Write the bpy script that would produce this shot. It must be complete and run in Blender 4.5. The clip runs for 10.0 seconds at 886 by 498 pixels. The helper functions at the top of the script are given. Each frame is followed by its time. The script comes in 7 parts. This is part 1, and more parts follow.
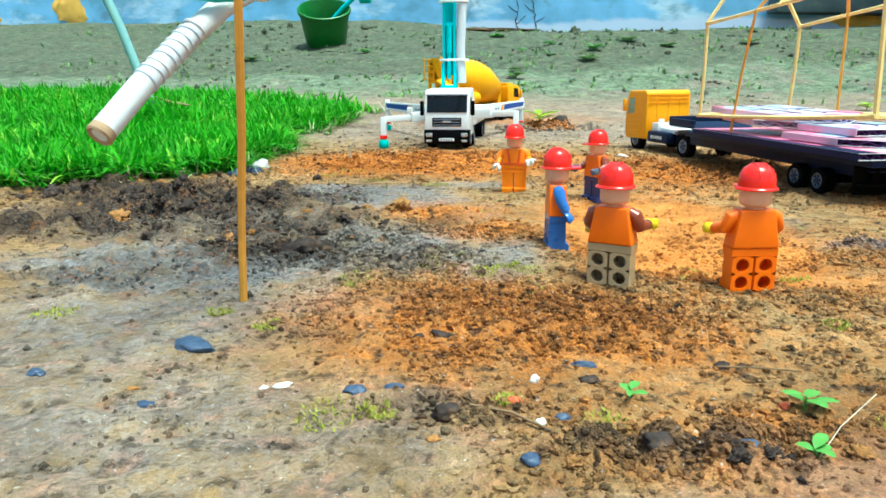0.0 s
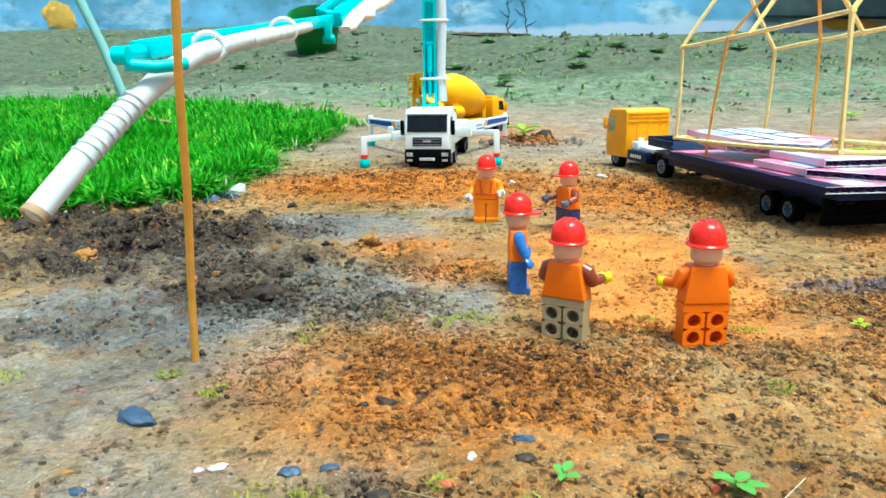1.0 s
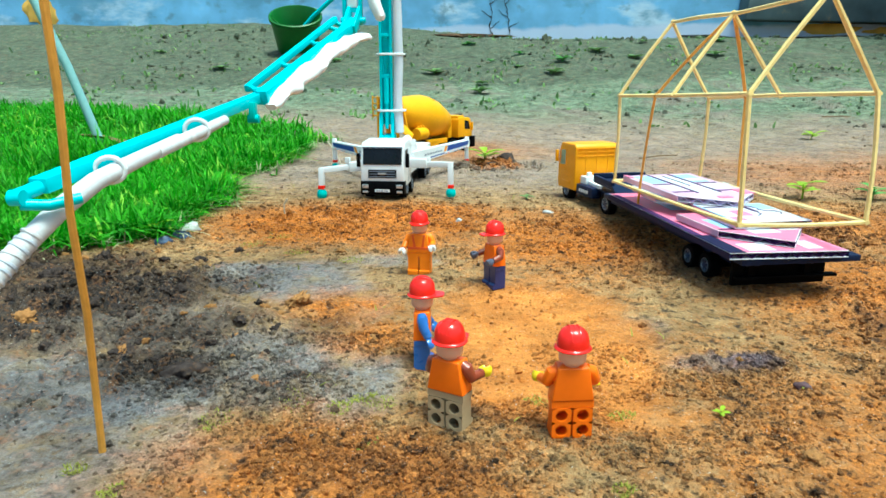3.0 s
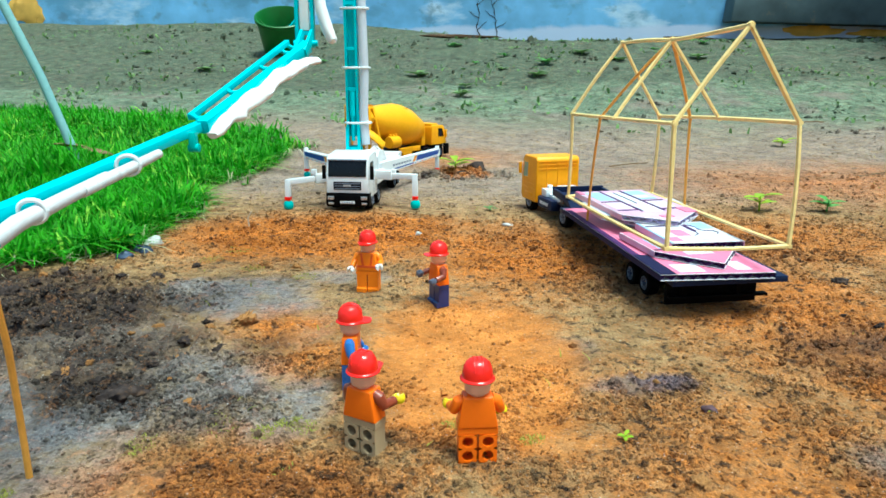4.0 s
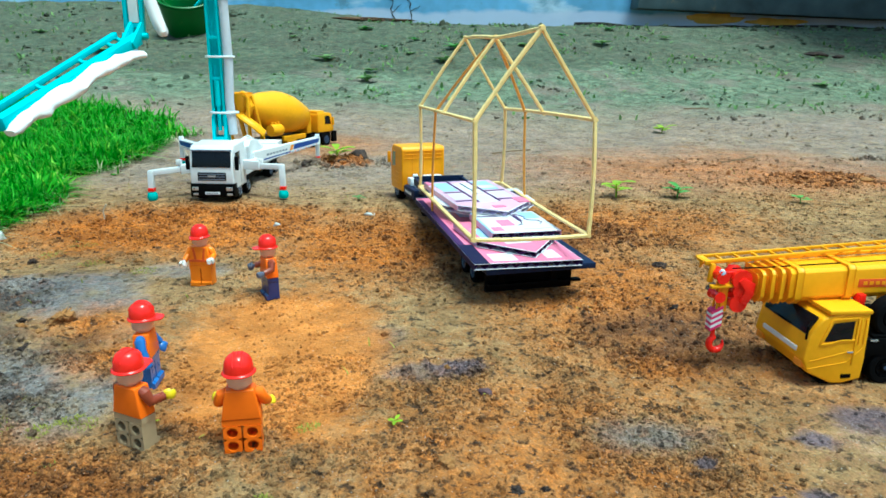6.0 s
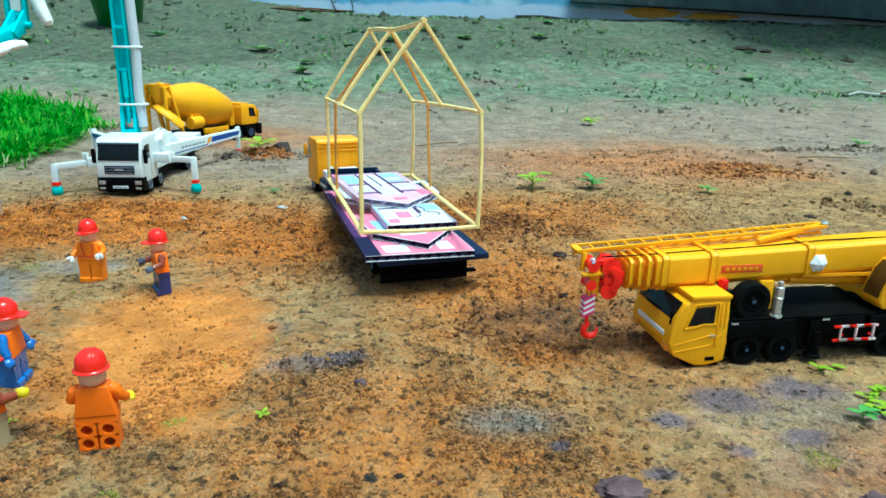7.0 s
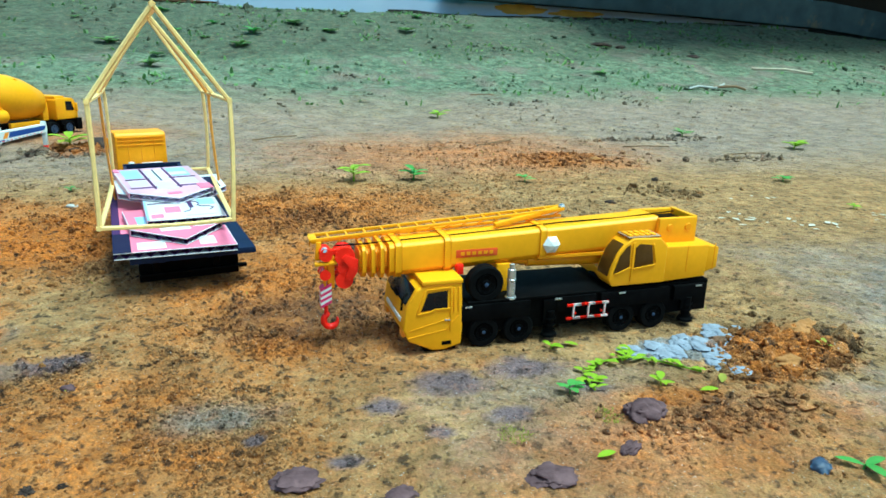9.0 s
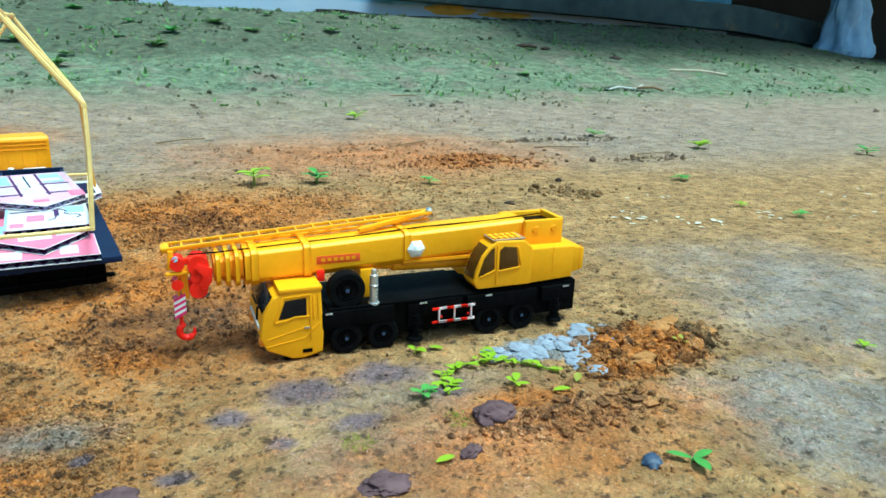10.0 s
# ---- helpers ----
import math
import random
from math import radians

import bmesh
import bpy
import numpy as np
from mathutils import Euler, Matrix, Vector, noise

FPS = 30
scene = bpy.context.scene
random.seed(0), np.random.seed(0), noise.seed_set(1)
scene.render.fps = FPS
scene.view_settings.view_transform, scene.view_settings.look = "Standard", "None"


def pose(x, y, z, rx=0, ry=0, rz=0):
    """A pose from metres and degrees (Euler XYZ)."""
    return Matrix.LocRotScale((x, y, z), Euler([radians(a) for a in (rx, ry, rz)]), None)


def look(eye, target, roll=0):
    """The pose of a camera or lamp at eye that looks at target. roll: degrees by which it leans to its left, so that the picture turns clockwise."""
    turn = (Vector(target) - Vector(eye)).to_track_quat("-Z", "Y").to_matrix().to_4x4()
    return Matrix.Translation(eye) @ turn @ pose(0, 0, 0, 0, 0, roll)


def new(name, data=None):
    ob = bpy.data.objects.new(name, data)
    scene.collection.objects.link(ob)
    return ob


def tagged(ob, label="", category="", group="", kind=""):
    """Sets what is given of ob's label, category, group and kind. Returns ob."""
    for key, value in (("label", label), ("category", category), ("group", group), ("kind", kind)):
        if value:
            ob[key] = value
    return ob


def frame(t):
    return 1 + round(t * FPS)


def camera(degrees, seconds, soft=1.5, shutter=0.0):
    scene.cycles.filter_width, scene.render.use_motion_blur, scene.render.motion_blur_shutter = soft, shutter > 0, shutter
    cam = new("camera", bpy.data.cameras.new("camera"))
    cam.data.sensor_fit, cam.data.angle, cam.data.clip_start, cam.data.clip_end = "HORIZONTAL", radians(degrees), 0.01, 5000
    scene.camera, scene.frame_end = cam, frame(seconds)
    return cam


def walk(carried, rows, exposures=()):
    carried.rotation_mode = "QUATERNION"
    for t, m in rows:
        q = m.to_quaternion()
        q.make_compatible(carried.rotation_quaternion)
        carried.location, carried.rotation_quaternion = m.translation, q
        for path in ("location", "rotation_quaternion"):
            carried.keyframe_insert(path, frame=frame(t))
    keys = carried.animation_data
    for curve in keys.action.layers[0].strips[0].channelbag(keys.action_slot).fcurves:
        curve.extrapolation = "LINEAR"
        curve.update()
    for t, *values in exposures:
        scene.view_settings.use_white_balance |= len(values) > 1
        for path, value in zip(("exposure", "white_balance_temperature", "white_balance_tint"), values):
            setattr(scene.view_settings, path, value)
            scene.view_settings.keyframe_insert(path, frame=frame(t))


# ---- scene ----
cam = camera(65.60, 10.0, 1.6)
PATH = [
    (0, (0.01240, -0.00304, 0.06966), (-0.05051, 0.96584, -0.16974), -0.55),
    (0.5, (0.01950, -0.00004, 0.07775), (-0.04097, 0.96899, -0.16168), -0.83),
    (1, (0.02663, 0.00224, 0.08759), (-0.03008, 0.97167, -0.15113), -0.84),
    (1.5, (0.03271, 0.00390, 0.09673), (-0.02665, 0.97259, -0.14432), -0.92),
    (2, (0.04291, 0.00288, 0.10686), (-0.00905, 0.97064, -0.13959), -0.61),
    (3.5, (0.07716, -0.01047, 0.14029), (0.03822, 0.95603, -0.11339), -0.24),
    (4, (0.09470, -0.01355, 0.14744), (0.06159, 0.95229, -0.10959), -0.07),
    (4.5, (0.11038, -0.01578, 0.15172), (0.09142, 0.94853, -0.11236), 0.58),
    (5, (0.12851, -0.01998, 0.15599), (0.13172, 0.94353, -0.11167), 0.83),
    (5.5, (0.14515, -0.02288, 0.15667), (0.17598, 0.93840, -0.11719), 0.64),
    (7, (0.20032, -0.03243, 0.15791), (0.33114, 0.91545, -0.13264), 1.02),
    (7.5, (0.21863, -0.03486, 0.15767), (0.37867, 0.90802, -0.13450), 1.42),
    (8, (0.23793, -0.03806, 0.15586), (0.42759, 0.89848, -0.13897), 1.42),
    (8.5, (0.25996, -0.04066, 0.15494), (0.48915, 0.88705, -0.13974), 1.41),
    (9, (0.28312, -0.04452, 0.15504), (0.55737, 0.87132, -0.13827), 1.61),
    (9.5, (0.30168, -0.05006, 0.15609), (0.61635, 0.85324, -0.13551), 2.06),
    (10, (0.32387, -0.05560, 0.15843), (0.67669, 0.83372, -0.13248), 1.98),
]
EXPOSURES = [(0.0, 0.66, 5600, -21), (2.0, 0.54, 5550, -23), (4.0, 0.28, 5500, -17), (5.5, 0.19, 5280, -20), (7.5, 0.15, 4960, -30), (9.0, 0.21, 4980, -31), (10.0, 0.26, 5080, -27)]
walk(cam, [(t, look(eye, target, roll)) for t, eye, target, roll in PATH], EXPOSURES)
SKY, SUN = 0.15, 4.0

# ---- world and light: an overcast, open-shade daylight ----
world = bpy.data.worlds.new("overcast_sky")
scene.world = world
world.use_nodes = True
wn, wl = world.node_tree.nodes, world.node_tree.links
sky = wn.new("ShaderNodeTexSky")
sky.sky_type, sky.sun_disc = "NISHITA", False
sky.sun_elevation, sky.sun_rotation = radians(74), radians(128)
sky.air_density, sky.dust_density, sky.ozone_density = 1.0, 4.0, 1.0
wl.new(sky.outputs["Color"], wn["Background"].inputs["Color"])
wn["Background"].inputs["Strength"].default_value = SKY
sun = new("sun", bpy.data.lights.new("sun", "SUN"))
sun.data.energy, sun.data.angle, sun.data.color = SUN, radians(22), (1.0, 0.97, 0.92)
sun.matrix_world = look((0, 0, 0), (-0.22, 0.17, -0.96))

# ---- helpers: all lengths below are in centimetres ----
CM = 0.01


def material(name, base, rough=0.5, metal=0.0, var=0.12, scale=300, bump=0.15, bump_scale=1500, coat=0.0, dirt=0.0, dirt_col=(0.30, 0.20, 0.11), spec=0.4):
    """Surface with colour variation at two scales, fine relief and optional dust."""
    m = bpy.data.materials.new(name)
    m.use_nodes = True
    n, l = m.node_tree.nodes, m.node_tree.links
    b = n["Principled BSDF"]
    b.inputs["Metallic"].default_value = metal
    b.inputs["Specular IOR Level"].default_value = spec
    b.inputs["Coat Weight"].default_value = coat
    b.inputs["Coat Roughness"].default_value = 0.15
    co = n.new("ShaderNodeTexCoord")
    t1 = n.new("ShaderNodeTexNoise")
    t1.inputs["Scale"].default_value, t1.inputs["Detail"].default_value = scale, 5
    t2 = n.new("ShaderNodeTexNoise")
    t2.inputs["Scale"].default_value, t2.inputs["Detail"].default_value = scale * 0.17, 4
    l.new(co.outputs["Object"], t1.inputs["Vector"]), l.new(co.outputs["Object"], t2.inputs["Vector"])
    mixn = n.new("ShaderNodeMix")
    mixn.data_type = "RGBA"
    lo = [c * (1 - var) for c in base]
    hi = [min(1, c * (1 + var) + 0.01 * var) for c in base]
    mixn.inputs["A"].default_value, mixn.inputs["B"].default_value = (*lo, 1), (*hi, 1)
    add = n.new("ShaderNodeMath")
    add.operation = "ADD"
    half = n.new("ShaderNodeMath")
    half.operation, half.inputs[1].default_value = "MULTIPLY", 0.5
    l.new(t1.outputs["Fac"], add.inputs[0]), l.new(t2.outputs["Fac"], add.inputs[1])
    l.new(add.outputs[0], half.inputs[0])
    ramp = n.new("ShaderNodeMapRange")
    ramp.inputs["From Min"].default_value, ramp.inputs["From Max"].default_value = 0.32, 0.68
    l.new(half.outputs[0], ramp.inputs["Value"]), l.new(ramp.outputs["Result"], mixn.inputs["Factor"])
    col = mixn.outputs["Result"]
    rmap = n.new("ShaderNodeMapRange")
    rmap.inputs["To Min"].default_value, rmap.inputs["To Max"].default_value = max(0.03, rough - 0.08), min(1, rough + 0.1)
    l.new(t1.outputs["Fac"], rmap.inputs["Value"]), l.new(rmap.outputs["Result"], b.inputs["Roughness"])
    if dirt:
        d = n.new("ShaderNodeTexNoise")
        d.inputs["Scale"].default_value, d.inputs["Detail"].default_value, d.inputs["Roughness"].default_value = scale * 0.6, 8, 0.75
        l.new(co.outputs["Object"], d.inputs["Vector"])
        dm = n.new("ShaderNodeMapRange")
        dm.inputs["From Min"].default_value, dm.inputs["From Max"].default_value, dm.inputs["To Max"].default_value = 0.62 - 0.2 * dirt, 0.78, min(1.0, 0.35 + dirt)
        l.new(d.outputs["Fac"], dm.inputs["Value"])
        mx = n.new("ShaderNodeMix")
        mx.data_type = "RGBA"
        mx.inputs["B"].default_value = (*dirt_col, 1)
        l.new(col, mx.inputs["A"]), l.new(dm.outputs["Result"], mx.inputs["Factor"])
        col = mx.outputs["Result"]
    l.new(col, b.inputs["Base Color"])
    if bump:
        t3 = n.new("ShaderNodeTexNoise")
        t3.inputs["Scale"].default_value, t3.inputs["Detail"].default_value = bump_scale, 6
        l.new(co.outputs["Object"], t3.inputs["Vector"])
        bp = n.new("ShaderNodeBump")
        bp.inputs["Strength"].default_value, bp.inputs["Distance"].default_value = bump, 0.0004
        l.new(t3.outputs["Fac"], bp.inputs["Height"]), l.new(bp.outputs["Normal"], b.inputs["Normal"])
    return m


def thing(name, label, category, at=(0, 0, 0), turn=0.0, group="", tip=(0, 0)):
    """The Empty at a thing's base that carries its parts."""
    ob = new(name)
    ob.empty_display_size = 0.01
    ob.matrix_world = pose(at[0] * CM, at[1] * CM, at[2] * CM, tip[0], tip[1], turn)
    return tagged(ob, label, category, group)


def part(name, bm, mats, parent=None, label="", bev=0.0, seg=2, sharp=38):
    """Links a bmesh, given in centimetres, as one mesh object under a thing or part."""
    if bev:
        bmesh.ops.remove_doubles(bm, verts=bm.verts, dist=1e-4)
        edges = [e for e in bm.edges if len(e.link_faces) == 2 and e.calc_face_angle(0) > 0.5]
        bmesh.ops.bevel(bm, geom=edges, offset=bev, offset_type="OFFSET", segments=seg, profile=0.6, affect="EDGES", clamp_overlap=True)
    bmesh.ops.recalc_face_normals(bm, faces=bm.faces)
    bmesh.ops.scale(bm, vec=(CM, CM, CM), verts=bm.verts)
    me = bpy.data.meshes.new(name)
    bm.to_mesh(me)
    bm.free()
    me.polygons.foreach_set("use_smooth", [True] * len(me.polygons))
    me.set_sharp_from_angle(angle=radians(sharp))
    for m in mats if isinstance(mats, (list, tuple)) else [mats]:
        me.materials.append(m)
    ob = new(name, me)
    if parent:
        ob.parent = parent
    if label:
        tagged(ob, label)
    return ob


def solid(name, bm, mats, label, category, at=(0, 0, 0), turn=0.0, group="", bev=0.0, sharp=38, kind=""):
    """A thing that is one mesh."""
    ob = part(name, bm, mats, None, "", bev, 2, sharp)
    ob.matrix_world = pose(at[0] * CM, at[1] * CM, at[2] * CM, 0, 0, turn)
    return tagged(ob, label, category, group, kind)


def box(bm, a, b, mi=0):
    """A box between two corners."""
    (x0, y0, z0), (x1, y1, z1) = a, b
    v = [bm.verts.new(p) for p in ((x0, y0, z0), (x1, y0, z0), (x1, y1, z0), (x0, y1, z0), (x0, y0, z1), (x1, y0, z1), (x1, y1, z1), (x0, y1, z1))]
    for f in ((3, 2, 1, 0), (4, 5, 6, 7), (0, 1, 5, 4), (1, 2, 6, 5), (2, 3, 7, 6), (3, 0, 4, 7)):
        bm.faces.new([v[i] for i in f]).material_index = mi
    return bm


def prism(bm, pts, lo, hi, axis="y", mi=0, hi_scale=None):
    """A profile in the plane across an axis, drawn out along it."""
    def at(p, t):
        return {"y": (p[0], t, p[1]), "x": (t, p[0], p[1]), "z": (p[0], p[1], t)}[axis]
    top = hi_scale or pts
    a = [bm.verts.new(at(p, lo)) for p in pts]
    b = [bm.verts.new(at(p, hi)) for p in top]
    bm.faces.new(a[::-1]).material_index = mi
    bm.faces.new(b).material_index = mi
    for i in range(len(pts)):
        j = (i + 1) % len(pts)
        bm.faces.new((a[i], a[j], b[j], b[i])).material_index = mi
    return bm


def tube(bm, path, radius, n=10, mi=0, flat=1.0, caps=True):
    """A round (or flattened) bar along a path; radius may be a list."""
    pts = [Vector(p) for p in path]
    rs = radius if isinstance(radius, (list, tuple)) else [radius] * len(pts)
    rings, side = [], None
    for i, p in enumerate(pts):
        d = (pts[min(i + 1, len(pts) - 1)] - pts[max(i - 1, 0)]).normalized()
        ref = side if side is not None else (Vector((0, 0, 1)) if abs(d.z) < 0.9 else Vector((1, 0, 0))).cross(d)
        side = (ref - d * ref.dot(d)).normalized()
        up = d.cross(side)
        rings.append([bm.verts.new(p + rs[i] * (math.cos(a) * side + flat * math.sin(a) * up)) for a in (2 * math.pi * (k + 0.5) / n for k in range(n))])
    for a, b in zip(rings, rings[1:]):
        for k in range(n):
            bm.faces.new((a[k], a[(k + 1) % n], b[(k + 1) % n], b[k])).material_index = mi
    if caps:
        bm.faces.new(rings[0][::-1]).material_index = mi
        bm.faces.new(rings[-1]).material_index = mi
    return bm


def beam(bm, p, q, w, h, mi=0):
    """A rectangular bar from p to q, w wide and h high."""
    p, q = Vector(p), Vector(q)
    d = (q - p).normalized()
    side = (Vector((0, 0, 1)) if abs(d.z) < 0.95 else Vector((0, 1, 0))).cross(d).normalized()
    up = d.cross(side)
    v = [bm.verts.new(c + s * w / 2 * side + t * h / 2 * up) for c in (p, q) for s, t in ((-1, -1), (1, -1), (1, 1), (-1, 1))]
    for f in ((0, 1, 2, 3), (7, 6, 5, 4), (0, 4, 5, 1), (1, 5, 6, 2), (2, 6, 7, 3), (3, 7, 4, 0)):
        bm.faces.new([v[i] for i in f]).material_index = mi
    return bm


def lathe(bm, profile, n=24, axis=((0, 0, 0), (0, 0, 1)), mi=0):
    """A profile of (radius, height) turned about an axis."""
    o, d = Vector(axis[0]), Vector(axis[1]).normalized()
    turn = d.to_track_quat("Z", "Y").to_matrix()
    rings = []
    for r, z in profile:
        if r < 1e-6:
            rings.append([bm.verts.new(o + turn @ Vector((0, 0, z)))])
        else:
            rings.append([bm.verts.new(o + turn @ Vector((r * math.cos(2 * math.pi * k / n), r * math.sin(2 * math.pi * k / n), z))) for k in range(n)])
    for a, b in zip(rings, rings[1:]):
        for k in range(n):
            j = (k + 1) % n
            if len(a) == 1 and len(b) == 1:
                continue
            f = (a[0], b[k], b[j]) if len(a) == 1 else (a[k], a[j], b[0]) if len(b) == 1 else (a[k], a[j], b[j], b[k])
            bm.faces.new(f).material_index = mi
    return bm


def rock(size, seed, sub=2, rough=0.35):
    """An uneven lump of given half-sizes, resting about its middle."""
    bm = bmesh.new()
    bmesh.ops.create_icosphere(bm, subdivisions=sub, radius=1)
    for v in bm.verts:
        p = v.co + Vector((seed * 3.7, seed * 1.3, 0))
        k = 1 + rough * (noise.noise(p * 1.1) + 0.5 * noise.noise(p * 2.7) + (0.45 * noise.noise(p * 6.5) + 0.3 * noise.noise(p * 13.0) if rough > 0.3 else 0))
        v.co = Vector((v.co.x * size[0], v.co.y * size[1], v.co.z * size[2])) * k
    return bm


# ---- the lie of the land ----
def vnoise(x, y, seed):
    """Smooth lattice noise, 0 to 1, over arrays."""
    xi, yi = np.floor(x).astype(np.int64), np.floor(y).astype(np.int64)
    fx, fy = x - xi, y - yi
    fx, fy = fx * fx * (3 - 2 * fx), fy * fy * (3 - 2 * fy)

    def cell(a, b):
        h = (a * 374761393 + b * 668265263 + seed * 974634777) & 0xFFFFFFFF
        h = ((h ^ (h >> 13)) * 1274126177) & 0xFFFFFFFF
        return ((h ^ (h >> 16)) & 0xFFFFFF) / float(0xFFFFFF)
    return (cell(xi, yi) * (1 - fx) + cell(xi + 1, yi) * fx) * (1 - fy) + (cell(xi, yi + 1) * (1 - fx) + cell(xi + 1, yi + 1) * fx) * fy


def fbm(x, y, seed, octaves=4):
    total, amp, norm = 0, 1.0, 0
    for o in range(octaves):
        total = total + amp * vnoise(x * 2**o, y * 2**o, seed + o)
        norm, amp = norm + amp, amp * 0.55
    return total / norm


def step(a, b, x):
    t = np.clip((x - a) / (b - a), 0, 1)
    return t * t * (3 - 2 * t)


def patch(x, y, cx, cy, rx, ry, soft=0.45, seed=3, turn=0.0):
    """An uneven-edged oval patch, 1 inside and 0 outside."""
    c, s = math.cos(radians(turn)), math.sin(radians(turn))
    dx, dy = (x - cx) * c + (y - cy) * s, (y - cy) * c - (x - cx) * s
    size = min(rx, ry)
    d = np.hypot(dx / rx, dy / ry)
    out = np.zeros(np.shape(d))
    near = d < 1.42 + soft * 0.4
    if near.any():
        u, v = x[near] / size, y[near] / size
        d = d[near] + 0.55 * (fbm(u * 1.4, v * 1.4, seed) - 0.5) + 0.25 * (fbm(u * 5, v * 5, seed + 9, 2) - 0.5)
        out[near] = 1 - step(1 - soft, 1 + soft * 0.4, d)
    return out


def grass_zone(x, y):
    """Where the lawn grows, 0 to 1."""
    edge = np.interp(y, [40, 48, 52, 62, 76, 84, 98, 112, 130, 150, 165], [-34, -20, -17, -18.5, -19.5, -17, -16.5, -17, -27, -52, -130])
    edge = edge + 7 * (fbm(x / 5, y / 5, 71, 3) - 0.5)
    return step(0.0, 2.5, edge - x) * step(45.5, 48.5, y - 0.12 * (x + 20) + 9 * (fbm(x / 5, y / 5, 72, 3) - 0.5)) * (1 - step(150, 168, y))


def zones(x, y):
    """Cover of the ground: loose orange soil, bare grey ground, dark mud, and the weedy bank; and the trodden hollow."""
    hollow = patch(x, y, 9.6, 32.2, 5.9, 11.4, 0.55, 4, 4)
    orange = np.maximum.reduce([
        0.95 * patch(x, y, -3, 58, 17, 10, 0.6, 5), 0.8 * patch(x, y, 9, 89.5, 4, 2.6, 0.5, 49), 0.4 * patch(x, y, 52, 17, 5, 4, 0.7, 50), 0.75 * patch(x, y, 2, 19, 8, 5.5, 0.7, 6), 0.62 * patch(x, y, 22, 21, 14, 11, 0.9, 7), 0.8 * patch(x, y, 30, 29, 4, 3, 0.8, 67), 0.7 * patch(x, y, 26, 38, 6, 4, 0.8, 68),
        0.85 * patch(x, y, 14, 52, 10, 13, 0.7, 8), 0.74 * patch(x, y, 32, 38, 11, 16, 0.9, 9), 0.8 * patch(x, y, -1.0, 36.0, 4.6, 3.6, 0.95, 10), 0.75 * patch(x, y, 1.4, 31.5, 3.4, 3.2, 0.95, 74),
        0.7 * patch(x, y, 55.5, 22.5, 4, 3, 0.5, 11), 0.6 * patch(x, y, 45, 16.5, 11, 5.5, 0.8, 12), 0.75 * patch(x, y, 46.5, 19.5, 4.5, 1.6, 0.8, 78), 0.75 * patch(x, y, 53, 20.5, 3, 1.6, 0.7, 79), 0.75 * patch(x, y, 68, 80, 15, 10, 0.8, 13),
        0.6 * patch(x, y, 58, 86, 28, 20, 0.9, 14), 0.5 * patch(x, y, 4, 104, 16, 12, 0.8, 15), 0.75 * patch(x, y, 34, 58, 20, 13, 0.9, 16),
        0.5 * patch(x, y, 10, 12, 10, 4, 0.8, 17)])
    orange = np.maximum(orange, hollow * 0.95) * (1 - 0.9 * patch(x, y, 26.8, 22.4, 3.2, 2.0, 0.9, 24)) * (1 - 0.5 * patch(x, y, 38, 21, 7, 3.5, 0.9, 80))
    grey = np.maximum.reduce([
        patch(x, y, -11, 25, 9, 5, 0.5, 21), 0.78 * patch(x, y, -9, 19, 9, 7, 0.8, 48), 0.9 * patch(x, y, -4, 28, 6.5, 6, 0.7, 51), 0.85 * patch(x, y, 1.5, 26, 3, 4, 0.7, 75), 0.9 * patch(x, y, -4.5, 42, 4, 4.5, 0.6, 76), 0.9 * patch(x, y, -6, 41, 7, 4, 0.5, 22, -20), 0.7 * patch(x, y, -8, 12, 12, 5, 0.8, 23), 0.75 * patch(x, y, 9.5, 10.8, 5, 2.2, 0.7, 77),
        0.85 * patch(x, y, 26.8, 22.4, 3.4, 2.2, 0.9, 24), patch(x, y, 50, 24.2, 3.4, 1.5, 0.3, 25), 0.6 * patch(x, y, 42, 17, 12, 6, 0.9, 26),
        0.8 * patch(x, y, 74, 26, 15, 18, 0.8, 27), 0.6 * patch(x, y, 41, 21.5, 9, 4, 0.9, 55), 0.25 * patch(x, y, 30, 31, 8, 4, 0.9, 56), 0.75 * patch(x, y, 14.5, 33, 2.4, 3.4, 0.8, 28), 0.8 * patch(x, y, -13, 33, 13, 7, 0.8, 69), 0.6 * patch(x, y, 0.8, 36, 1.8, 4, 0.8, 70), 0.9 * patch(x, y, 17, 28.7, 2.6, 1.3, 0.7, 73), 0.7 * patch(x, y, 1, 46, 4, 2.5, 0.5, 29),
        0.6 * patch(x, y, 8, 9, 9, 2.5, 0.5, 20), 0.8 * patch(x, y, 60, 14, 9, 7, 0.5, 30)])
    grey = np.maximum.reduce([0.85 * grey, step(108, 150, y + 0.15 * (x - 40)) * 0.5, 0.58 * step(60, 84, y), 0.62 * step(52, 112, x + 0.25 * (y - 60) + 30 * (fbm(x / 12, y / 12, 45, 4) - 0.5)) * step(40, 90, y)])
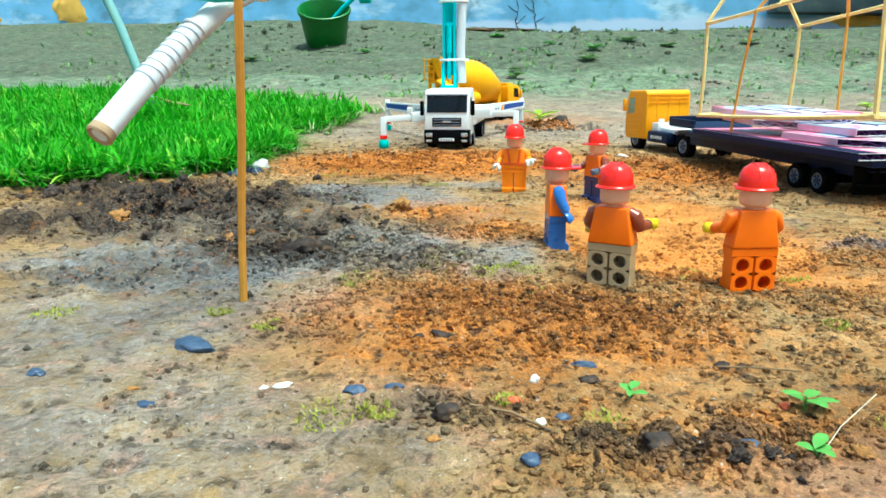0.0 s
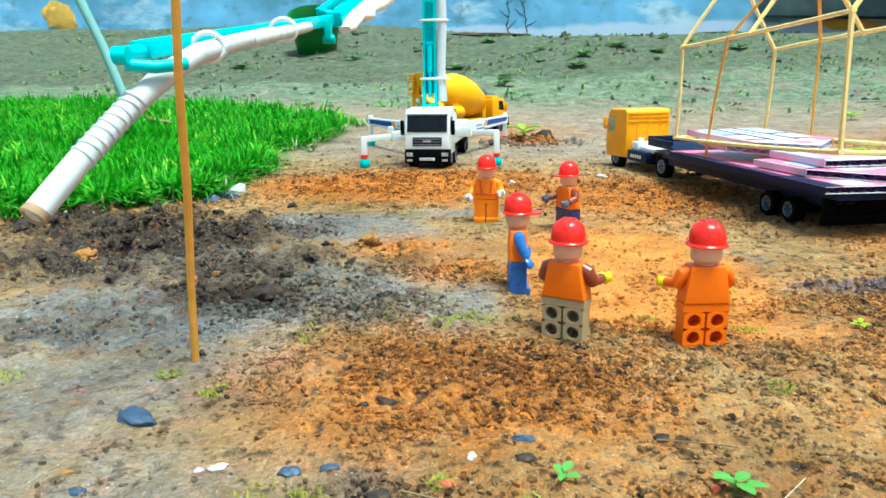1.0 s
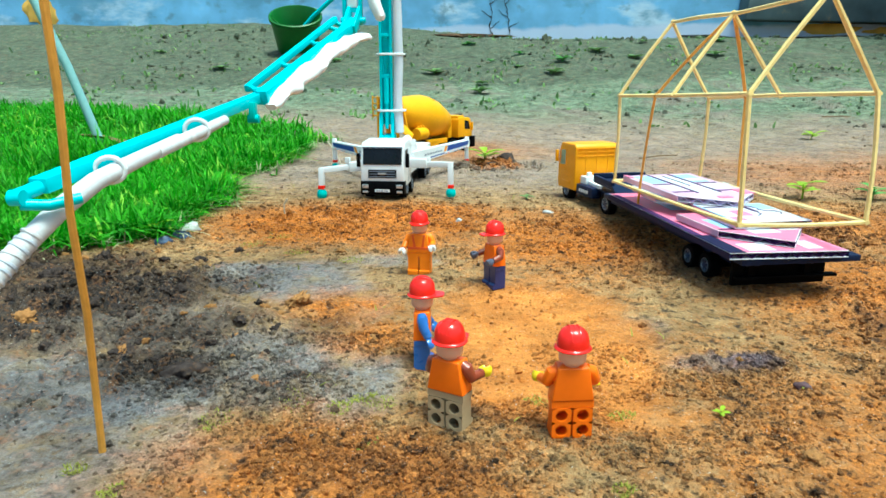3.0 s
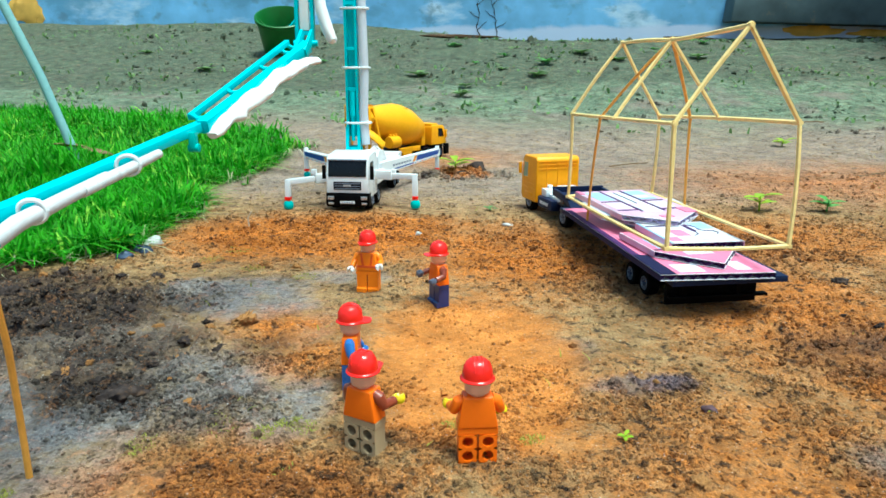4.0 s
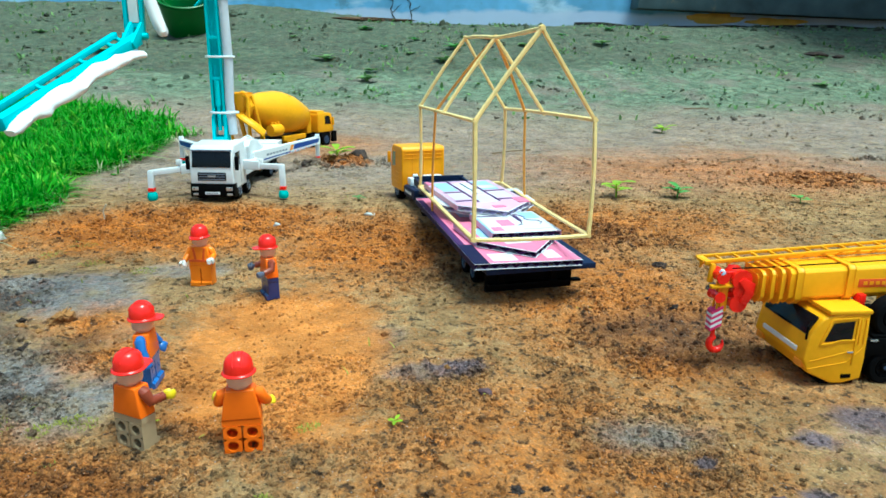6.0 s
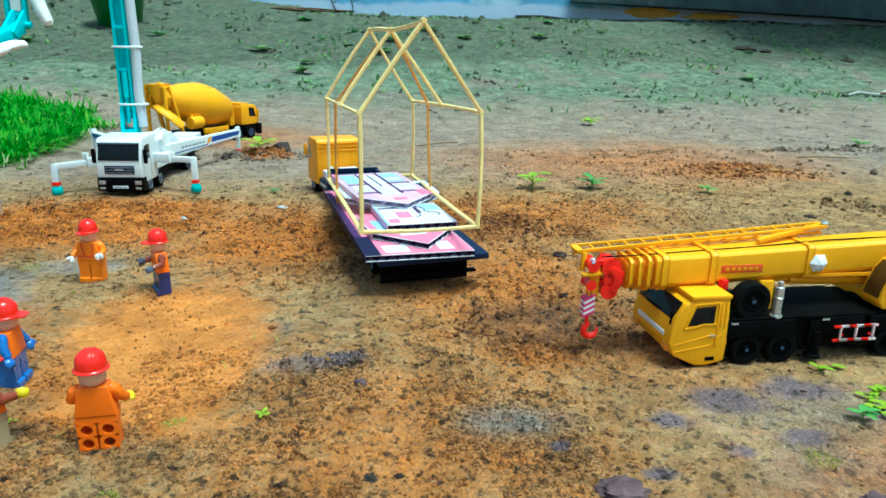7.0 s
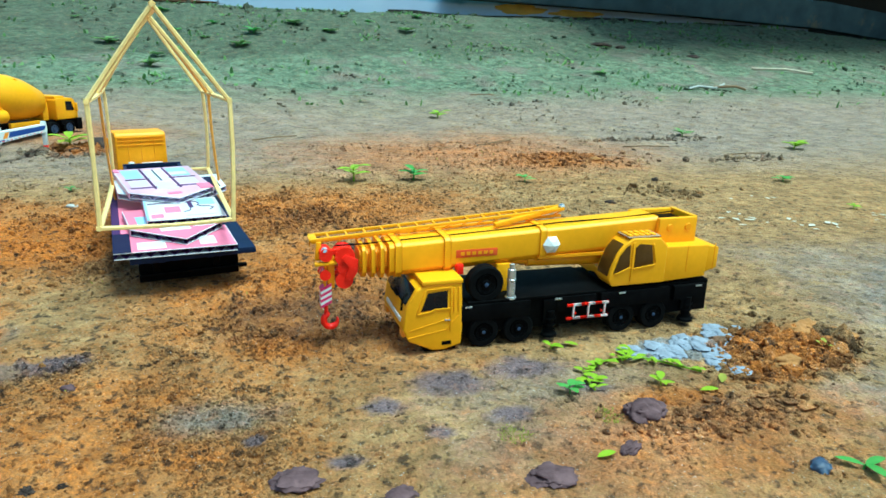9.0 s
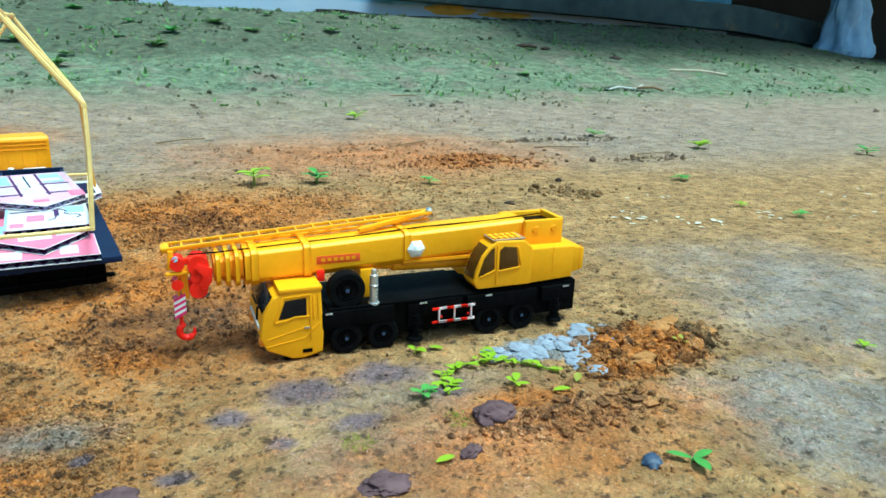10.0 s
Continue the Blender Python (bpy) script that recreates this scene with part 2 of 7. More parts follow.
    mud = np.maximum.reduce([
        1.0 * patch(x, y, -17, 38, 12, 7.5, 0.7, 31), 1.0 * patch(x, y, -20, 32, 13, 4, 0.9, 57), 0.3 * patch(x, y, 31, 22, 8, 5, 0.9, 58), 0.9 * patch(x, y, -9, 32, 8, 6, 0.9, 47), 0.9 * patch(x, y, -22, 43, 14, 6, 0.8, 32), 0.85 * patch(x, y, 5.2, 12.1, 3.2, 1.1, 0.7, 33),
        0.75 * patch(x, y, -12, 24, 8, 5, 0.9, 46), 1.0 * patch(x, y, -8, 28, 6, 4.5, 0.9, 52), 0.7 * patch(x, y, -2, 26, 5, 4, 0.9, 53), 0.5 * patch(x, y, 3, 20, 7, 3.5, 0.9, 54), 0.85 * patch(x, y, 7.8, 24.3, 4.4, 1.5, 0.6, 34), 0.78 * patch(x, y, 32, 34, 9, 6, 0.9, 64), 0.55 * patch(x, y, 20, 44, 6, 6, 0.9, 65), 0.5 * patch(x, y, 17, 17, 6, 3, 0.9, 66), 0.6 * patch(x, y, 0, 13.4, 2, 0.8, 0.4, 39),
        0.6 * patch(x, y, 18.5, 29, 2.6, 1.6, 0.5, 40), 0.55 * patch(x, y, 34, 55, 8, 8, 0.8, 41), 0.5 * patch(x, y, 31, 30, 7, 4, 0.9, 42), 0.55 * patch(x, y, -2, 33, 4, 4, 0.9, 43)])
    mud = np.maximum(mud, 0.26 * step(55, 110, x + 0.25 * (y - 60)) * step(45, 90, y) * (1 - step(160, 200, y)))
    bank = step(112, 186, y + 26 * (fbm(x / 30, y / 30, 44, 3) - 0.5))
    return orange, grey * (1 - 0.75 * hollow), mud * (1 - 0.6 * hollow), bank, hollow


def stains(x, y):
    """Flat plum-grey damp stains in the soil before the crane."""
    return np.maximum.reduce([0.85 * patch(x, y, cx, cy, 1.1 * rx, 1.1 * ry, 0.8, 130 + k) for k, (cx, cy, rx, ry) in enumerate(
        ((37.2, 23.4, 2.4, 1.6), (41.0, 24.0, 2.6, 1.5), (38.9, 20.0, 1.5, 0.8), (33.6, 21.8, 1.2, 0.9), (35.6, 19.2, 0.8, 0.6), (31.5, 18.0, 0.9, 0.6), (43.5, 21.6, 1.5, 1.0), (19.2, 29.5, 2.0, 1.2), (28.2, 20.2, 0.7, 0.5)))])


def lie(x, y):
    """Broad height of the ground."""
    left = np.interp(y, [-6000, 58, 86, 105, 165, 200, 255, 318, 324, 6000], [0, 0.1, 1.3, 2.0, 5.0, 8.8, 18.5, 33.5, 33.5, 33.5])
    right = np.interp(y, [-6000, 72, 110, 165, 219, 266, 318, 324, 6000], [0, 0, 0.8, 3.5, 14.5, 23.5, 25.5, 25.5, 25.5])
    far = np.interp(y, [-6000, 90, 165, 230, 318, 6000], [0, 0, 2.5, 8.0, 13.0, 13.0])
    k = step(-60, 40, x)
    base = left * (1 - k) + right * k
    k = step(260, 430, x)
    return base * (1 - k) + far * k


def ground_z(x, y):
    """Full height of the ground in centimetres, over arrays."""
    x, y = np.asarray(x, float), np.asarray(y, float)
    orange, grey, mud, bank, hollow = zones(x, y)
    near = 1 - step(90, 160, y)
    z = lie(x, y) + 0.5 * (fbm(x / 14, y / 14, 51, 3) - 0.5) * (0.4 + 0.6 * step(3, 20, np.hypot(x - 8, y - 30)))
    loose = np.clip(orange * 0.9 + mud - hollow * 0.9 - grey * 0.35, 0.08 + 0.22 * (1 - hollow) * (1 - step(22, 40, y)), 1)
    lumps = np.abs(fbm(x / 1.5, y / 1.5, 52, 4) - 0.5)
    z = z + near * loose * (0.55 * (fbm(x / 0.9, y / 0.9, 53, 3) - 0.5) + 0.42 * (fbm(x / 0.45, y / 0.45, 56, 2) - 0.5) + 0.6 * (0.16 - lumps))
    z = z + near * np.clip(mud - 0.15, 0, 1) * (1.1 * (np.abs(fbm(x / 1.2, y / 1.2, 62, 3) - 0.5) * 2 - 0.25) + 0.35 * (fbm(x / 0.5, y / 0.5, 63, 2) - 0.5))
    z = z + near * 0.10 * (fbm(x / 0.5, y / 0.5, 54, 2) - 0.5)
    clods = step(0.60, 0.75, fbm(x / 1.6, y / 1.6, 55, 2)) * mud
    z = z + near * 0.6 * clods * (1 - step(24.5, 26, x)) - 0.35 * hollow
    rim = np.exp(-(((np.hypot((x - 9.6) / 6.6, (y - 34.5) / 11) - 1.1) / 0.12) ** 2))
    z = z + 0.12 * rim
    z = z + 0.7 * np.exp(-(((x - 8.5) / 3.5) ** 2 + ((y - 90) / 2.5) ** 2)) * (0.6 + fbm(x, y, 57, 3))
    z = z + 1.2 * np.exp(-(((x - 70) / 5) ** 2 + ((y - 79) / 2.5) ** 2)) * fbm(x / 1.2, y / 1.2, 58, 3)
    z = z + 1.5 * np.exp(-(((x - 56) / 2.2) ** 2 + ((y - 22.8) / 1.4) ** 2)) * fbm(x / 1.1, y / 1.1, 59, 3)
    z = z + (step(64, 160, y) + 0.2 * step(60, 120, y)) * (2.2 * (fbm(x / 16, y / 16, 60, 4) - 0.5) + 0.9 * (fbm(x / 4, y / 4, 61, 3) - 0.5))
    return z


def gz(x, y):
    return float(ground_z(np.array([x]), np.array([y]))[0])


def graded(lo, hi, fine, first, last, grow):
    """Grid lines: fine between lo and hi, then wider and wider out to first and last."""
    mid = list(np.arange(lo, hi, fine))
    up, s = [mid[-1]], fine
    while up[-1] < last:
        s *= grow
        up.append(up[-1] + s)
    dn, s = [mid[0]], fine
    while dn[-1] > first:
        s *= grow
        dn.append(dn[-1] - s)
    return np.array(dn[:0:-1] + mid + up[1:])


def soil_colours(me, x, y, each=1):
    orange, grey, mud, bank, hollow = zones(x, y)
    lawn = grass_zone(x, y)
    a = me.color_attributes.new("cover", "FLOAT_COLOR", "POINT")
    b = me.color_attributes.new("growth", "FLOAT_COLOR", "POINT")
    upper = step(182, 208, y + 16 * (fbm(x / 22, y / 22, 46, 3) - 0.5)) * (1 - 0.45 * step(40, 160, x))
    a.data.foreach_set("color", np.stack([orange, grey, mud, upper], -1).astype(np.float32).repeat(each, 0).ravel())
    b.data.foreach_set("color", np.stack([bank, lawn, hollow, stains(x, y)], -1).astype(np.float32).repeat(each, 0).ravel())


def soil_material(name, island):
    """Bare soil: the cover of the place, with grains, crumbs, damp and bump."""
    m = bpy.data.materials.new(name)
    m.use_nodes = True
    n, l = m.node_tree.nodes, m.node_tree.links
    b = n["Principled BSDF"]
    co = n.new("ShaderNodeNewGeometry")

    def tex(scale, detail=6, rough=0.6):
        t = n.new("ShaderNodeTexNoise")
        t.inputs["Scale"].default_value, t.inputs["Detail"].default_value, t.inputs["Roughness"].default_value = scale, detail, rough
        l.new(co.outputs["Position"], t.inputs["Vector"])
        return t.outputs["Fac"]

    def span(v, a, c, lo=0.0, hi=1.0):
        r = n.new("ShaderNodeMapRange")
        r.inputs["From Min"].default_value, r.inputs["From Max"].default_value = a, c
        r.inputs["To Min"].default_value, r.inputs["To Max"].default_value = lo, hi
        l.new(v, r.inputs["Value"])
        return r.outputs["Result"]

    def math_(op, p, q):
        k = n.new("ShaderNodeMath")
        k.operation = op
        for i, v in enumerate((p, q)):
            if isinstance(v, (int, float)):
                k.inputs[i].default_value = v
            else:
                l.new(v, k.inputs[i])
        return k.outputs[0]

    def blend(p, q, f):
        k = n.new("ShaderNodeMix")
        k.data_type = "RGBA"
        for key, v in (("A", p), ("B", q)):
            if isinstance(v, tuple):
                k.inputs[key].default_value = (*v, 1)
            else:
                l.new(v, k.inputs[key])
        l.new(f, k.inputs["Factor"])
        return k.outputs["Result"]

    c1, c2 = n.new("ShaderNodeAttribute"), n.new("ShaderNodeAttribute")
    c1.attribute_name, c2.attribute_name = "cover", "growth"
    s1, s2 = n.new("ShaderNodeSeparateColor"), n.new("ShaderNodeSeparateColor")
    l.new(c1.outputs["Color"], s1.inputs[0]), l.new(c2.outputs["Color"], s2.inputs[0])
    mid, fine, grain = tex(70, 7, 0.65), tex(420, 6, 0.7), tex(1700, 4, 0.75)

    def cells(scale):
        v = n.new("ShaderNodeTexVoronoi")
        v.inputs["Scale"].default_value, v.inputs["Randomness"].default_value = scale, 1.0
        warp = n.new("ShaderNodeVectorMath")
        warp.operation = "MULTIPLY_ADD"
        warp.inputs[1].default_value = (0.0035, 0.0035, 0.0035)
        w = n.new("ShaderNodeTexNoise")
        w.inputs["Scale"].default_value = scale * 0.8
        l.new(co.outputs["Position"], w.inputs["Vector"]), l.new(w.outputs["Color"], warp.inputs[0]), l.new(co.outputs["Position"], warp.inputs[2])
        l.new(warp.outputs[0], v.inputs["Vector"])
        c = n.new("ShaderNodeSeparateColor")
        l.new(v.outputs["Color"], c.inputs[0])
        return v.outputs["Distance"], c.outputs[0]

    (near1, tone1), (near2, tone2) = cells(380), cells(1000)
    tan = blend((0.235, 0.130, 0.050), (0.57, 0.355, 0.160), span(mid, 0.3, 0.7))
    orange = blend((0.34, 0.085, 0.008), (0.78, 0.265, 0.036), span(fine, 0.3, 0.7))
    smooth = blend((0.52, 0.172, 0.028), (0.78, 0.305, 0.068), span(mid, 0.3, 0.7))
    grey = blend((0.105, 0.108, 0.125), (0.42, 0.43, 0.455), span(fine, 0.28, 0.72))
    grey = blend(grey, (0.24, 0.19, 0.12), math_("MULTIPLY", span(tex(60, 5, 0.6), 0.5, 0.66), 0.7))
    mud = blend((0.020, 0.018, 0.022), (0.22, 0.130, 0.072), span(fine, 0.42, 0.74))
    bank = blend((0.034, 0.058, 0.036), (0.29, 0.36, 0.225), span(tex(42, 9, 0.8), 0.34, 0.64))
    bank = blend(bank, (0.045, 0.060, 0.035), math_("MULTIPLY", span(tex(210, 4, 0.65), 0.55, 0.62), 0.4))
    bank = blend(bank, (0.30, 0.34, 0.25), math_("MULTIPLY", span(tex(330, 3, 0.6), 0.60, 0.68), 0.5))
    bank = blend(bank, (0.25, 0.19, 0.16), math_("MULTIPLY", span(tex(9, 5, 0.6), 0.50, 0.64), 0.7))
    bank = blend(bank, (0.05, 0.075, 0.035), math_("MULTIPLY", span(tex(48, 6, 0.8), 0.56, 0.64), 0.45))
    bank = blend(bank, (0.36, 0.36, 0.27), math_("MULTIPLY", span(tex(110, 3, 0.6), 0.66, 0.74), 0.45))
    upper = blend((0.020, 0.032, 0.020), (0.145, 0.170, 0.105), span(tex(42, 9, 0.8), 0.34, 0.66))
    bank = blend(bank, upper, math_("MULTIPLY", span(math_("ADD", c1.outputs["Alpha"], math_("MULTIPLY", math_("SUBTRACT", tex(14, 5, 0.6), 0.5), 0.8)), 0.25, 0.75), 0.8))
    lawn = (0.03, 0.06, 0.01)
    jitter = math_("MULTIPLY", math_("SUBTRACT", math_("ADD", math_("MULTIPLY", fine, 0.45), math_("MULTIPLY", tex(95, 6, 0.6), 0.55)), 0.5), 1.7)
    col = blend(tan, grey, span(math_("ADD", s1.outputs[1], jitter), 0.2, 0.95))
    col = blend(col, orange, span(math_("ADD", s1.outputs[0], jitter), 0.0, 0.95))
    col = blend(col, bank, span(math_("ADD", s2.outputs[0], math_("MULTIPLY", jitter, 0.5)), 0.1, 0.8))
    col = blend(col, mud, span(math_("ADD", s1.outputs[2], jitter), 0.38, 0.95))
    tinted_patch = blend((0.12, 0.078, 0.088), (0.29, 0.205, 0.215), span(fine, 0.3, 0.7))
    col = blend(col, tinted_patch, span(math_("ADD", c2.outputs["Alpha"], math_("MULTIPLY", jitter, 0.5)), 0.3, 0.8))
    col = blend(col, smooth, span(math_("ADD", s2.outputs[2], math_("MULTIPLY", math_("MULTIPLY", jitter, 1.2), math_("SUBTRACT", 1.0, s2.outputs[2]))), 0.05, 0.95))
    col = blend(col, lawn, s2.outputs[1])
    # scattered dark humus, deepened to paint the shade between crumbs; pale grit
    rough_ground = math_("SUBTRACT", 1.0, math_("MAXIMUM", math_("MULTIPLY", s2.outputs[2], 0.85), math_("MULTIPLY", s1.outputs[1], 0.5)))
    col = blend(col, (0.030, 0.019, 0.014), math_("MULTIPLY", math_("MULTIPLY", span(tex(150, 6, 0.65), 0.535, 0.635), 0.85), rough_ground))
    col = blend(col, (0.70, 0.68, 0.64), math_("MULTIPLY", span(tex(900, 2, 0.5), 0.68, 0.74), 0.6))
    # single grains differ in tone
    grit = math_("MULTIPLY", math_("ADD", math_("MULTIPLY", tone1, 0.7), math_("MULTIPLY", tone2, 0.6)), 1.0)
    shade = n.new("ShaderNodeMix")
    shade.data_type, shade.blend_type = "RGBA", "MULTIPLY"
    shade.inputs["Factor"].default_value = 1.0
    l.new(col, shade.inputs["A"])
    grains = n.new("ShaderNodeCombineColor")
    gv = math_("MULTIPLY", math_("MULTIPLY", span(grain, 0.3, 0.7, 0.85, 1.15), span(tex(26, 5, 0.55), 0.32, 0.68, 0.74, 1.22)), span(grit, 0.1, 1.2, 0.84, 1.16))
    if island:
        gv = math_("MULTIPLY", gv, span(co.outputs["Random Per Island"], 0, 1, 0.42, 1.15))
    for i in range(3):
        l.new(gv, grains.inputs[i])
    l.new(grains.outputs[0], shade.inputs["B"])
    l.new(shade.outputs["Result"], b.inputs["Base Color"])
    b.inputs["Specular IOR Level"].default_value = 0.25
    l.new(span(s1.outputs[1], 0, 1, 0.92, 0.72), b.inputs["Roughness"])
    lumps = math_("ADD", math_("MULTIPLY", near1, -1.1), math_("MULTIPLY", near2, -0.3))
    lumps = math_("MULTIPLY", lumps, math_("SUBTRACT", 1.0, math_("MULTIPLY", s2.outputs[2], 0.75)))
    h = math_("ADD", math_("ADD", math_("MULTIPLY", fine, 0.9), lumps), math_("MULTIPLY", grain, 0.4))
    bp = n.new("ShaderNodeBump")
    bp.inputs["Strength"].default_value, bp.inputs["Distance"].default_value = 1.0, 0.0021
    l.new(h, bp.inputs["Height"]), l.new(bp.outputs["Normal"], b.inputs["Normal"])
    return m


SOIL, CRUMB = soil_material("bare_soil", False), soil_material("soil_crumb", True)


def sheet(name, verts, faces, mat, smooth=True):
    me = bpy.data.meshes.new(name)
    me.vertices.add(len(verts))
    me.vertices.foreach_set("co", (np.asarray(verts, np.float32) * CM).ravel())
    faces = np.asarray(faces, np.int32)
    k = faces.shape[1]
    me.loops.add(faces.size)
    me.loops.foreach_set("vertex_index", faces.ravel())
    me.polygons.add(len(faces))
    me.polygons.foreach_set("loop_start", np.arange(0, faces.size, k, dtype=np.int32))
    me.polygons.foreach_set("use_smooth", np.full(len(faces), smooth))
    me.update(calc_edges=True)
    me.materials.append(mat)
    return me


def build_ground():
    xs, ys = graded(-30, 62, 0.15, -6000, 6000, 1.05), graded(8, 50, 0.15, -6000, 6000, 1.03)
    gx, gy = np.meshgrid(xs, ys)
    x, y = gx.ravel(), gy.ravel()
    idx = np.arange(len(x)).reshape(gx.shape)
    quads = np.stack([idx[:-1, :-1], idx[:-1, 1:], idx[1:, 1:], idx[1:, :-1]], -1).reshape(-1, 4)
    me = sheet("ground", np.stack([x, y, ground_z(x, y)], -1), quads, SOIL)
    soil_colours(me, x, y)
    tagged(new("ground", me), "bare orange-brown and grey soil, crumbly and trodden, rising to a weedy bank", "ground", kind="structure")


build_ground()


def crumbs():
    """Loose crumbs and small clods that lie on the soil."""
    rng = np.random.default_rng(7)
    bm = bmesh.new()
    bmesh.ops.create_icosphere(bm, subdivisions=1, radius=1)
    ico = np.array([v.co[:] for v in bm.verts])
    tri = np.array([[v.index for v in f.verts] for f in bm.faces])
    bm.free()
    px = np.concatenate([rng.uniform(-30, 62, 130000), rng.uniform(-9, 30, 130000), rng.uniform(-40, 120, 9000), rng.uniform(-120, 330, 22000), rng.uniform(-20, 75, 80000)])
    py = np.concatenate([rng.uniform(8, 78, 130000), rng.uniform(9, 32, 130000), rng.uniform(60, 170, 9000), rng.uniform(90, 305, 22000), rng.uniform(38, 95, 80000)])
    orange, grey, mud, bank, hollow = zones(px, py)
    dens = np.clip(0.26 * orange + 0.34 * mud + 0.10 + 0.14 * bank - 0.22 * hollow - 0.22 * grey * (1 - 0.6 * mud), 0.02, 1) * (0.25 + 2.2 * step(0.38, 0.66, fbm(px / 2.2, py / 2.2, 91, 3))) * (1 - grass_zone(px, py)) * np.where(py > 105, 2.4 * step(0.46, 0.64, fbm(px / 15, py / 15, 92, 3)), 1.0)
    keep = rng.random(len(px)) < dens
    px, py, mud = px[keep], py[keep], mud[keep]
    r = np.clip(rng.lognormal(-3.0, 0.52, len(px)), 0.025, 0.24) * (1 + 0.6 * mud) * (1 + 0.010 * np.clip(py - 30, 0, 200) + 0.028 * np.clip(py - 85, 0, 200) * (0.5 + rng.random(len(px))))
    r = np.minimum(r, 0.05 + 0.0045 * np.clip(py, 8, 300))
    for cx, cy, sx, sy, count, size in ((70, 79, 5.0, 2.2, 420, 0.20), (98, 94, 4.0, 1.0, 120, 0.2), (88, 94, 4.5, 0.8, 120, 0.2), (150, 166, 6, 2, 90, 0.35), (97, 77, 3, 1.0, 90, 0.2), (8.6, 89.5, 2.6, 1.3, 420, 0.26), (56.5, 23.2, 2.2, 1.1, 900, 0.15), (54.0, 21.0, 1.6, 0.8, 500, 0.14), (73, 60, 3.0, 1.5, 120, 0.2), (48, 17.6, 2.5, 0.8, 500, 0.12)):
        qx, qy = rng.normal(cx, sx, count), rng.normal(cy, sy, count)
        px, py = np.concatenate([px, qx]), np.concatenate([py, qy])
        r = np.concatenate([r, size * rng.lognormal(0, 0.45, count)])
    n = len(px)
    verts = ico[None] * (1 + 0.95 * (rng.random((n, len(ico), 1)) - 0.5)) * r[:, None, None] * rng.uniform(0.6, 1.3, (n, 1, 3))
    a = rng.uniform(0, 6.28, n)
    c, s = np.cos(a)[:, None], np.sin(a)[:, None]
    verts = np.stack([verts[..., 0] * c - verts[..., 1] * s, verts[..., 0] * s + verts[..., 1] * c, verts[..., 2]], -1)
    verts += np.stack([px, py, ground_z(px, py) + 0.05 * r], -1)[:, None]
    faces = (tri[None] + (np.arange(n) * len(ico))[:, None, None]).reshape(-1, 3)
    flat = verts.reshape(-1, 3)
    me = sheet("soil_crumbs", flat, faces, CRUMB, False)
    soil_colours(me, px, py, len(ico))
    tagged(new("soil_crumbs", me), "loose orange and dark brown soil crumbs scattered on the ground", "soil crumbs", kind="stuff")


crumbs()


# ---- materials of the things ----
YELLOW = material("yellow_paint", (0.86, 0.385, 0.001), 0.40, var=0.06, bump=0.03, dirt=0.04, spec=0.25)
AMBER = material("amber_paint", (0.86, 0.34, 0.001), 0.42, var=0.07, bump=0.03, dirt=0.03, spec=0.25)
WHITE = material("white_paint", (0.80, 0.81, 0.82), 0.35, coat=0.3, var=0.04, bump=0.03, dirt=0.06)
BLACK = material("black_plastic", (0.0014, 0.0014, 0.0018), 0.5, var=0.3, bump=0.12, dirt=0.02, dirt_col=(0.010, 0.008, 0.006), spec=0.03)
NAVY = material("navy_plastic", (0.007, 0.014, 0.046), 0.5, var=0.3, bump=0.1, dirt=0.06, dirt_col=(0.05, 0.045, 0.05), spec=0.14)
CHROME = material("dull_chrome", (0.26, 0.29, 0.35), 0.3, metal=0.7, var=0.1, bump=0.05)
RIM = material("dark_blue_rim", (0.035, 0.055, 0.11), 0.4, var=0.2, bump=0.05, spec=0.3)
RUBBER = material("tyre_rubber", (0.003, 0.003, 0.0035), 0.7, var=0.25, bump=0.35, dirt=0.04, dirt_col=(0.02, 0.014, 0.010), spec=0.04)
GLASS = material("smoked_window", (0.005, 0.006, 0.009), 0.15, var=0.15, bump=0.0, spec=0.25)
# opaque amber-brown: painted shade of the interior behind the open windows
CAB_SHADE = material("shaded_amber_interior", (0.075, 0.034, 0.006), 0.2, var=0.2, bump=0.0, spec=0.3)
# opaque pale green, painted in place of the light seen through the cab
PALE_VIEW = material("painted_window_view", (0.26, 0.36, 0.25), 0.15, var=0.2, bump=0.0, spec=0.5)
SILVER = material("silver_plastic", (0.62, 0.64, 0.67), 0.28, metal=0.75, var=0.06, bump=0.05)
TEAL = material("teal_paint", (0.045, 0.57, 0.63), 0.38, coat=0.2, var=0.08, bump=0.05, dirt=0.05)
TEALFOOT = material("teal_plastic", (0.03, 0.45, 0.42), 0.45, var=0.08)
RED = material("red_plastic", (0.85, 0.010, 0.006), 0.25, coat=0.15, var=0.06, bump=0.03, spec=0.25)
MAGENTA = material("magenta_decal", (0.62, 0.015, 0.14), 0.4, var=0.06, bump=0.02)
DECAL_BLUE = material("blue_decal", (0.02, 0.06, 0.30), 0.4, var=0.08, bump=0.02)
DECAL_ORANGE = material("orange_decal", (0.85, 0.30, 0.02), 0.4, var=0.05, bump=0.02)
DECAL_GREY = material("grey_decal", (0.20, 0.22, 0.28), 0.5, var=0.1, bump=0.02)
DECAL_RED = material("red_decal", (0.70, 0.085, 0.012), 0.4, var=0.08, bump=0.02)
HOSE = material("pale_plastic_pipe", (0.62, 0.66, 0.72), 0.4, var=0.06, bump=0.05)
PAPER = material("white_foam_wrap", (0.82, 0.82, 0.80), 0.7, var=0.06, scale=160, bump=0.5, bump_scale=500, dirt=0.06)
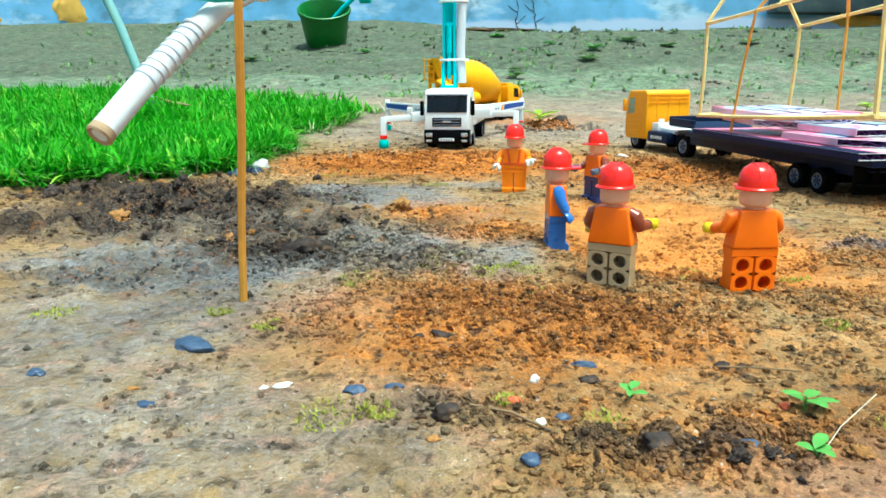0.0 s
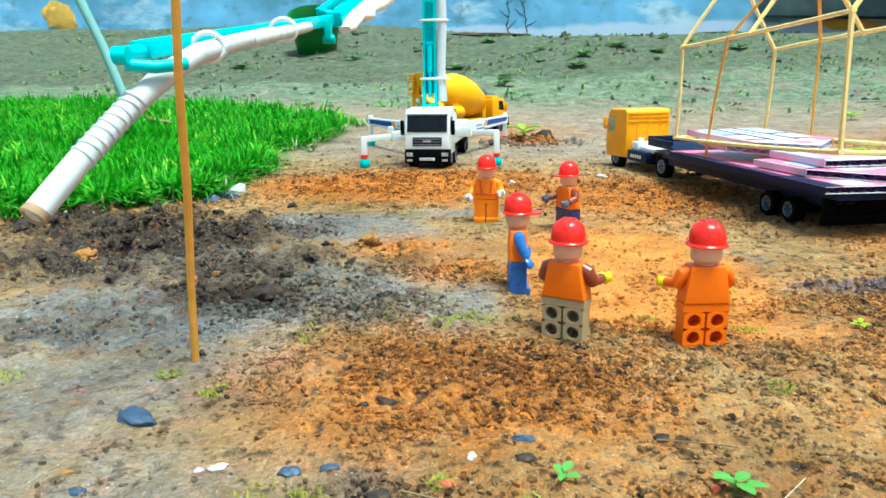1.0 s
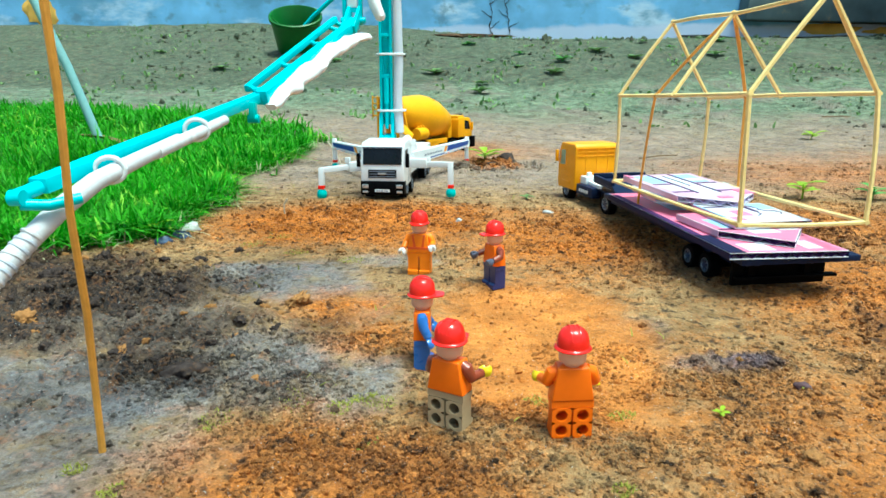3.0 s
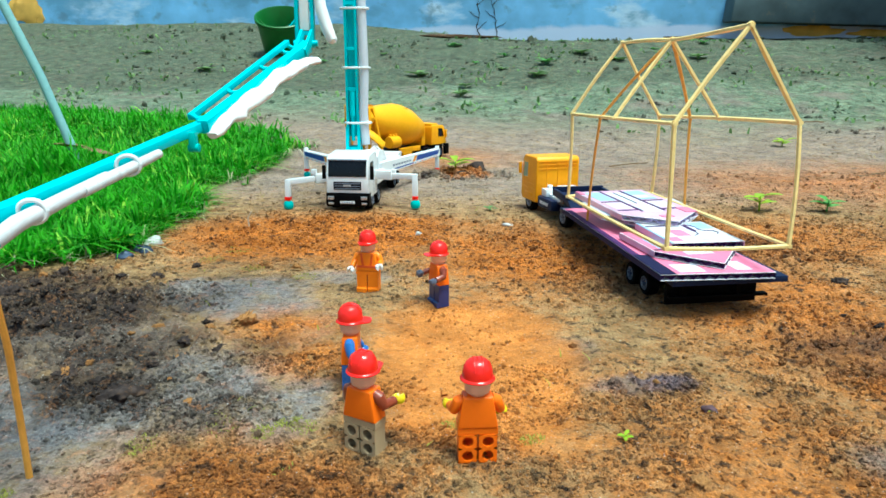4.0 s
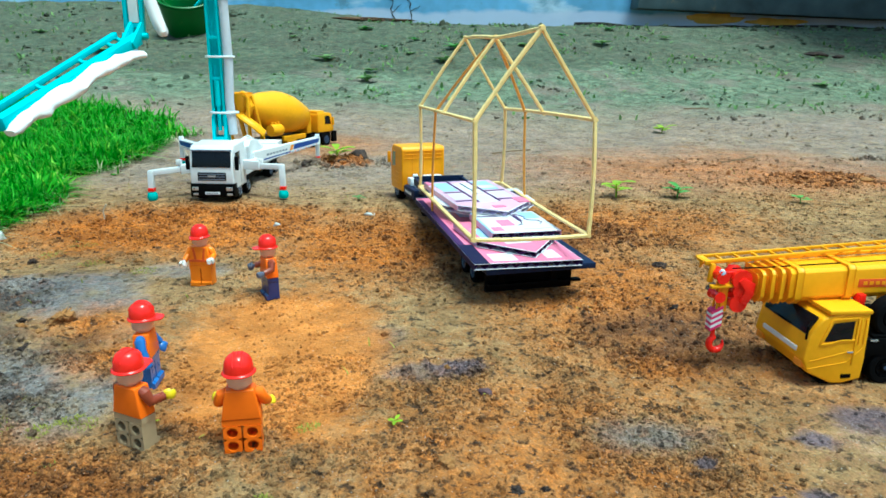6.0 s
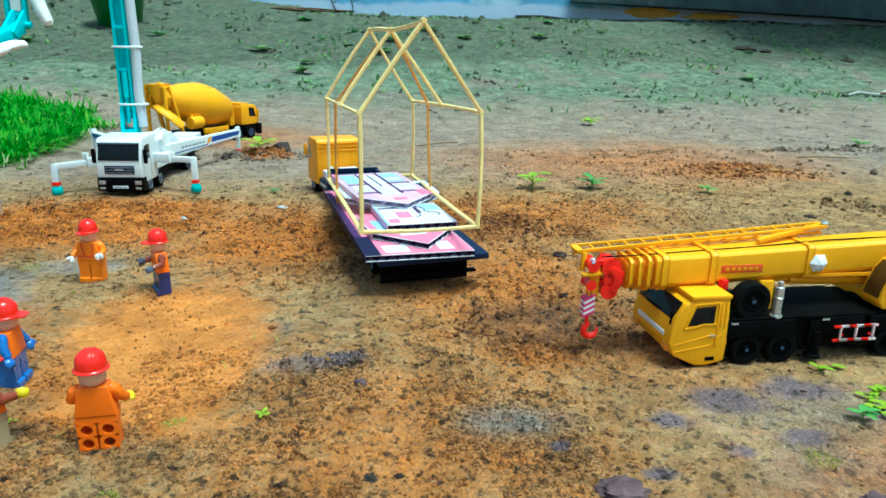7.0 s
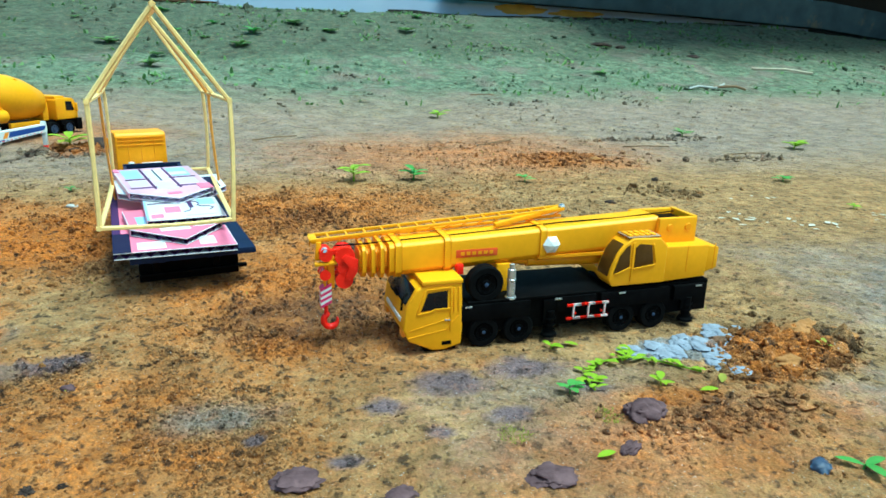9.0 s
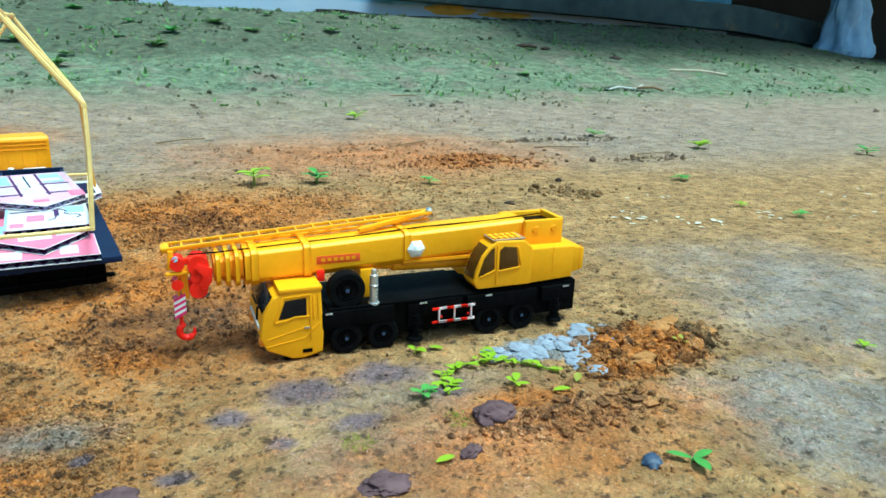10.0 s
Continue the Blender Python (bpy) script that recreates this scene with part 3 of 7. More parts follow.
PIPE = material("soiled_white_tube", (0.60, 0.59, 0.60), 0.5, var=0.12, scale=180, bump=0.4, bump_scale=600, dirt=0.28, dirt_col=(0.36, 0.31, 0.30))
TIE = material("clear_cable_tie", (0.75, 0.77, 0.78), 0.35, var=0.05)
BAMBOO = material("pale_bamboo", (0.92, 0.65, 0.25), 0.45, var=0.16, scale=260, bump=0.2, dirt=0.08, dirt_col=(0.45, 0.28, 0.10))
BAMBOO_DARK = material("orange_bamboo", (0.74, 0.34, 0.05), 0.55, var=0.18, scale=260, bump=0.2, dirt=0.1, dirt_col=(0.35, 0.16, 0.04))
KRAFT = material("brown_kraft_card", (0.34, 0.22, 0.13), 0.85, var=0.15, bump=0.3)
CARD_PINK = material("pink_print", (0.78, 0.20, 0.33), 0.5, var=0.08, scale=120, coat=0.1, bump=0.05)
CARD_WHITE = material("white_print", (0.80, 0.78, 0.82), 0.4, var=0.05, scale=120, coat=0.3, bump=0.05)
CARD_NAVY = material("navy_print", (0.016, 0.016, 0.055), 0.6, var=0.12, scale=120, bump=0.05, spec=0.1)
CARD_LILAC = material("lilac_print", (0.60, 0.50, 0.76), 0.42, var=0.1, scale=120, bump=0.05)
CARD_ROSE = material("pale_rose_print", (0.70, 0.42, 0.58), 0.42, var=0.14, scale=120, bump=0.05)
CARD_PURPLE = material("purple_print", (0.065, 0.028, 0.11), 0.6, var=0.12, scale=120, bump=0.05, spec=0.1)
CARD_SKY = material("pale_blue_print", (0.38, 0.56, 0.78), 0.42, var=0.1, scale=120, bump=0.05)
FIG_ORANGE = material("orange_toy_plastic", (0.90, 0.155, 0.003), 0.30, var=0.04, bump=0.02, spec=0.3)
FIG_AMBER = material("amber_toy_plastic", (0.90, 0.22, 0.005), 0.32, var=0.04, bump=0.02, spec=0.3)
FIG_RED = material("red_toy_plastic", (0.78, 0.012, 0.008), 0.2, var=0.04, bump=0.02, coat=0.25, spec=0.3)
FIG_SKIN = material("pale_pink_toy_plastic", (0.80, 0.42, 0.27), 0.3, var=0.04, bump=0.02, coat=0.2)
FIG_TAN = material("tan_toy_plastic", (0.42, 0.30, 0.17), 0.3, var=0.05, bump=0.02, coat=0.2)
FIG_BLUE = material("blue_toy_plastic", (0.035, 0.13, 0.42), 0.28, var=0.06, bump=0.02, coat=0.3)
FIG_NAVY = material("navy_toy_plastic", (0.015, 0.03, 0.14), 0.3, var=0.08, bump=0.02, coat=0.2)
FIG_BROWN = material("brown_toy_plastic", (0.24, 0.045, 0.02), 0.28, var=0.08, bump=0.02, coat=0.3)
FIG_YELLOW = material("yellow_toy_plastic", (0.85, 0.62, 0.01), 0.26, var=0.04, bump=0.02, coat=0.3)
FIG_WHITE = material("white_toy_plastic", (0.75, 0.72, 0.70), 0.3, var=0.04, bump=0.02)
FIG_GREY = material("grey_toy_plastic", (0.10, 0.11, 0.16), 0.35, var=0.06, bump=0.02)


def wheel(parent, x, y, z, r, w, side):
    """A toy wheel: tyre, and a rim as its own piece; side is +1 for the left."""
    bm = bmesh.new()
    o = ((x, y, z), (0, side, 0))
    lathe(bm, [(r * 0.55, -w / 2), (r * 0.9, -w / 2), (r, -w / 2 + 0.08), (r, w / 2 - 0.08), (r * 0.92, w / 2), (r * 0.62, w / 2), (r * 0.58, w / 2 - 0.1), (0, w / 2 - 0.1)], 22, o)
    tyre = part("wheel", bm, RUBBER, parent)
    bm = bmesh.new()
    lathe(bm, [(r * 0.57, w / 2 - 0.09), (r * 0.52, w / 2 - 0.02), (r * 0.40, w / 2 - 0.08), (r * 0.26, w / 2 - 0.08), (r * 0.22, w / 2 + 0.02), (0, w / 2 + 0.03)], 18, o)
    yo = y + side * (w / 2 - 0.03)
    if "crane" in parent.name:
        for k in range(6):
            a = k * math.pi / 3
            lathe(bm, [(0.045, 0), (0.045, 0.04), (0, 0.05)], 6, ((x + 0.4 * r * math.cos(a), yo, z + 0.4 * r * math.sin(a)), (0, side, 0)))
    else:
        for k in range(6):
            a = k * math.pi / 3 + 0.3
            beam(bm, (x + 0.12 * r * math.cos(a), yo, z + 0.12 * r * math.sin(a)), (x + 0.54 * r * math.cos(a), yo, z + 0.54 * r * math.sin(a)), 0.05 * r, 0.10 * r, 1)
        tube(bm, [(x + 0.55 * r * math.cos(k * math.pi / 9), yo, z + 0.55 * r * math.sin(k * math.pi / 9)) for k in range(19)], 0.05 * r, 6, 1, caps=False)
    if parent.name.startswith("toy_mobile"):
        cap = bmesh.new()
        lathe(cap, [(r * 0.12, w / 2 + 0.02), (r * 0.11, w / 2 + 0.05), (0, w / 2 + 0.07)], 12, o)
        part("hub_cap", cap, RIM, tyre, "small blue-grey hub cap")
    part("rim", bm, [BLACK if "crane" in parent.name else RIM, RIM if "mixer" in parent.name else CHROME], tyre, "studded rim" if "crane" in parent.name else "dark rim with silver spokes")
    return tyre


def simple(name, a, b, mat, parent, bev=0.04, label=""):
    bm = bmesh.new()
    box(bm, a, b)
    return part(name, bm, mat, parent, label, bev)


# ---- toy figures: one plain mesh each ----
def toy_figure(label, at, turn, vest, sleeve, fist, legs, hat=FIG_RED, arm_out=(35, 35), strap=None):
    mats = [vest, sleeve, fist, legs, hat, FIG_SKIN, strap or vest]
    bm = bmesh.new()

    def holed(x0, x1, z0, z1, y, cx, cz, r, depth, mi):
        """A back plate with a round socket let into it."""
        n = 16
        rim, lip, wall, outer = [], [], [], []
        for k in range(n):
            a = 2 * math.pi * (k + 0.5) / n
            c, s = math.cos(a), math.sin(a)
            rim.append(bm.verts.new((cx + r * c, y, cz + r * s)))
            lip.append(bm.verts.new((cx + r * 0.97 * c, y + 0.07, cz + r * 0.97 * s)))
            wide = min(0.36, 1.25 * r)
            wall.append(bm.verts.new((cx + wide * c, y + 0.12, cz + wide * s)))
            tx = (x1 - cx) / c if c > 0 else (x0 - cx) / c
            tz = (z1 - cz) / s if s > 0 else (z0 - cz) / s
            t = min(tx, tz)
            outer.append(bm.verts.new((cx + t * c, y, cz + t * s)))
        for k in range(n):
            j = (k + 1) % n
            bm.faces.new((outer[k], outer[j], rim[j], rim[k])).material_index = mi
            bm.faces.new((rim[k], rim[j], lip[j], lip[k])).material_index = mi
            bm.faces.new((lip[k], lip[j], wall[j], wall[k])).material_index = mi
        deep = [bm.verts.new((v.co.x, y + depth, v.co.z)) for v in wall]
        for k in range(n):
            j = (k + 1) % n
            bm.faces.new((wall[k], wall[j], deep[j], deep[k])).material_index = mi
        bm.faces.new(deep).material_index = mi

    for s in (-1, 1):
        x0, x1 = (0.03, 0.80) if s > 0 else (-0.80, -0.03)
        prism(bm, [(0.28, 0.0), (0.52, 0.0), (0.52, 0.28), (0.36, 0.36), (0.36, 1.3), (0.28, 1.3)], x0 + 0.02, x1 - 0.02, "x", 3)
        cx = (x0 + x1) / 2
        for z0, z1 in ((0.02, 0.66), (0.66, 1.28)):
            holed(x0 + 0.01, x1 - 0.01, z0, z1, -0.40, cx, (z0 + z1) / 2, 0.235, 0.67, 3)
            for a, b in (((x0 + 0.01, z0), (x1 - 0.01, z0)), ((x1 - 0.01, z0), (x1 - 0.01, z1)), ((x1 - 0.01, z1), (x0 + 0.01, z1)), ((x0 + 0.01, z1), (x0 + 0.01, z0))):
                bm.faces.new([bm.verts.new(p) for p in ((a[0], -0.40, a[1]), (b[0], -0.40, b[1]), (b[0], 0.3, b[1]), (a[0], 0.3, a[1]))]).material_index = 3
    prism(bm, [(-0.82, 1.3), (0.82, 1.3), (0.82, 1.56), (-0.82, 1.56)], -0.38, 0.38, "y", 3)
    # body
    body = bmesh.new()
    v = [body.verts.new(p) for p in ((-0.83, -0.42, 1.57), (0.83, -0.42, 1.57), (0.83, 0.42, 1.57), (-0.83, 0.42, 1.57), (-0.60, -0.38, 2.92), (0.60, -0.38, 2.92), (0.60, 0.38, 2.92), (-0.60, 0.38, 2.92))]
    for f in ((3, 2, 1, 0), (4, 5, 6, 7), (0, 1, 5, 4), (1, 2, 6, 5), (2, 3, 7, 6), (3, 0, 4, 7)):
        body.faces.new([v[i] for i in f])
    bmesh.ops.bevel(body, geom=list(body.edges), offset=0.07, segments=3, profile=0.6, affect="EDGES")
    tmp = bpy.data.meshes.new("tmp")
    body.to_mesh(tmp)
    body.free()
    bm.from_mesh(tmp)
    bpy.data.meshes.remove(tmp)
    if strap:
        box(bm, (-0.76, 0.40, 1.84), (0.76, 0.45, 1.98), 6)
        for s in (-1, 1):
            prism(bm, [(s * 0.20, 1.98), (s * 0.36, 1.98), (s * 0.48, 2.85), (s * 0.34, 2.85)], 0.37, 0.425, "y", 6)
    # arms, with a cupped fist
    for s, out in ((-1, arm_out[0]), (1, arm_out[1])):
        a = radians(out)
        sh = Vector((s * 0.68, 0.0, 2.66))
        el = sh + Vector((s * 0.26, 0.10, -0.42))
        wr = el + Vector((s * 0.10, 0.52 * math.sin(a) + 0.1, -0.42 * math.cos(a)))
        tube(bm, [sh + Vector((-s * 0.12, 0, 0.06)), sh + Vector((s * 0.08, 0.02, -0.04)), el, wr], [0.22, 0.27, 0.235, 0.20], 12, 1)
        d = (wr - el).normalized()
        tube(bm, [wr - 0.02 * d, wr + 0.16 * d], 0.12, 10, 2)
        ctr = wr + 0.30 * d
        up = Vector((s, 0, 0.2)).cross(d).normalized()
        ring = [ctr + 0.17 * (math.cos(t) * d + math.sin(t) * d.cross(up).normalized()) for t in (radians(k) for k in range(40, 321, 28))]
        tube(bm, ring, 0.11, 8, 2, 1.9)
    # neck, head and hard hat
    lathe(bm, [(0.30, 2.90), (0.30, 3.05)], 20, mi=5)
    lathe(bm, [(0.0, 3.02), (0.40, 3.02), (0.49, 3.08), (0.53, 3.18), (0.53, 3.70), (0.49, 3.84), (0.3, 3.9), (0, 3.9)], 26, mi=5)
    lathe(bm, [(0.56, 3.62), (0.70, 3.60), (0.72, 3.63), (0.70, 3.67), (0.625, 3.71), (0.62, 3.90), (0.58, 4.12), (0.49, 4.30), (0.34, 4.42), (0.16, 4.48), (0, 4.49)], 30, mi=4)
    lathe(bm, [(0.56, 3.62), (0.56, 3.72), (0, 3.8)], 30, mi=4)
    brim = [(0.70 * math.cos(radians(t)), 0.70 * math.sin(radians(t))) for t in range(30, 151, 12)]
    prism(bm, brim + [(-0.34, 1.00), (-0.12, 1.06), (0.12, 1.06), (0.34, 1.00)], 3.60, 3.66, "z", 4)
    for k in (-0.17, 0.0, 0.17):
        ridge = [(k, 0.595 * math.cos(radians(t)), 3.87 + 0.615 * math.sin(radians(t))) for t in range(18, 163, 12)]
        tube(bm, ridge, 0.038, 6, 4)
    bmesh.ops.scale(bm, vec=(0.93, 0.93, 0.935), verts=bm.verts)
    ob = part("toy_figure", bm, mats)
    ob.matrix_world = pose(at[0] * CM, at[1] * CM, (gz(*at) - 0.05) * CM, 0, 0, turn)
    return tagged(ob, label, "toy figure", "toy construction workers")


toy_figure("all-orange toy figure with yellow fists and red hard hat", (9.95, 22.35), 6, FIG_ORANGE, FIG_ORANGE, FIG_YELLOW, FIG_ORANGE, arm_out=(70, 45))
toy_figure("toy figure in orange vest, brown sleeves, tan legs, red hat", (5.55, 22.9), -28, FIG_ORANGE, FIG_BROWN, FIG_YELLOW, FIG_TAN, arm_out=(50, 85))
toy_figure("toy figure in orange vest, blue sleeves, blue legs, red hat", (4.15, 28.4), -88, FIG_ORANGE, FIG_BLUE, FIG_BLUE, FIG_BLUE, arm_out=(20, 12))
toy_figure("all-orange toy figure with printed straps, white fists, red hat", (2.95, 42.7), 172, FIG_AMBER, FIG_AMBER, FIG_WHITE, FIG_AMBER, arm_out=(75, 40), strap=DECAL_RED)
toy_figure("toy figure in orange vest, brown sleeves, navy legs, red hat", (7.75, 40.8), 118, FIG_ORANGE, FIG_BROWN, FIG_GREY, FIG_NAVY, arm_out=(70, 70))


# ---- toy mobile crane ----
def mobile_crane():
    t = thing("toy_mobile_crane", "yellow toy mobile crane with black carrier, lowered boom, red hook", "toy crane", (54.0, 29.15, gz(46, 28.5)), 181.5)
    W = 2.2
    # carrier
    bm = bmesh.new()
    prism(bm, [(0.2, 0.75), (15.5, 0.75), (15.5, 2.45), (0.2, 2.6)], -W + 0.25, W - 0.25)
    part("carrier", bm, BLACK, t, "black plastic carrier", 0.05)
    for x0, x1 in ((0.5, 2.6), (2.9, 7.3), (7.6, 10.0), (11.5, 15.4)):
        for s in (1, -1):
            simple("side_locker", (x0, s * (W - 0.3), 1.55), (x1, s * W, 2.42), BLACK, t, 0.05)
    simple("deck_plate", (6.9, -W + 0.1, 2.42), (15.0, W - 0.1, 2.56), BLACK, t, 0.03)
    for x in (14.1, 12.1, 5.9, 3.8):
        for s in (1, -1):
            wheel(t, x, s * (W - 0.42), 0.85, 0.85, 0.75, s)
    for x in (10.3, 1.6):
        for s in (1, -1):
            bm = bmesh.new()
            box(bm, (x - 0.42, s * (W - 0.45) - 0.42, 1.0), (x + 0.42, s * (W - 0.45) + 0.42, 2.3))
            tube(bm, [(x, s * (W - 0.1), 1.7), (x, s * (W - 0.1), 0.5)], 0.24, 12)
            for z in (1.25, 0.9, 0.55):
                lathe(bm, [(0.32, z), (0.34, z + 0.04), (0.32, z + 0.1)], 14, ((x, s * (W - 0.1), 0), (0, 0, 1)))
            lathe(bm, [(0, 0.28), (0.45, 0.28), (0.42, 0.42), (0.2, 0.5)], 14, ((x, s * (W - 0.1), 0), (0, 0, 1)))
            part("outrigger_jack", bm, BLACK, t)
    for x in (15.0, 9.9, 6.0, 1.0):
        bm = bmesh.new()
        box(bm, (x - 0.2, W - 0.02, 2.3), (x + 0.2, W + 0.03, 2.4))
        part("marker_lamp", bm, SILVER, t, "pale marker lamp", 0.02)
    # striped side ladder
    lad = bmesh.new()
    for k in range(6):
        x0, x1 = 9.4 - k * 0.42, 9.4 - (k + 1) * 0.42
        for z in (1.18, 1.95):
            beam(lad, (x0, W + 0.10, z), (x1, W + 0.10, z), 0.10, 0.13, k % 2)
    for x in (9.0, 8.1, 7.1):
        beam(lad, (x, W + 0.10, 1.12), (x, W + 0.10, 2.02), 0.09, 0.10, 1)
    box(lad, (8.9, W - 0.05, 1.4), (8.8, W + 0.1, 1.5))
    box(lad, (7.3, W - 0.05, 1.4), (7.2, W + 0.1, 1.5))
    part("side_ladder", lad, [RED, WHITE], t, "red and white striped ladder frame", 0.015)
    # driver's cab
    bm = bmesh.new()
    prof = [(15.35, 0.35), (16.3, 0.12), (16.9, 0.16), (18.15, 0.75), (18.45, 1.4), (18.25, 2.7), (17.75, 3.5), (17.3, 3.72), (15.4, 3.78), (15.3, 1.4)]
    prism(bm, prof, -W, W)
    cab = part("driver_cab", bm, YELLOW, t, "yellow cab with dark windows", 0.10, 3)
    bm = bmesh.new()
    prism(bm, [(18.28, 2.62), (18.31, 2.66), (17.83, 3.5), (17.78, 3.5)], -W + 0.3, W - 0.3)
    part("windscreen", bm, GLASS, cab, "", 0.01)
    for s in (1, -1):
        y0 = s * W
        bm = bmesh.new()
        prism(bm, [(16.15, 2.45), (17.55, 2.35), (17.2, 3.3), (16.15, 3.38)], y0 - 0.02, y0 + 0.025)
        part("side_window", bm, GLASS, cab, "", 0.008)
        bm = bmesh.new()
        for a, b in (((17.75, 2.2), (17.3, 3.46)), ((17.3, 3.46), (15.95, 3.54)), ((15.95, 3.54), (15.95, 1.15)), ((17.75, 2.2), (17.1, 2.28)), ((17.1, 2.28), (16.8, 2.4)), ((16.8, 2.4), (16.0, 2.4))):
            beam(bm, (a[0], y0, a[1]), (b[0], y0, b[1]), 0.10, 0.10)
        for a, b in (((18.1, 1.35), (16.0, 1.85)), ((18.2, 0.95), (16.2, 1.25)), ((16.2, 1.25), (15.5, 2.0))):
            beam(bm, (a[0], y0, a[1]), (b[0], y0, b[1]), 0.05, 0.06)
        part("door_frame", bm, YELLOW, cab, "", 0.02)
        simple("door_handle", (16.0, y0 - 0.02, 1.75), (16.3, y0 + 0.06 * s, 1.83), SILVER, cab, 0.01)
        simple("step_slot", (15.9, y0 - 0.02, 0.42), (16.4, y0 + 0.03 * s, 0.62), BLACK, cab, 0.01)
        simple("headlamp", (18.2, y0 - 0.75 * s, 0.95), (18.47, y0 - 0.2 * s, 1.3), DECAL_ORANGE, cab, 0.05, "orange lamp lens")
    simple("roof_visor", (15.35, -W - 0.06, 3.72), (17.5, W + 0.06, 3.94), YELLOW, cab, 0.07)
    simple("nose_strip", (18.28, -1.5, 1.62), (18.46, 1.5, 1.86), WHITE, cab, 0.03, "pale strip across the nose")
    for s in (1, -1):
        for x in (15.5, 15.75):
            simple("rear_rib", (x, s * W - 0.03, 2.2), (x + 0.09, s * W + 0.04, 3.5), YELLOW, cab, 0.02)
        bm = bmesh.new()
        tube(bm, [(18.2, s * (W - 0.2), 3.3), (18.55, s * (W + 0.12), 3.2), (18.6, s * (W + 0.15), 2.6)], 0.06, 8)
        part("mirror_arm", bm, BLACK, cab)
    simple("red_bracket", (14.95, 0.6, 3.75), (15.3, 1.1, 4.3), RED, t, 0.05, "small red bracket under the boom")
    simple("wiper", (18.33, -0.8, 2.7), (18.42, 0.6, 2.76), BLACK, cab, 0.01)
    simple("bumper", (15.6, -W + 0.15, 0.05), (17.3, W - 0.15, 0.34), BLACK, cab, 0.05)
    # spare wheel and exhaust
    wheel(t, 14.0, W - 0.55, 3.42, 0.98, 0.7, 1)
    bm = bmesh.new()
    lathe(bm, [(0, 2.5), (0.30, 2.5), (0.30, 2.6), (0.22, 2.62), (0.22, 3.5), (0.25, 3.52), (0.25, 3.58), (0.22, 3.6), (0.22, 4.1), (0.14, 4.14), (0.14, 4.4), (0.1, 4.42), (0, 4.42)], 18, ((12.55, W - 0.35, 0), (0, 0, 1)))
    part("exhaust_pipe", bm, SILVER, t, "silver exhaust cylinder")
    simple("boom_rest", (12.2, -0.7, 2.5), (13.0, 0.9, 4.1), YELLOW, t, 0.06)
    # slewing body
    bm = bmesh.new()
    lathe(bm, [(1.7, 2.5), (1.75, 2.7), (1.6, 2.9)], 28, ((5.0, 0, 0), (0, 0, 1)))
    part("slew_ring", bm, BLACK, t)
    bm = bmesh.new()
    prism(bm, [(0.6, 2.85), (3.4, 2.72), (3.4, 4.75), (0.5, 4.7)], -W + 0.2, W - 0.15)
    prism(bm, [(-0.15, 3.3), (0.6, 3.1), (0.6, 4.65), (-0.15, 4.55)], -W + 0.2, W - 0.15)
    prism(bm, [(3.4, 2.72), (6.6, 2.72), (6.6, 3.3), (3.4, 3.4)], -W + 0.3, W - 1.5)
    cw = part("counterweight", bm, YELLOW, t, "yellow counterweight housing", 0.07)
    for x in (0.1, 1.9):
        simple("seam", (x, W - 0.16, 3.2), (x + 0.05, W - 0.13, 4.8), AMBER, cw, 0.01)
    bm = bmesh.new()
    prism(bm, [(3.4, 2.75), (6.7, 2.75), (6.95, 3.1), (6.82, 3.8), (6.5, 4.6), (6.1, 5.1), (5.6, 5.42), (3.9, 5.35), (3.4, 4.9)], W - 1.45, W)
    oc = part("crane_cab", bm, YELLOW, t, "yellow operator cab", 0.09, 3)
    bm = bmesh.new()
    prism(bm, [(5.75, 3.75), (6.72, 3.5), (6.4, 4.5), (6.0, 5.0), (5.8, 5.08)], W - 0.02, W + 0.03)
    part("side_window", bm, CAB_SHADE, oc, "", 0.01)
    bm = bmesh.new()
    prism(bm, [(4.25, 3.9), (5.45, 3.75), (5.45, 4.9), (5.2, 5.1), (4.45, 5.0)], W - 0.02, W + 0.03)
    part("side_window", bm, CAB_SHADE, oc, "", 0.01)
    bm = bmesh.new()
    for a, b in (((5.6, 3.0), (5.6, 5.2)), ((4.15, 3.85), (5.5, 3.7)), ((4.1, 4.0), (4.35, 5.05)), ((5.7, 3.8), (6.6, 3.45))):
        beam(bm, (a[0], W + 0.02, a[1]), (b[0], W + 0.02, b[1]), 0.10, 0.10)
    part("door_frame", bm, YELLOW, oc, "", 0.02)
    bm = bmesh.new()
    prism(bm, [(6.93, 3.3), (6.97, 3.34), (6.86, 3.85), (6.54, 4.65), (6.16, 5.12), (6.1, 5.08), (6.48, 4.6), (6.8, 3.8)], W - 1.25, W - 0.2)
    part("windscreen", bm, CAB_SHADE, oc, "", 0.01)
    simple("roof_panel", (3.85, W - 1.35, 5.40), (5.85, W - 0.1, 5.47), KRAFT, oc, 0.02, "dark brown roof panel")
    grill = bmesh.new()
    for k in range(5):
        for j in range(2):
            c = (4.2 + 0.36 * k, W - 0.95 + 0.5 * j, 5.43)
            box(grill, (c[0] - 0.13, c[1] - 0.2, 5.44), (c[0] + 0.13, c[1] + 0.2, 5.55))
    part("roof_grille", grill, YELLOW, oc, "raised blocks of the roof guard", 0.03)
    # boom: main box, inner sections, head
    p, q = Vector((1.3, -0.15, 5.42)), Vector((18.9, -0.15, 4.68))
    ax = (q - p).normalized()

    def bar(x0, x1, half, hi, lo):
        """A stretch of the boom: an eight-sided box along its axis."""
        bm = bmesh.new()
        a, b = (p + ax * ((x - p.x) / ax.x) for x in (x0, x1))
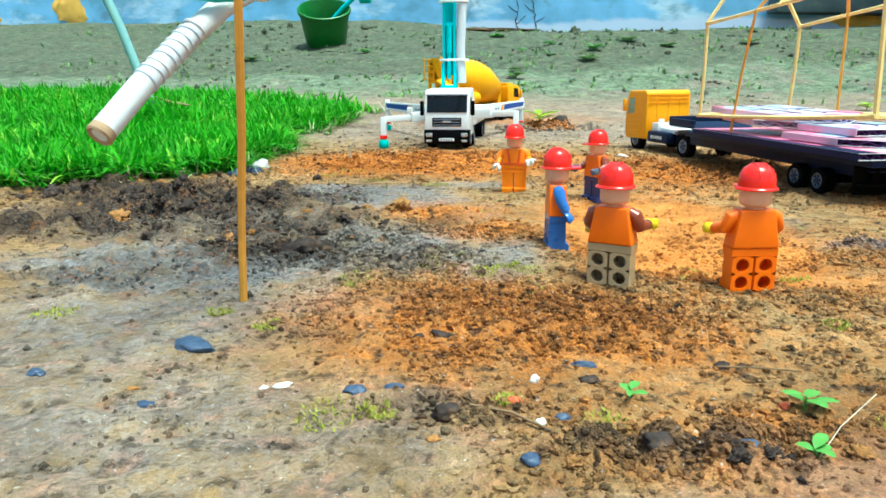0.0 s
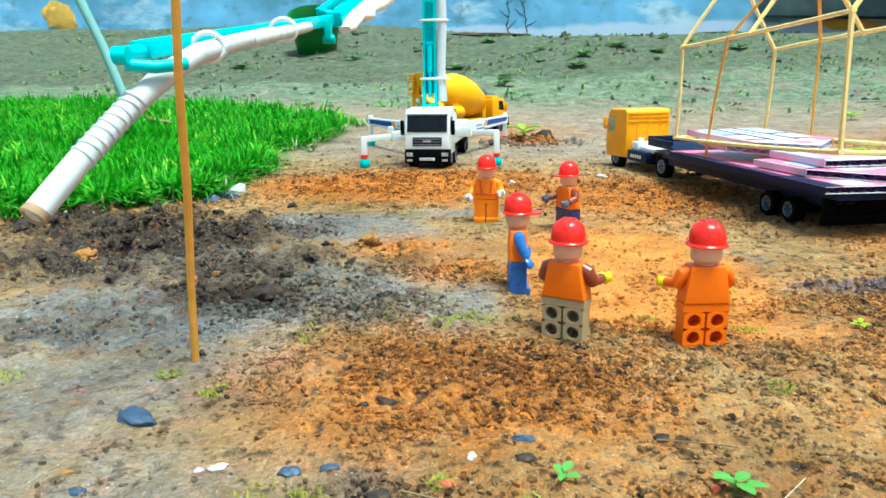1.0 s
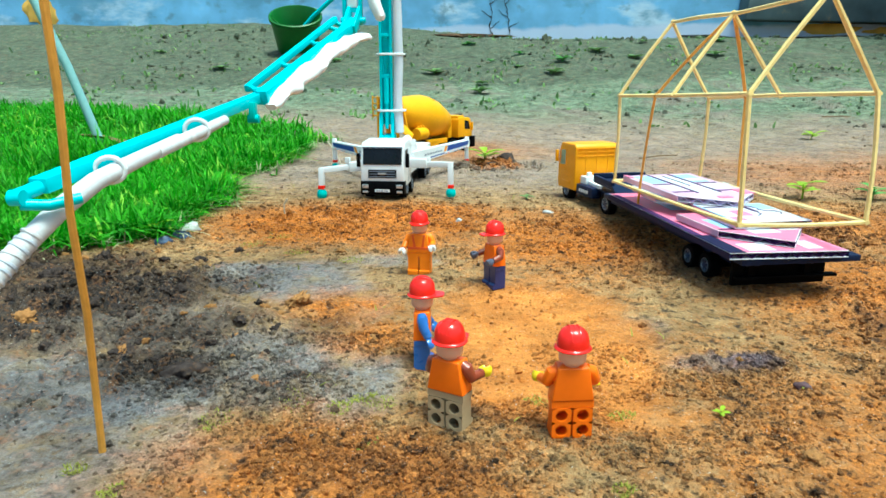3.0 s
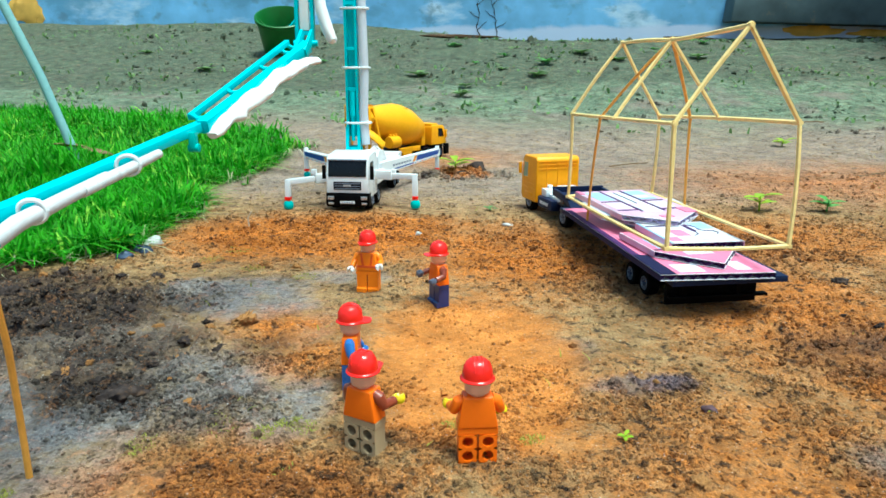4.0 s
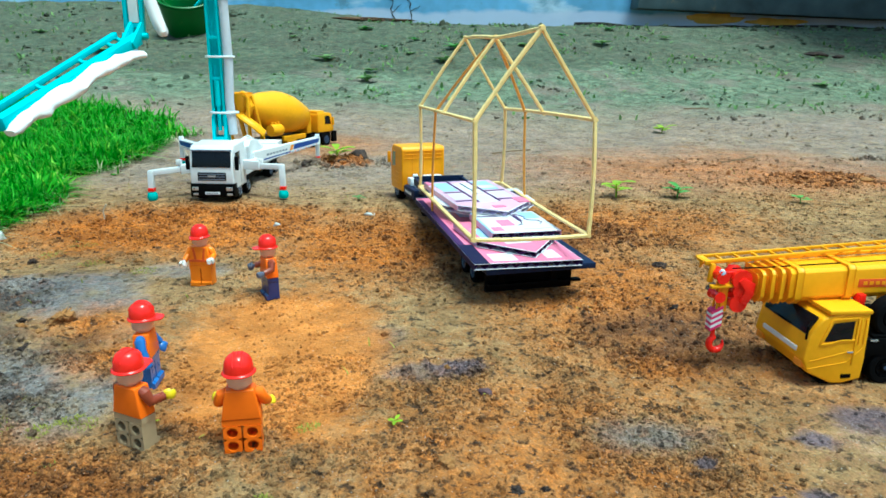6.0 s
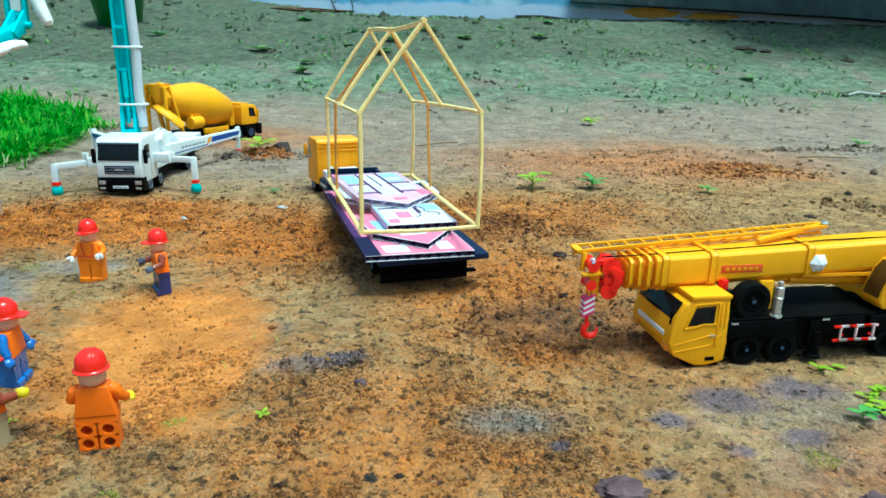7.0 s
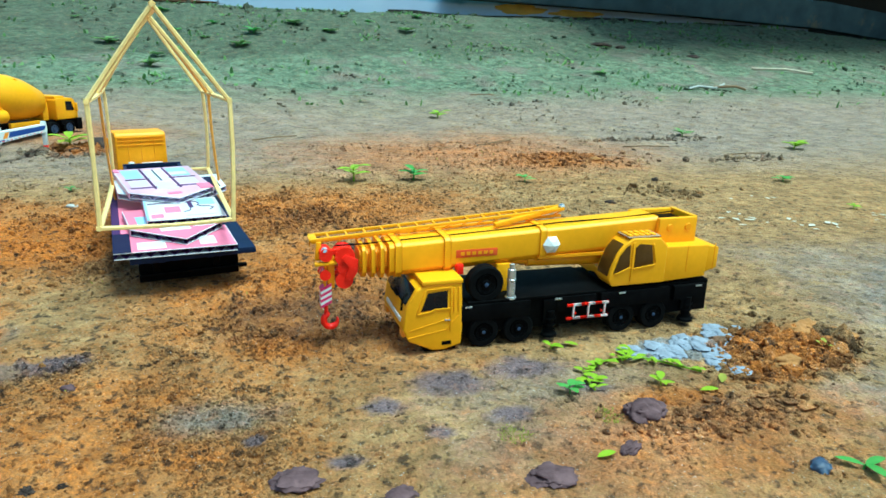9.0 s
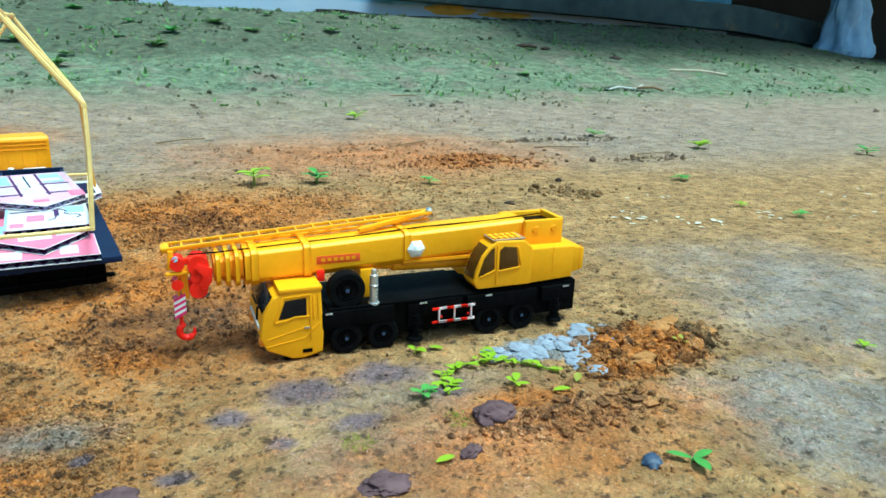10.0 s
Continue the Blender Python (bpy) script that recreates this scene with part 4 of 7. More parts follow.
        prof = [(-half, hi), (-half + 0.18, hi + 0.16), (half - 0.18, hi + 0.16), (half, hi), (half, lo + 0.35), (half - 0.35, lo), (-half + 0.35, lo), (-half, lo + 0.35)]
        va = [bm.verts.new((a.x, a.y + u, a.z + w)) for u, w in prof]
        vb = [bm.verts.new((b.x, b.y + u, b.z + w)) for u, w in prof]
        bm.faces.new(va), bm.faces.new(vb[::-1])
        for i in range(8):
            j = (i + 1) % 8
            bm.faces.new((va[i], va[j], vb[j], vb[i]))
        return bm
    boom = part("boom", bar(3.2, 18.85, 0.98, 0.66, -0.92), YELLOW, t, "yellow telescopic boom", 0.04)
    for x in (18.2, 15.6, 10.2):
        part("boom_collar", bar(x, x + 0.35, 1.05, 0.74, -0.99), YELLOW, boom, "", 0.03)
    for k, x in enumerate((18.9, 19.35, 19.8)):
        f = 0.96 - 0.06 * k
        part("boom_section", bar(x, x + 0.5, 0.78 * f, 0.50 * f, -0.74 * f), AMBER, boom, "", 0.03)
        part("boom_collar", bar(x + 0.20, x + 0.40, 1.02 * f, 0.74 * f, -1.0 * f), YELLOW, boom, "", 0.03)
    c = p + ax * ((14.2 - p.x) / ax.x)
    bm = bmesh.new()
    box(bm, (13.0, c.y + 0.97, c.z - 0.28), (15.3, c.y + 1.0, c.z + 0.14))
    nb = part("name_plate", bm, DECAL_RED, boom, "red name plate with illegible bars", 0.005)
    bm = bmesh.new()
    for k in range(6):
        box(bm, (13.25 + 0.32 * k, c.y + 1.0, c.z - 0.16), (13.45 + 0.32 * k, c.y + 1.012, c.z + 0.02))
    part("lettering_bar", bm, AMBER, nb)
    bm = bmesh.new()
    lathe(bm, [(0, 0), (0.34, 0), (0.52, 0.14), (0.30, 0.34), (0, 0.46)], 6, ((9.9, c.y + 0.95, c.z + 0.12), (0, 1, 0)))
    box(bm, (9.45, c.y + 0.95, c.z + 0.02), (10.35, c.y + 1.06, c.z + 0.22))
    part("side_hub", bm, WHITE, boom, "faceted pale hub", 0, 2, 12)
    simple("boom_pivot", (0.9, -1.35, 4.6), (3.9, -0.95, 6.15), YELLOW, t, 0.08)
    simple("boom_pivot", (0.9, 0.85, 4.6), (3.4, 1.2, 6.15), YELLOW, t, 0.08)
    # black plate added for the shade in the hollow tail
    simple("tray_shade_plate", (1.15, -0.95, 5.62), (3.3, 0.85, 5.85), BLACK, t, 0.03, "black plate painted for the shade inside the boom tail")
    simple("boom_tail", (0.85, -1.2, 5.6), (1.15, 1.1, 6.2), YELLOW, t, 0.05)
    for x in (1.5, 2.7):
        bm = bmesh.new()
        lathe(bm, [(0, 0), (0.22, 0), (0.2, 0.06), (0, 0.08)], 12, ((x, 1.2, 5.6), (0, 1, 0)))
        part("pivot_pin", bm, AMBER, t)
    bm = bmesh.new()
    tube(bm, [(6.2, 0.1, 3.75), (11.0, 0.1, 3.95)], 0.34, 14)
    tube(bm, [(11.0, 0.1, 3.95), (12.4, 0.1, 4.05)], 0.22, 14)
    beam(bm, (6.4, 0.75, 4.25), (10.6, 0.75, 4.30), 0.2, 0.16)
    part("lift_cylinder", bm, AMBER, t, "amber lifting cylinder")
    # head: red side plates, barrels between them and two outer rollers
    bm = bmesh.new()
    prism(bm, [(20.5, 4.9), (20.75, 5.35), (21.2, 5.4), (21.45, 5.0), (21.35, 4.2), (21.5, 3.7), (21.3, 3.35), (20.8, 3.3), (20.6, 3.8)], -0.79, -0.65)
    prism(bm, [(20.35, 4.75), (21.0, 5.05), (21.2, 4.85), (20.85, 4.4), (21.05, 3.8), (20.75, 3.6), (20.4, 4.1)], 0.36, 0.48)
    hd = part("boom_head", bm, RED, t, "red boom head plates", 0.04)
    for x, z, r in ((21.0, 4.92, 0.50), (21.05, 4.3, 0.34), (21.05, 3.68, 0.44)):
        bm = bmesh.new()
        lathe(bm, [(0, -0.52), (r, -0.52), (r * 1.02, -0.4), (r * 0.82, -0.2), (r * 0.82, 0.2), (r * 1.02, 0.4), (r, 0.52), (0, 0.52)], 22, ((x, -0.15, z), (0, 1, 0)))
        part("sheave", bm, RED, hd)
    for x, z, r in ((21.95, 5.05, 0.34), (22.0, 4.0, 0.28)):
        bm = bmesh.new()
        lathe(bm, [(0, -0.42), (r, -0.42), (r * 0.8, -0.15), (r * 0.8, 0.15), (r, 0.42), (0, 0.42)], 20, ((x, -0.1, z), (0, 1, 0)))
        beam(bm, (x, -0.1, z), (21.1, -0.1, z + 0.1), 0.3, 0.22)
        part("outer_roller", bm, RED, hd)
    bm = bmesh.new()
    lathe(bm, [(0, -0.1), (0.15, -0.1), (0.15, 0.1), (0, 0.14)], 14, ((22.0, 0.2, 5.28), (0.4, 1, 0.6)))
    part("sheave_cap", bm, SILVER, hd, "shiny sheave cap")
    simple("rope_guard", (21.5, -0.35, 3.2), (21.85, 0.1, 4.9), AMBER, hd, 0.05, "amber rope guide")
    bm = bmesh.new()
    for y in (-0.3, 0.05):
        tube(bm, [(21.9, y, 4.8), (22.0, y, 3.2)], 0.06, 8)
    part("hoist_rope", bm, AMBER, t)
    bm = bmesh.new()
    for k in range(7):
        z0 = 2.34 + 0.15 * k
        prism(bm, [(21.68, z0 + 0.12), (22.24, z0 - 0.16), (22.24, z0 - 0.01), (21.68, z0 + 0.27)], -0.38, 0.16, "y", k % 2)
    hb = part("hook_block", bm, [MAGENTA, WHITE], t, "magenta and white striped hook block", 0.0)
    bm = bmesh.new()
    hook = [(21.95, -0.1, 2.4), (21.95, -0.1, 1.95)] + [(21.72 + 0.36 * math.cos(radians(a)), -0.1, 1.42 + 0.38 * math.sin(radians(a))) for a in range(60, -201, -20)]
    tube(bm, hook, [0.1] * 2 + [0.17] * 10 + [0.13, 0.1, 0.07, 0.05], 10)
    part("hook", bm, RED, hb, "red crane hook")
    # lattice jib folded on the far side
    jib = bmesh.new()
    a, b = Vector((8.4, -1.15, 6.5)), Vector((22.6, -1.0, 5.6))
    for dy, dz in ((-0.35, 0.0), (0.35, 0.0), (0.0, -0.45)):
        beam(jib, a + Vector((0, dy, dz)), b + Vector((0, dy * 1.4, dz * 0.4)), 0.15, 0.15)
    for k in range(16):
        f0, f1 = k / 15, min(1, (k + 0.5) / 15)
        u, w = a.lerp(b, f0), a.lerp(b, f1)
        beam(jib, u + Vector((0, -0.35, 0)), u + Vector((0, 0.35, 0)), 0.1, 0.12)
        beam(jib, u + Vector((0, 0.35, 0)), w + Vector((0, 0.0, -0.4)), 0.07, 0.07)
    jb = part("lattice_jib", jib, YELLOW, t, "yellow lattice jib", 0.015)
    bm = bmesh.new()
    beam(bm, (22.4, -0.5, 5.55), (22.4, -1.5, 5.55), 0.3, 0.25)
    beam(bm, (22.2, -0.4, 5.55), (22.3, -0.4, 4.6), 0.25, 0.2)
    beam(bm, (22.5, 0.15, 4.55), (21.4, 0.15, 4.6), 0.3, 0.14)
    part("jib_foot", bm, YELLOW, jb, "", 0.03)
    bm = bmesh.new()
    beam(bm, (8.3, -1.2, 6.5), (12.8, -0.2, 5.95), 0.28, 0.24)
    part("jib_stay", bm, YELLOW, jb, "", 0.04)
    bm = bmesh.new()
    lathe(bm, [(0, 0), (0.16, 0.02), (0.2, 0.14), (0.12, 0.26), (0, 0.3)], 12, ((8.5, -0.9, 6.5), (0, 0, 1)))
    part("jib_pin", bm, SILVER, jb)
    bm = bmesh.new()
    tube(bm, [p + ax * s + Vector((0, 0.3, 0.86 + 0.05 * math.sin(s))) for s in (0.5, 4, 8, 12, 16, 18.6, 20.2)], 0.04, 6)
    part("hoist_cable", bm, BLACK, t)


mobile_crane()


# ---- flatbed lorry ----
def lorry_tractor():
    t = thing("toy_tractor_unit", "amber toy lorry tractor with navy chassis beside a loaded trailer", "toy truck", (18.3, 71.2, gz(19, 68)), 106.6)
    W = 2.35
    bm = bmesh.new()
    prism(bm, [(-2.0, 1.15), (1.95, 1.05), (2.15, 1.8), (2.1, 3.4), (1.75, 5.35), (1.3, 5.75), (-1.7, 5.8), (-2.0, 5.5)], -W, W)
    cab = part("cab", bm, AMBER, t, "amber cab", 0.14, 3)
    for s in (1, -1):
        bm = bmesh.new()
        prism(bm, [(0.2, 3.55), (1.6, 3.45), (1.35, 5.0), (0.2, 5.05)], s * W - 0.03, s * W + 0.03)
        part("side_window", bm, PALE_VIEW, cab, "opaque window painted with the pale view through it", 0.01)
        bm = bmesh.new()
        for a, b in (((0.2, 3.5), (1.65, 3.4)), ((1.65, 3.4), (1.38, 5.05)), ((1.38, 5.05), (0.15, 5.1)), ((0.15, 5.1), (0.2, 3.5))):
            beam(bm, (a[0], s * W, a[1]), (b[0], s * W, b[1]), 0.12, 0.10)
        part("window_frame", bm, AMBER, cab, "", 0.02)
        simple("mirror", (1.7, s * (W + 0.1), 3.7), (2.0, s * (W + 0.45), 4.9), AMBER, cab, 0.08)
        simple("wheel_arch", (-0.95, s * W - 0.05, 1.7), (1.0, s * W + 0.06, 1.95), AMBER, cab, 0.04)
        for z in (2.4, 2.9):
            simple("door_crease", (-1.6, s * W - 0.02, z), (1.9, s * W + 0.03, z + 0.06), AMBER, cab, 0.015)
    for y in (-1.2, 0.0, 1.2):
        simple("rear_rib", (-2.06, y - 0.03, 1.8), (-1.98, y + 0.03, 5.3), AMBER, cab, 0.015)
    for z in (4.55, 4.95, 5.3):
        simple("roof_step", (-2.08, -W + 0.25, z), (-1.96, W - 0.25, z + 0.1), AMBER, cab, 0.03)
    bm = bmesh.new()
    prism(bm, [(2.06, 3.5), (2.14, 3.5), (1.84, 5.1), (1.76, 5.1)], -W + 0.25, W - 0.25)
    part("windscreen", bm, GLASS, cab, "", 0.01)
    bm = bmesh.new()
    prism(bm, [(-10.2, 1.15), (-1.5, 1.05), (-1.5, 2.0), (-10.2, 1.9)], -1.25, 1.25)
    part("chassis", bm, NAVY, t, "navy chassis rails", 0.06)
    for s in (1, -1):
        simple("fuel_tank", (-5.9, s * 1.3, 0.95), (-2.3, s * (W - 0.05), 2.0), NAVY, t, 0.2)
        bm = bmesh.new()
        for k in range(5):
            box(bm, (-5.0 + 0.42 * k, s * (W - 0.04), 1.32), (-4.74 + 0.42 * k, s * (W - 0.01), 1.62))
        part("tank_marking", bm, WHITE, t, "pale bars on the tank")
        wheel(t, 0.0, s * (W - 0.45), 1.02, 1.02, 0.8, s)
        wheel(t, -8.6, s * (W - 0.45), 1.02, 1.02, 0.8, s)
        simple("mudguard", (-10.0, s * (W - 0.9), 2.05), (-7.3, s * W, 2.2), NAVY, t, 0.06)
    bm = bmesh.new()
    box(bm, (-3.6, 0.5, 2.0), (-2.4, 1.9, 2.75))
    box(bm, (-4.6, 0.3, 1.95), (-3.6, 1.6, 2.35))
    box(bm, (-6.6, -1.1, 1.9), (-4.7, 1.7, 2.3))
    box(bm, (-3.4, -1.7, 2.0), (-2.3, 0.2, 2.9))
    tube(bm, [(-2.9, 1.2, 2.7), (-2.9, 1.2, 3.1)], 0.28, 12)
    part("engine_block", bm, WHITE, t, "white engine casing", 0.08)


lorry_tractor()


def lorry_trailer():
    t = thing("toy_flatbed_trailer", "black toy flatbed trailer carrying cardboard panels", "toy trailer", (24.9, 38.15, gz(24, 45)), 100.0)
    W = 4.05
    bm = bmesh.new()
    box(bm, (0.0, -W, 2.2), (22.0, W - 0.75, 2.58))
    for s in (1, -1):
        box(bm, (2.4, s * 1.6 - 0.25, 1.3), (24.0, s * 1.6 + 0.25, 2.3))
    part("deck", bm, NAVY, t, "navy flat deck", 0.05)
    bm = bmesh.new()
    prism(bm, [(20.0, 2.2), (21.5, 2.2), (22.5, 2.75), (27.0, 2.75), (27.0, 3.1), (22.2, 3.1), (21.2, 2.58), (20.0, 2.58)], -2.5, 2.5)
    part("gooseneck", bm, NAVY, t, "raised navy gooseneck", 0.05)
    for s in (1, -1):
        simple("side_rail", (22.4, s * 2.35 - 0.15, 3.05), (27.0, s * 2.35 + 0.15, 3.45), NAVY, t, 0.05)
    simple("headboard", (26.7, -2.5, 3.05), (27.0, 2.5, 3.6), NAVY, t, 0.05)
    for x in (5.2, 7.5):
        for s in (1, -1):
            wheel(t, x, s * (W - 1.75), 0.8, 0.8, 0.8, s)
    bm = bmesh.new()
    for x in (5.2, 7.5):
        tube(bm, [(x, -W + 2.0, 0.8), (x, W - 2.0, 0.8)], 0.2, 10)
    box(bm, (3.0, -1.3, 0.9), (9.8, 1.3, 1.5))
    part("axle_frame", bm, BLACK, t, "", 0.05)
    bm = bmesh.new()
    box(bm, (1.2, -W + 0.4, 0.95), (1.7, W - 1.3, 1.12))
    for s in (1, -1):
        box(bm, (1.4, s * 1.8 - 0.2, 1.0), (1.7, s * 1.8 + 0.2, 2.3))
    part("rear_bumper", bm, BLACK, t, "black rear bumper bar", 0.04)
    simple("rear_panel", (1.75, -3.2, 0.45), (2.0, 2.8, 2.2), BLACK, t, 0.04)
    for s in (1, -1):
        simple("tail_lamp", (1.4, s * 1.7 - 0.45, 1.72), (1.76, s * 1.7 + 0.45, 1.84), NAVY, t, 0.02)


lorry_trailer()


# ---- printed corrugated panels ----
def panel(label, corner, u, v, size, z, lift, face, prints=(), gable=0.0, thick=0.42, edge=None, lines=(), side=None):
    """A corrugated card panel, square or gable-ended: corner, two directions, lengths, lower height, tilt and printed areas."""
    u, v = Vector((*u, 0)).normalized(), Vector((*v, 0)).normalized()
    t = thing("cardboard_panel", label, "cardboard panel", (corner[0], corner[1], z), 0, "printed cardboard panels")
    m = Matrix(((u.x, v.x, 0), (u.y, v.y, 0), (lift[0], lift[1], 1))).to_4x4()

    def put(bm):
        bmesh.ops.transform(bm, matrix=m, verts=bm.verts)
        return bm
    a, b = size

    def front(x):
        return gable * abs(2 * x / a - 1)
    outline = [(0, front(0)), (a / 2, front(a / 2)), (a, front(a)), (a, b), (0, b)]
    part("top_liner", put(prism(bmesh.new(), outline, thick - 0.06, thick - 0.012, "z")), CARD_WHITE, t, "", 0.012)
    inset = [(0.05, front(0) + 0.05), (a / 2, front(a / 2) + 0.06), (a - 0.05, front(a) + 0.05), (a - 0.05, b - 0.05), (0.05, b - 0.05)]
    part("print_sheet", put(prism(bmesh.new(), inset, thick - 0.02, thick, "z")), face, t, "", 0.004)
    for x0 in (-0.02, a - 0.03):
        bm = bmesh.new()
        box(bm, (x0, front(0) + 0.01, 0.006), (x0 + 0.05, b - 0.01, thick - 0.03))
        part("side_edge", put(bm), side or CARD_ROSE, t)
    part("bottom_liner", put(prism(bmesh.new(), outline, 0, 0.045, "z")), CARD_WHITE, t, "", 0.012)
    bm = bmesh.new()
    n = int(a / 0.33)
    prev = None
    for k in range(n + 1):
        x, z = a * k / n, (0.07 if k % 2 == 0 else thick - 0.08)
        ring = [bm.verts.new(q) for q in ((x, front(x) + 0.03, z), (x, b - 0.03, z), (x, b - 0.03, z - 0.03), (x, front(x) + 0.03, z - 0.03))]
        if prev:
            for i in range(4):
                bm.faces.new((prev[i], prev[(i + 1) % 4], ring[(i + 1) % 4], ring[i]))
        prev = ring
    part("fluting", put(bm), edge or CARD_PURPLE, t, "wavy fluting at the edge")
    for k, (x0, y0, x1, y1, mat) in enumerate(prints):
        bm = bmesh.new()
        box(bm, (x0 * a, y0 * b, thick - 0.01), (x1 * a, y1 * b, thick + 0.012 + 0.003 * k))
        part("printed_area", put(bm), mat, t)
    for path in lines:
        bm = bmesh.new()
        tube(bm, [(x * a, y * b, thick + 0.004) for x, y in path], 0.045, 5)
        part("printed_line", put(bm), CARD_PURPLE, t)
    return t


TZ = gz(24, 45) + 2.6
panel("large pink printed cardboard panel with navy borders on a flat deck", (20.85, 37.4), (0.994, 0.11), (-0.16, 0.987), (7.0, 19.5), TZ, (0, 0), CARD_PINK,
      [(0.0, 0.0, 0.14, 0.22, CARD_NAVY), (0.19, 0.02, 0.42, 0.10, CARD_WHITE), (0.0, 0.22, 0.07, 0.95, CARD_PURPLE), (0.70, 0.03, 0.84, 0.12, CARD_WHITE), (0.92, 0.25, 1.0, 0.95, CARD_NAVY), (0.3, 0.62, 0.6, 0.9, CARD_SKY)], side=CARD_NAVY)
panel("pink and white gable-shaped cardboard panel turned askew", (22.1, 37.8), (0.975, 0.20), (-0.23, 0.97), (5.6, 8.2), TZ + 0.45, (0.0, 0.01), CARD_PINK,
      [(0.30, 0.26, 0.62, 0.40, CARD_WHITE), (0.02, 0.40, 0.5, 0.43, CARD_NAVY), (0.10, 0.45, 0.35, 0.75, CARD_SKY), (0.66, 0.32, 0.9, 0.55, CARD_WHITE)], 3.2)
panel("white cardboard panel with purple and pink drawing", (22.4, 41.0), (0.99, 0.12), (-0.16, 0.987), (4.8, 5.7), TZ + 0.98, (0.01, 0.0), CARD_WHITE,
      [(0.25, 0.30, 0.46, 0.60, CARD_PINK), (0.05, 0.78, 0.60, 0.83, CARD_PURPLE), (0.50, 0.10, 0.9, 0.13, CARD_LILAC), (0.06, 0.08, 0.22, 0.26, CARD_PINK), (0.72, 0.62, 0.95, 0.92, CARD_SKY), (0.58, 0.50, 0.64, 0.80, CARD_PURPLE), (0.0, 0.0, 0.03, 1.0, CARD_SKY)], lines=(
          [(0.62, 0.85), (0.70, 0.78), (0.74, 0.68), (0.70, 0.6), (0.76, 0.52), (0.86, 0.5), (0.9, 0.42), (0.84, 0.34)], [(0.3, 0.9), (0.4, 0.86), (0.5, 0.88), (0.6, 0.84)], [(0.5, 0.3), (0.58, 0.36), (0.6, 0.48)]))
panel("white gable-shaped cardboard panel with navy underside", (20.4, 44.9), (0.985, 0.17), (-0.2, 0.98), (7.6, 8.2), TZ + 0.92, (0.01, 0.045), CARD_WHITE,
      [(0.05, 0.48, 0.3, 0.75, CARD_SKY), (0.80, 0.5, 0.95, 0.9, CARD_NAVY)], 4.2, edge=CARD_LILAC)
panel("pale rose gable-shaped cardboard panel printed with white windows", (21.3, 44.7), (0.98, 0.20), (-0.28, 0.96), (5.7, 10.3), TZ + 1.42, (0.01, 0.035), CARD_ROSE,
      [(0.05, 0.34, 0.95, 0.37, CARD_PURPLE), (0.08, 0.40, 0.30, 0.58, CARD_WHITE), (0.36, 0.28, 0.60, 0.50, CARD_WHITE), (0.66, 0.40, 0.90, 0.58, CARD_WHITE), (0.06, 0.61, 0.94, 0.63, CARD_NAVY),
       (0.08, 0.66, 0.30, 0.94, CARD_SKY), (0.36, 0.54, 0.60, 0.90, CARD_WHITE), (0.66, 0.66, 0.90, 0.94, CARD_SKY), (0.66, 0.70, 0.88, 0.80, CARD_WHITE), (0.32, 0.30, 0.345, 0.97, CARD_PURPLE), (0.62, 0.30, 0.645, 0.97, CARD_PURPLE),
       (0.84, 0.22, 1.0, 0.36, CARD_PINK), (0.42, 0.12, 0.58, 0.17, CARD_PINK), (0.0, 0.90, 0.06, 1.0, CARD_PINK), (0.47, 0.54, 0.49, 0.90, CARD_NAVY)], 2.5, edge=CARD_LILAC)


# ---- bamboo house frame ----
def house_frame():
    t = thing("bamboo_house_frame", "house-shaped frame of thin bamboo sticks standing on cardboard", "model house frame", (24.2, 46.5, 4.4))
    o = Vector((24.2, 46.5, 4.4))
    FL, FR, BL, BR = (20.6, 36.4, 11.75), (27.85, 37.8, 11.7), (18.15, 56.5, 10.95), (25.5, 57.4, 10.7)
    fl, fr, bl, br = (20.6, 35.9, 4.95), (27.65, 36.8, 4.92), (18.15, 56.7, 4.0), (25.5, 58.0, 4.1)
    AF, AM, AB = (24.25, 36.8, 16.8), (23.0, 46.5, 16.4), (21.85, 56.2, 16.5)

    def on(a, b, f, dz=0.0):
        return tuple(p + (q - p) * f + (dz if i == 2 else 0) for i, (p, q) in enumerate(zip(a, b)))
    ML, MR = on(FL, BL, 0.63, -0.1), on(FR, BR, 0.70, -0.1)
    sticks = [(FL, fl, 0), (FR, fr, 0), (BL, bl, 0), (BR, br, 0), (FL, BL, 0), (FR, BR, 0), (fl, fr, 0), (bl, br, 0), (fl, bl, 0), (fr, br, 0),
              (AF, AM, 0), (AM, AB, 0), (AF, FL, 0), (AF, FR, 0), (AB, BL, 0), (AB, BR, 0), (AM, on(FL, BL, 0.48), 0), (AM, on(FR, BR, 0.47), 0),
              (AM, ML, 1), (AM, MR, 1), (ML, (18.95, 51.5, 3.2), 1), (MR, (26.5, 52.0, 4.3), 1)]
    rng = random.Random(5)
    for k, (a, b, dark) in enumerate(sticks):
        a, b = Vector(a) - o, Vector(b) - o
        d = (b - a).normalized()
        a, b = a - 0.18 * d, b + 0.12 * d
        bow = Vector((rng.uniform(-1, 1), rng.uniform(-1, 1), rng.uniform(-1, 1))) * 0.12
        pts = [a.lerp(b, f) + bow * math.sin(f * math.pi) for f in (0, 0.17, 0.34, 0.5, 0.67, 0.84, 1)]
        bm = bmesh.new()
        w = 0.17 if not dark else 0.13
        tube(bm, pts, [w * rng.uniform(0.88, 1.08) for _ in pts], 6, 0, 0.8)
        part("bamboo_stick", bm, BAMBOO_DARK if dark else BAMBOO, t, "", 0, 2, 30)


house_frame()


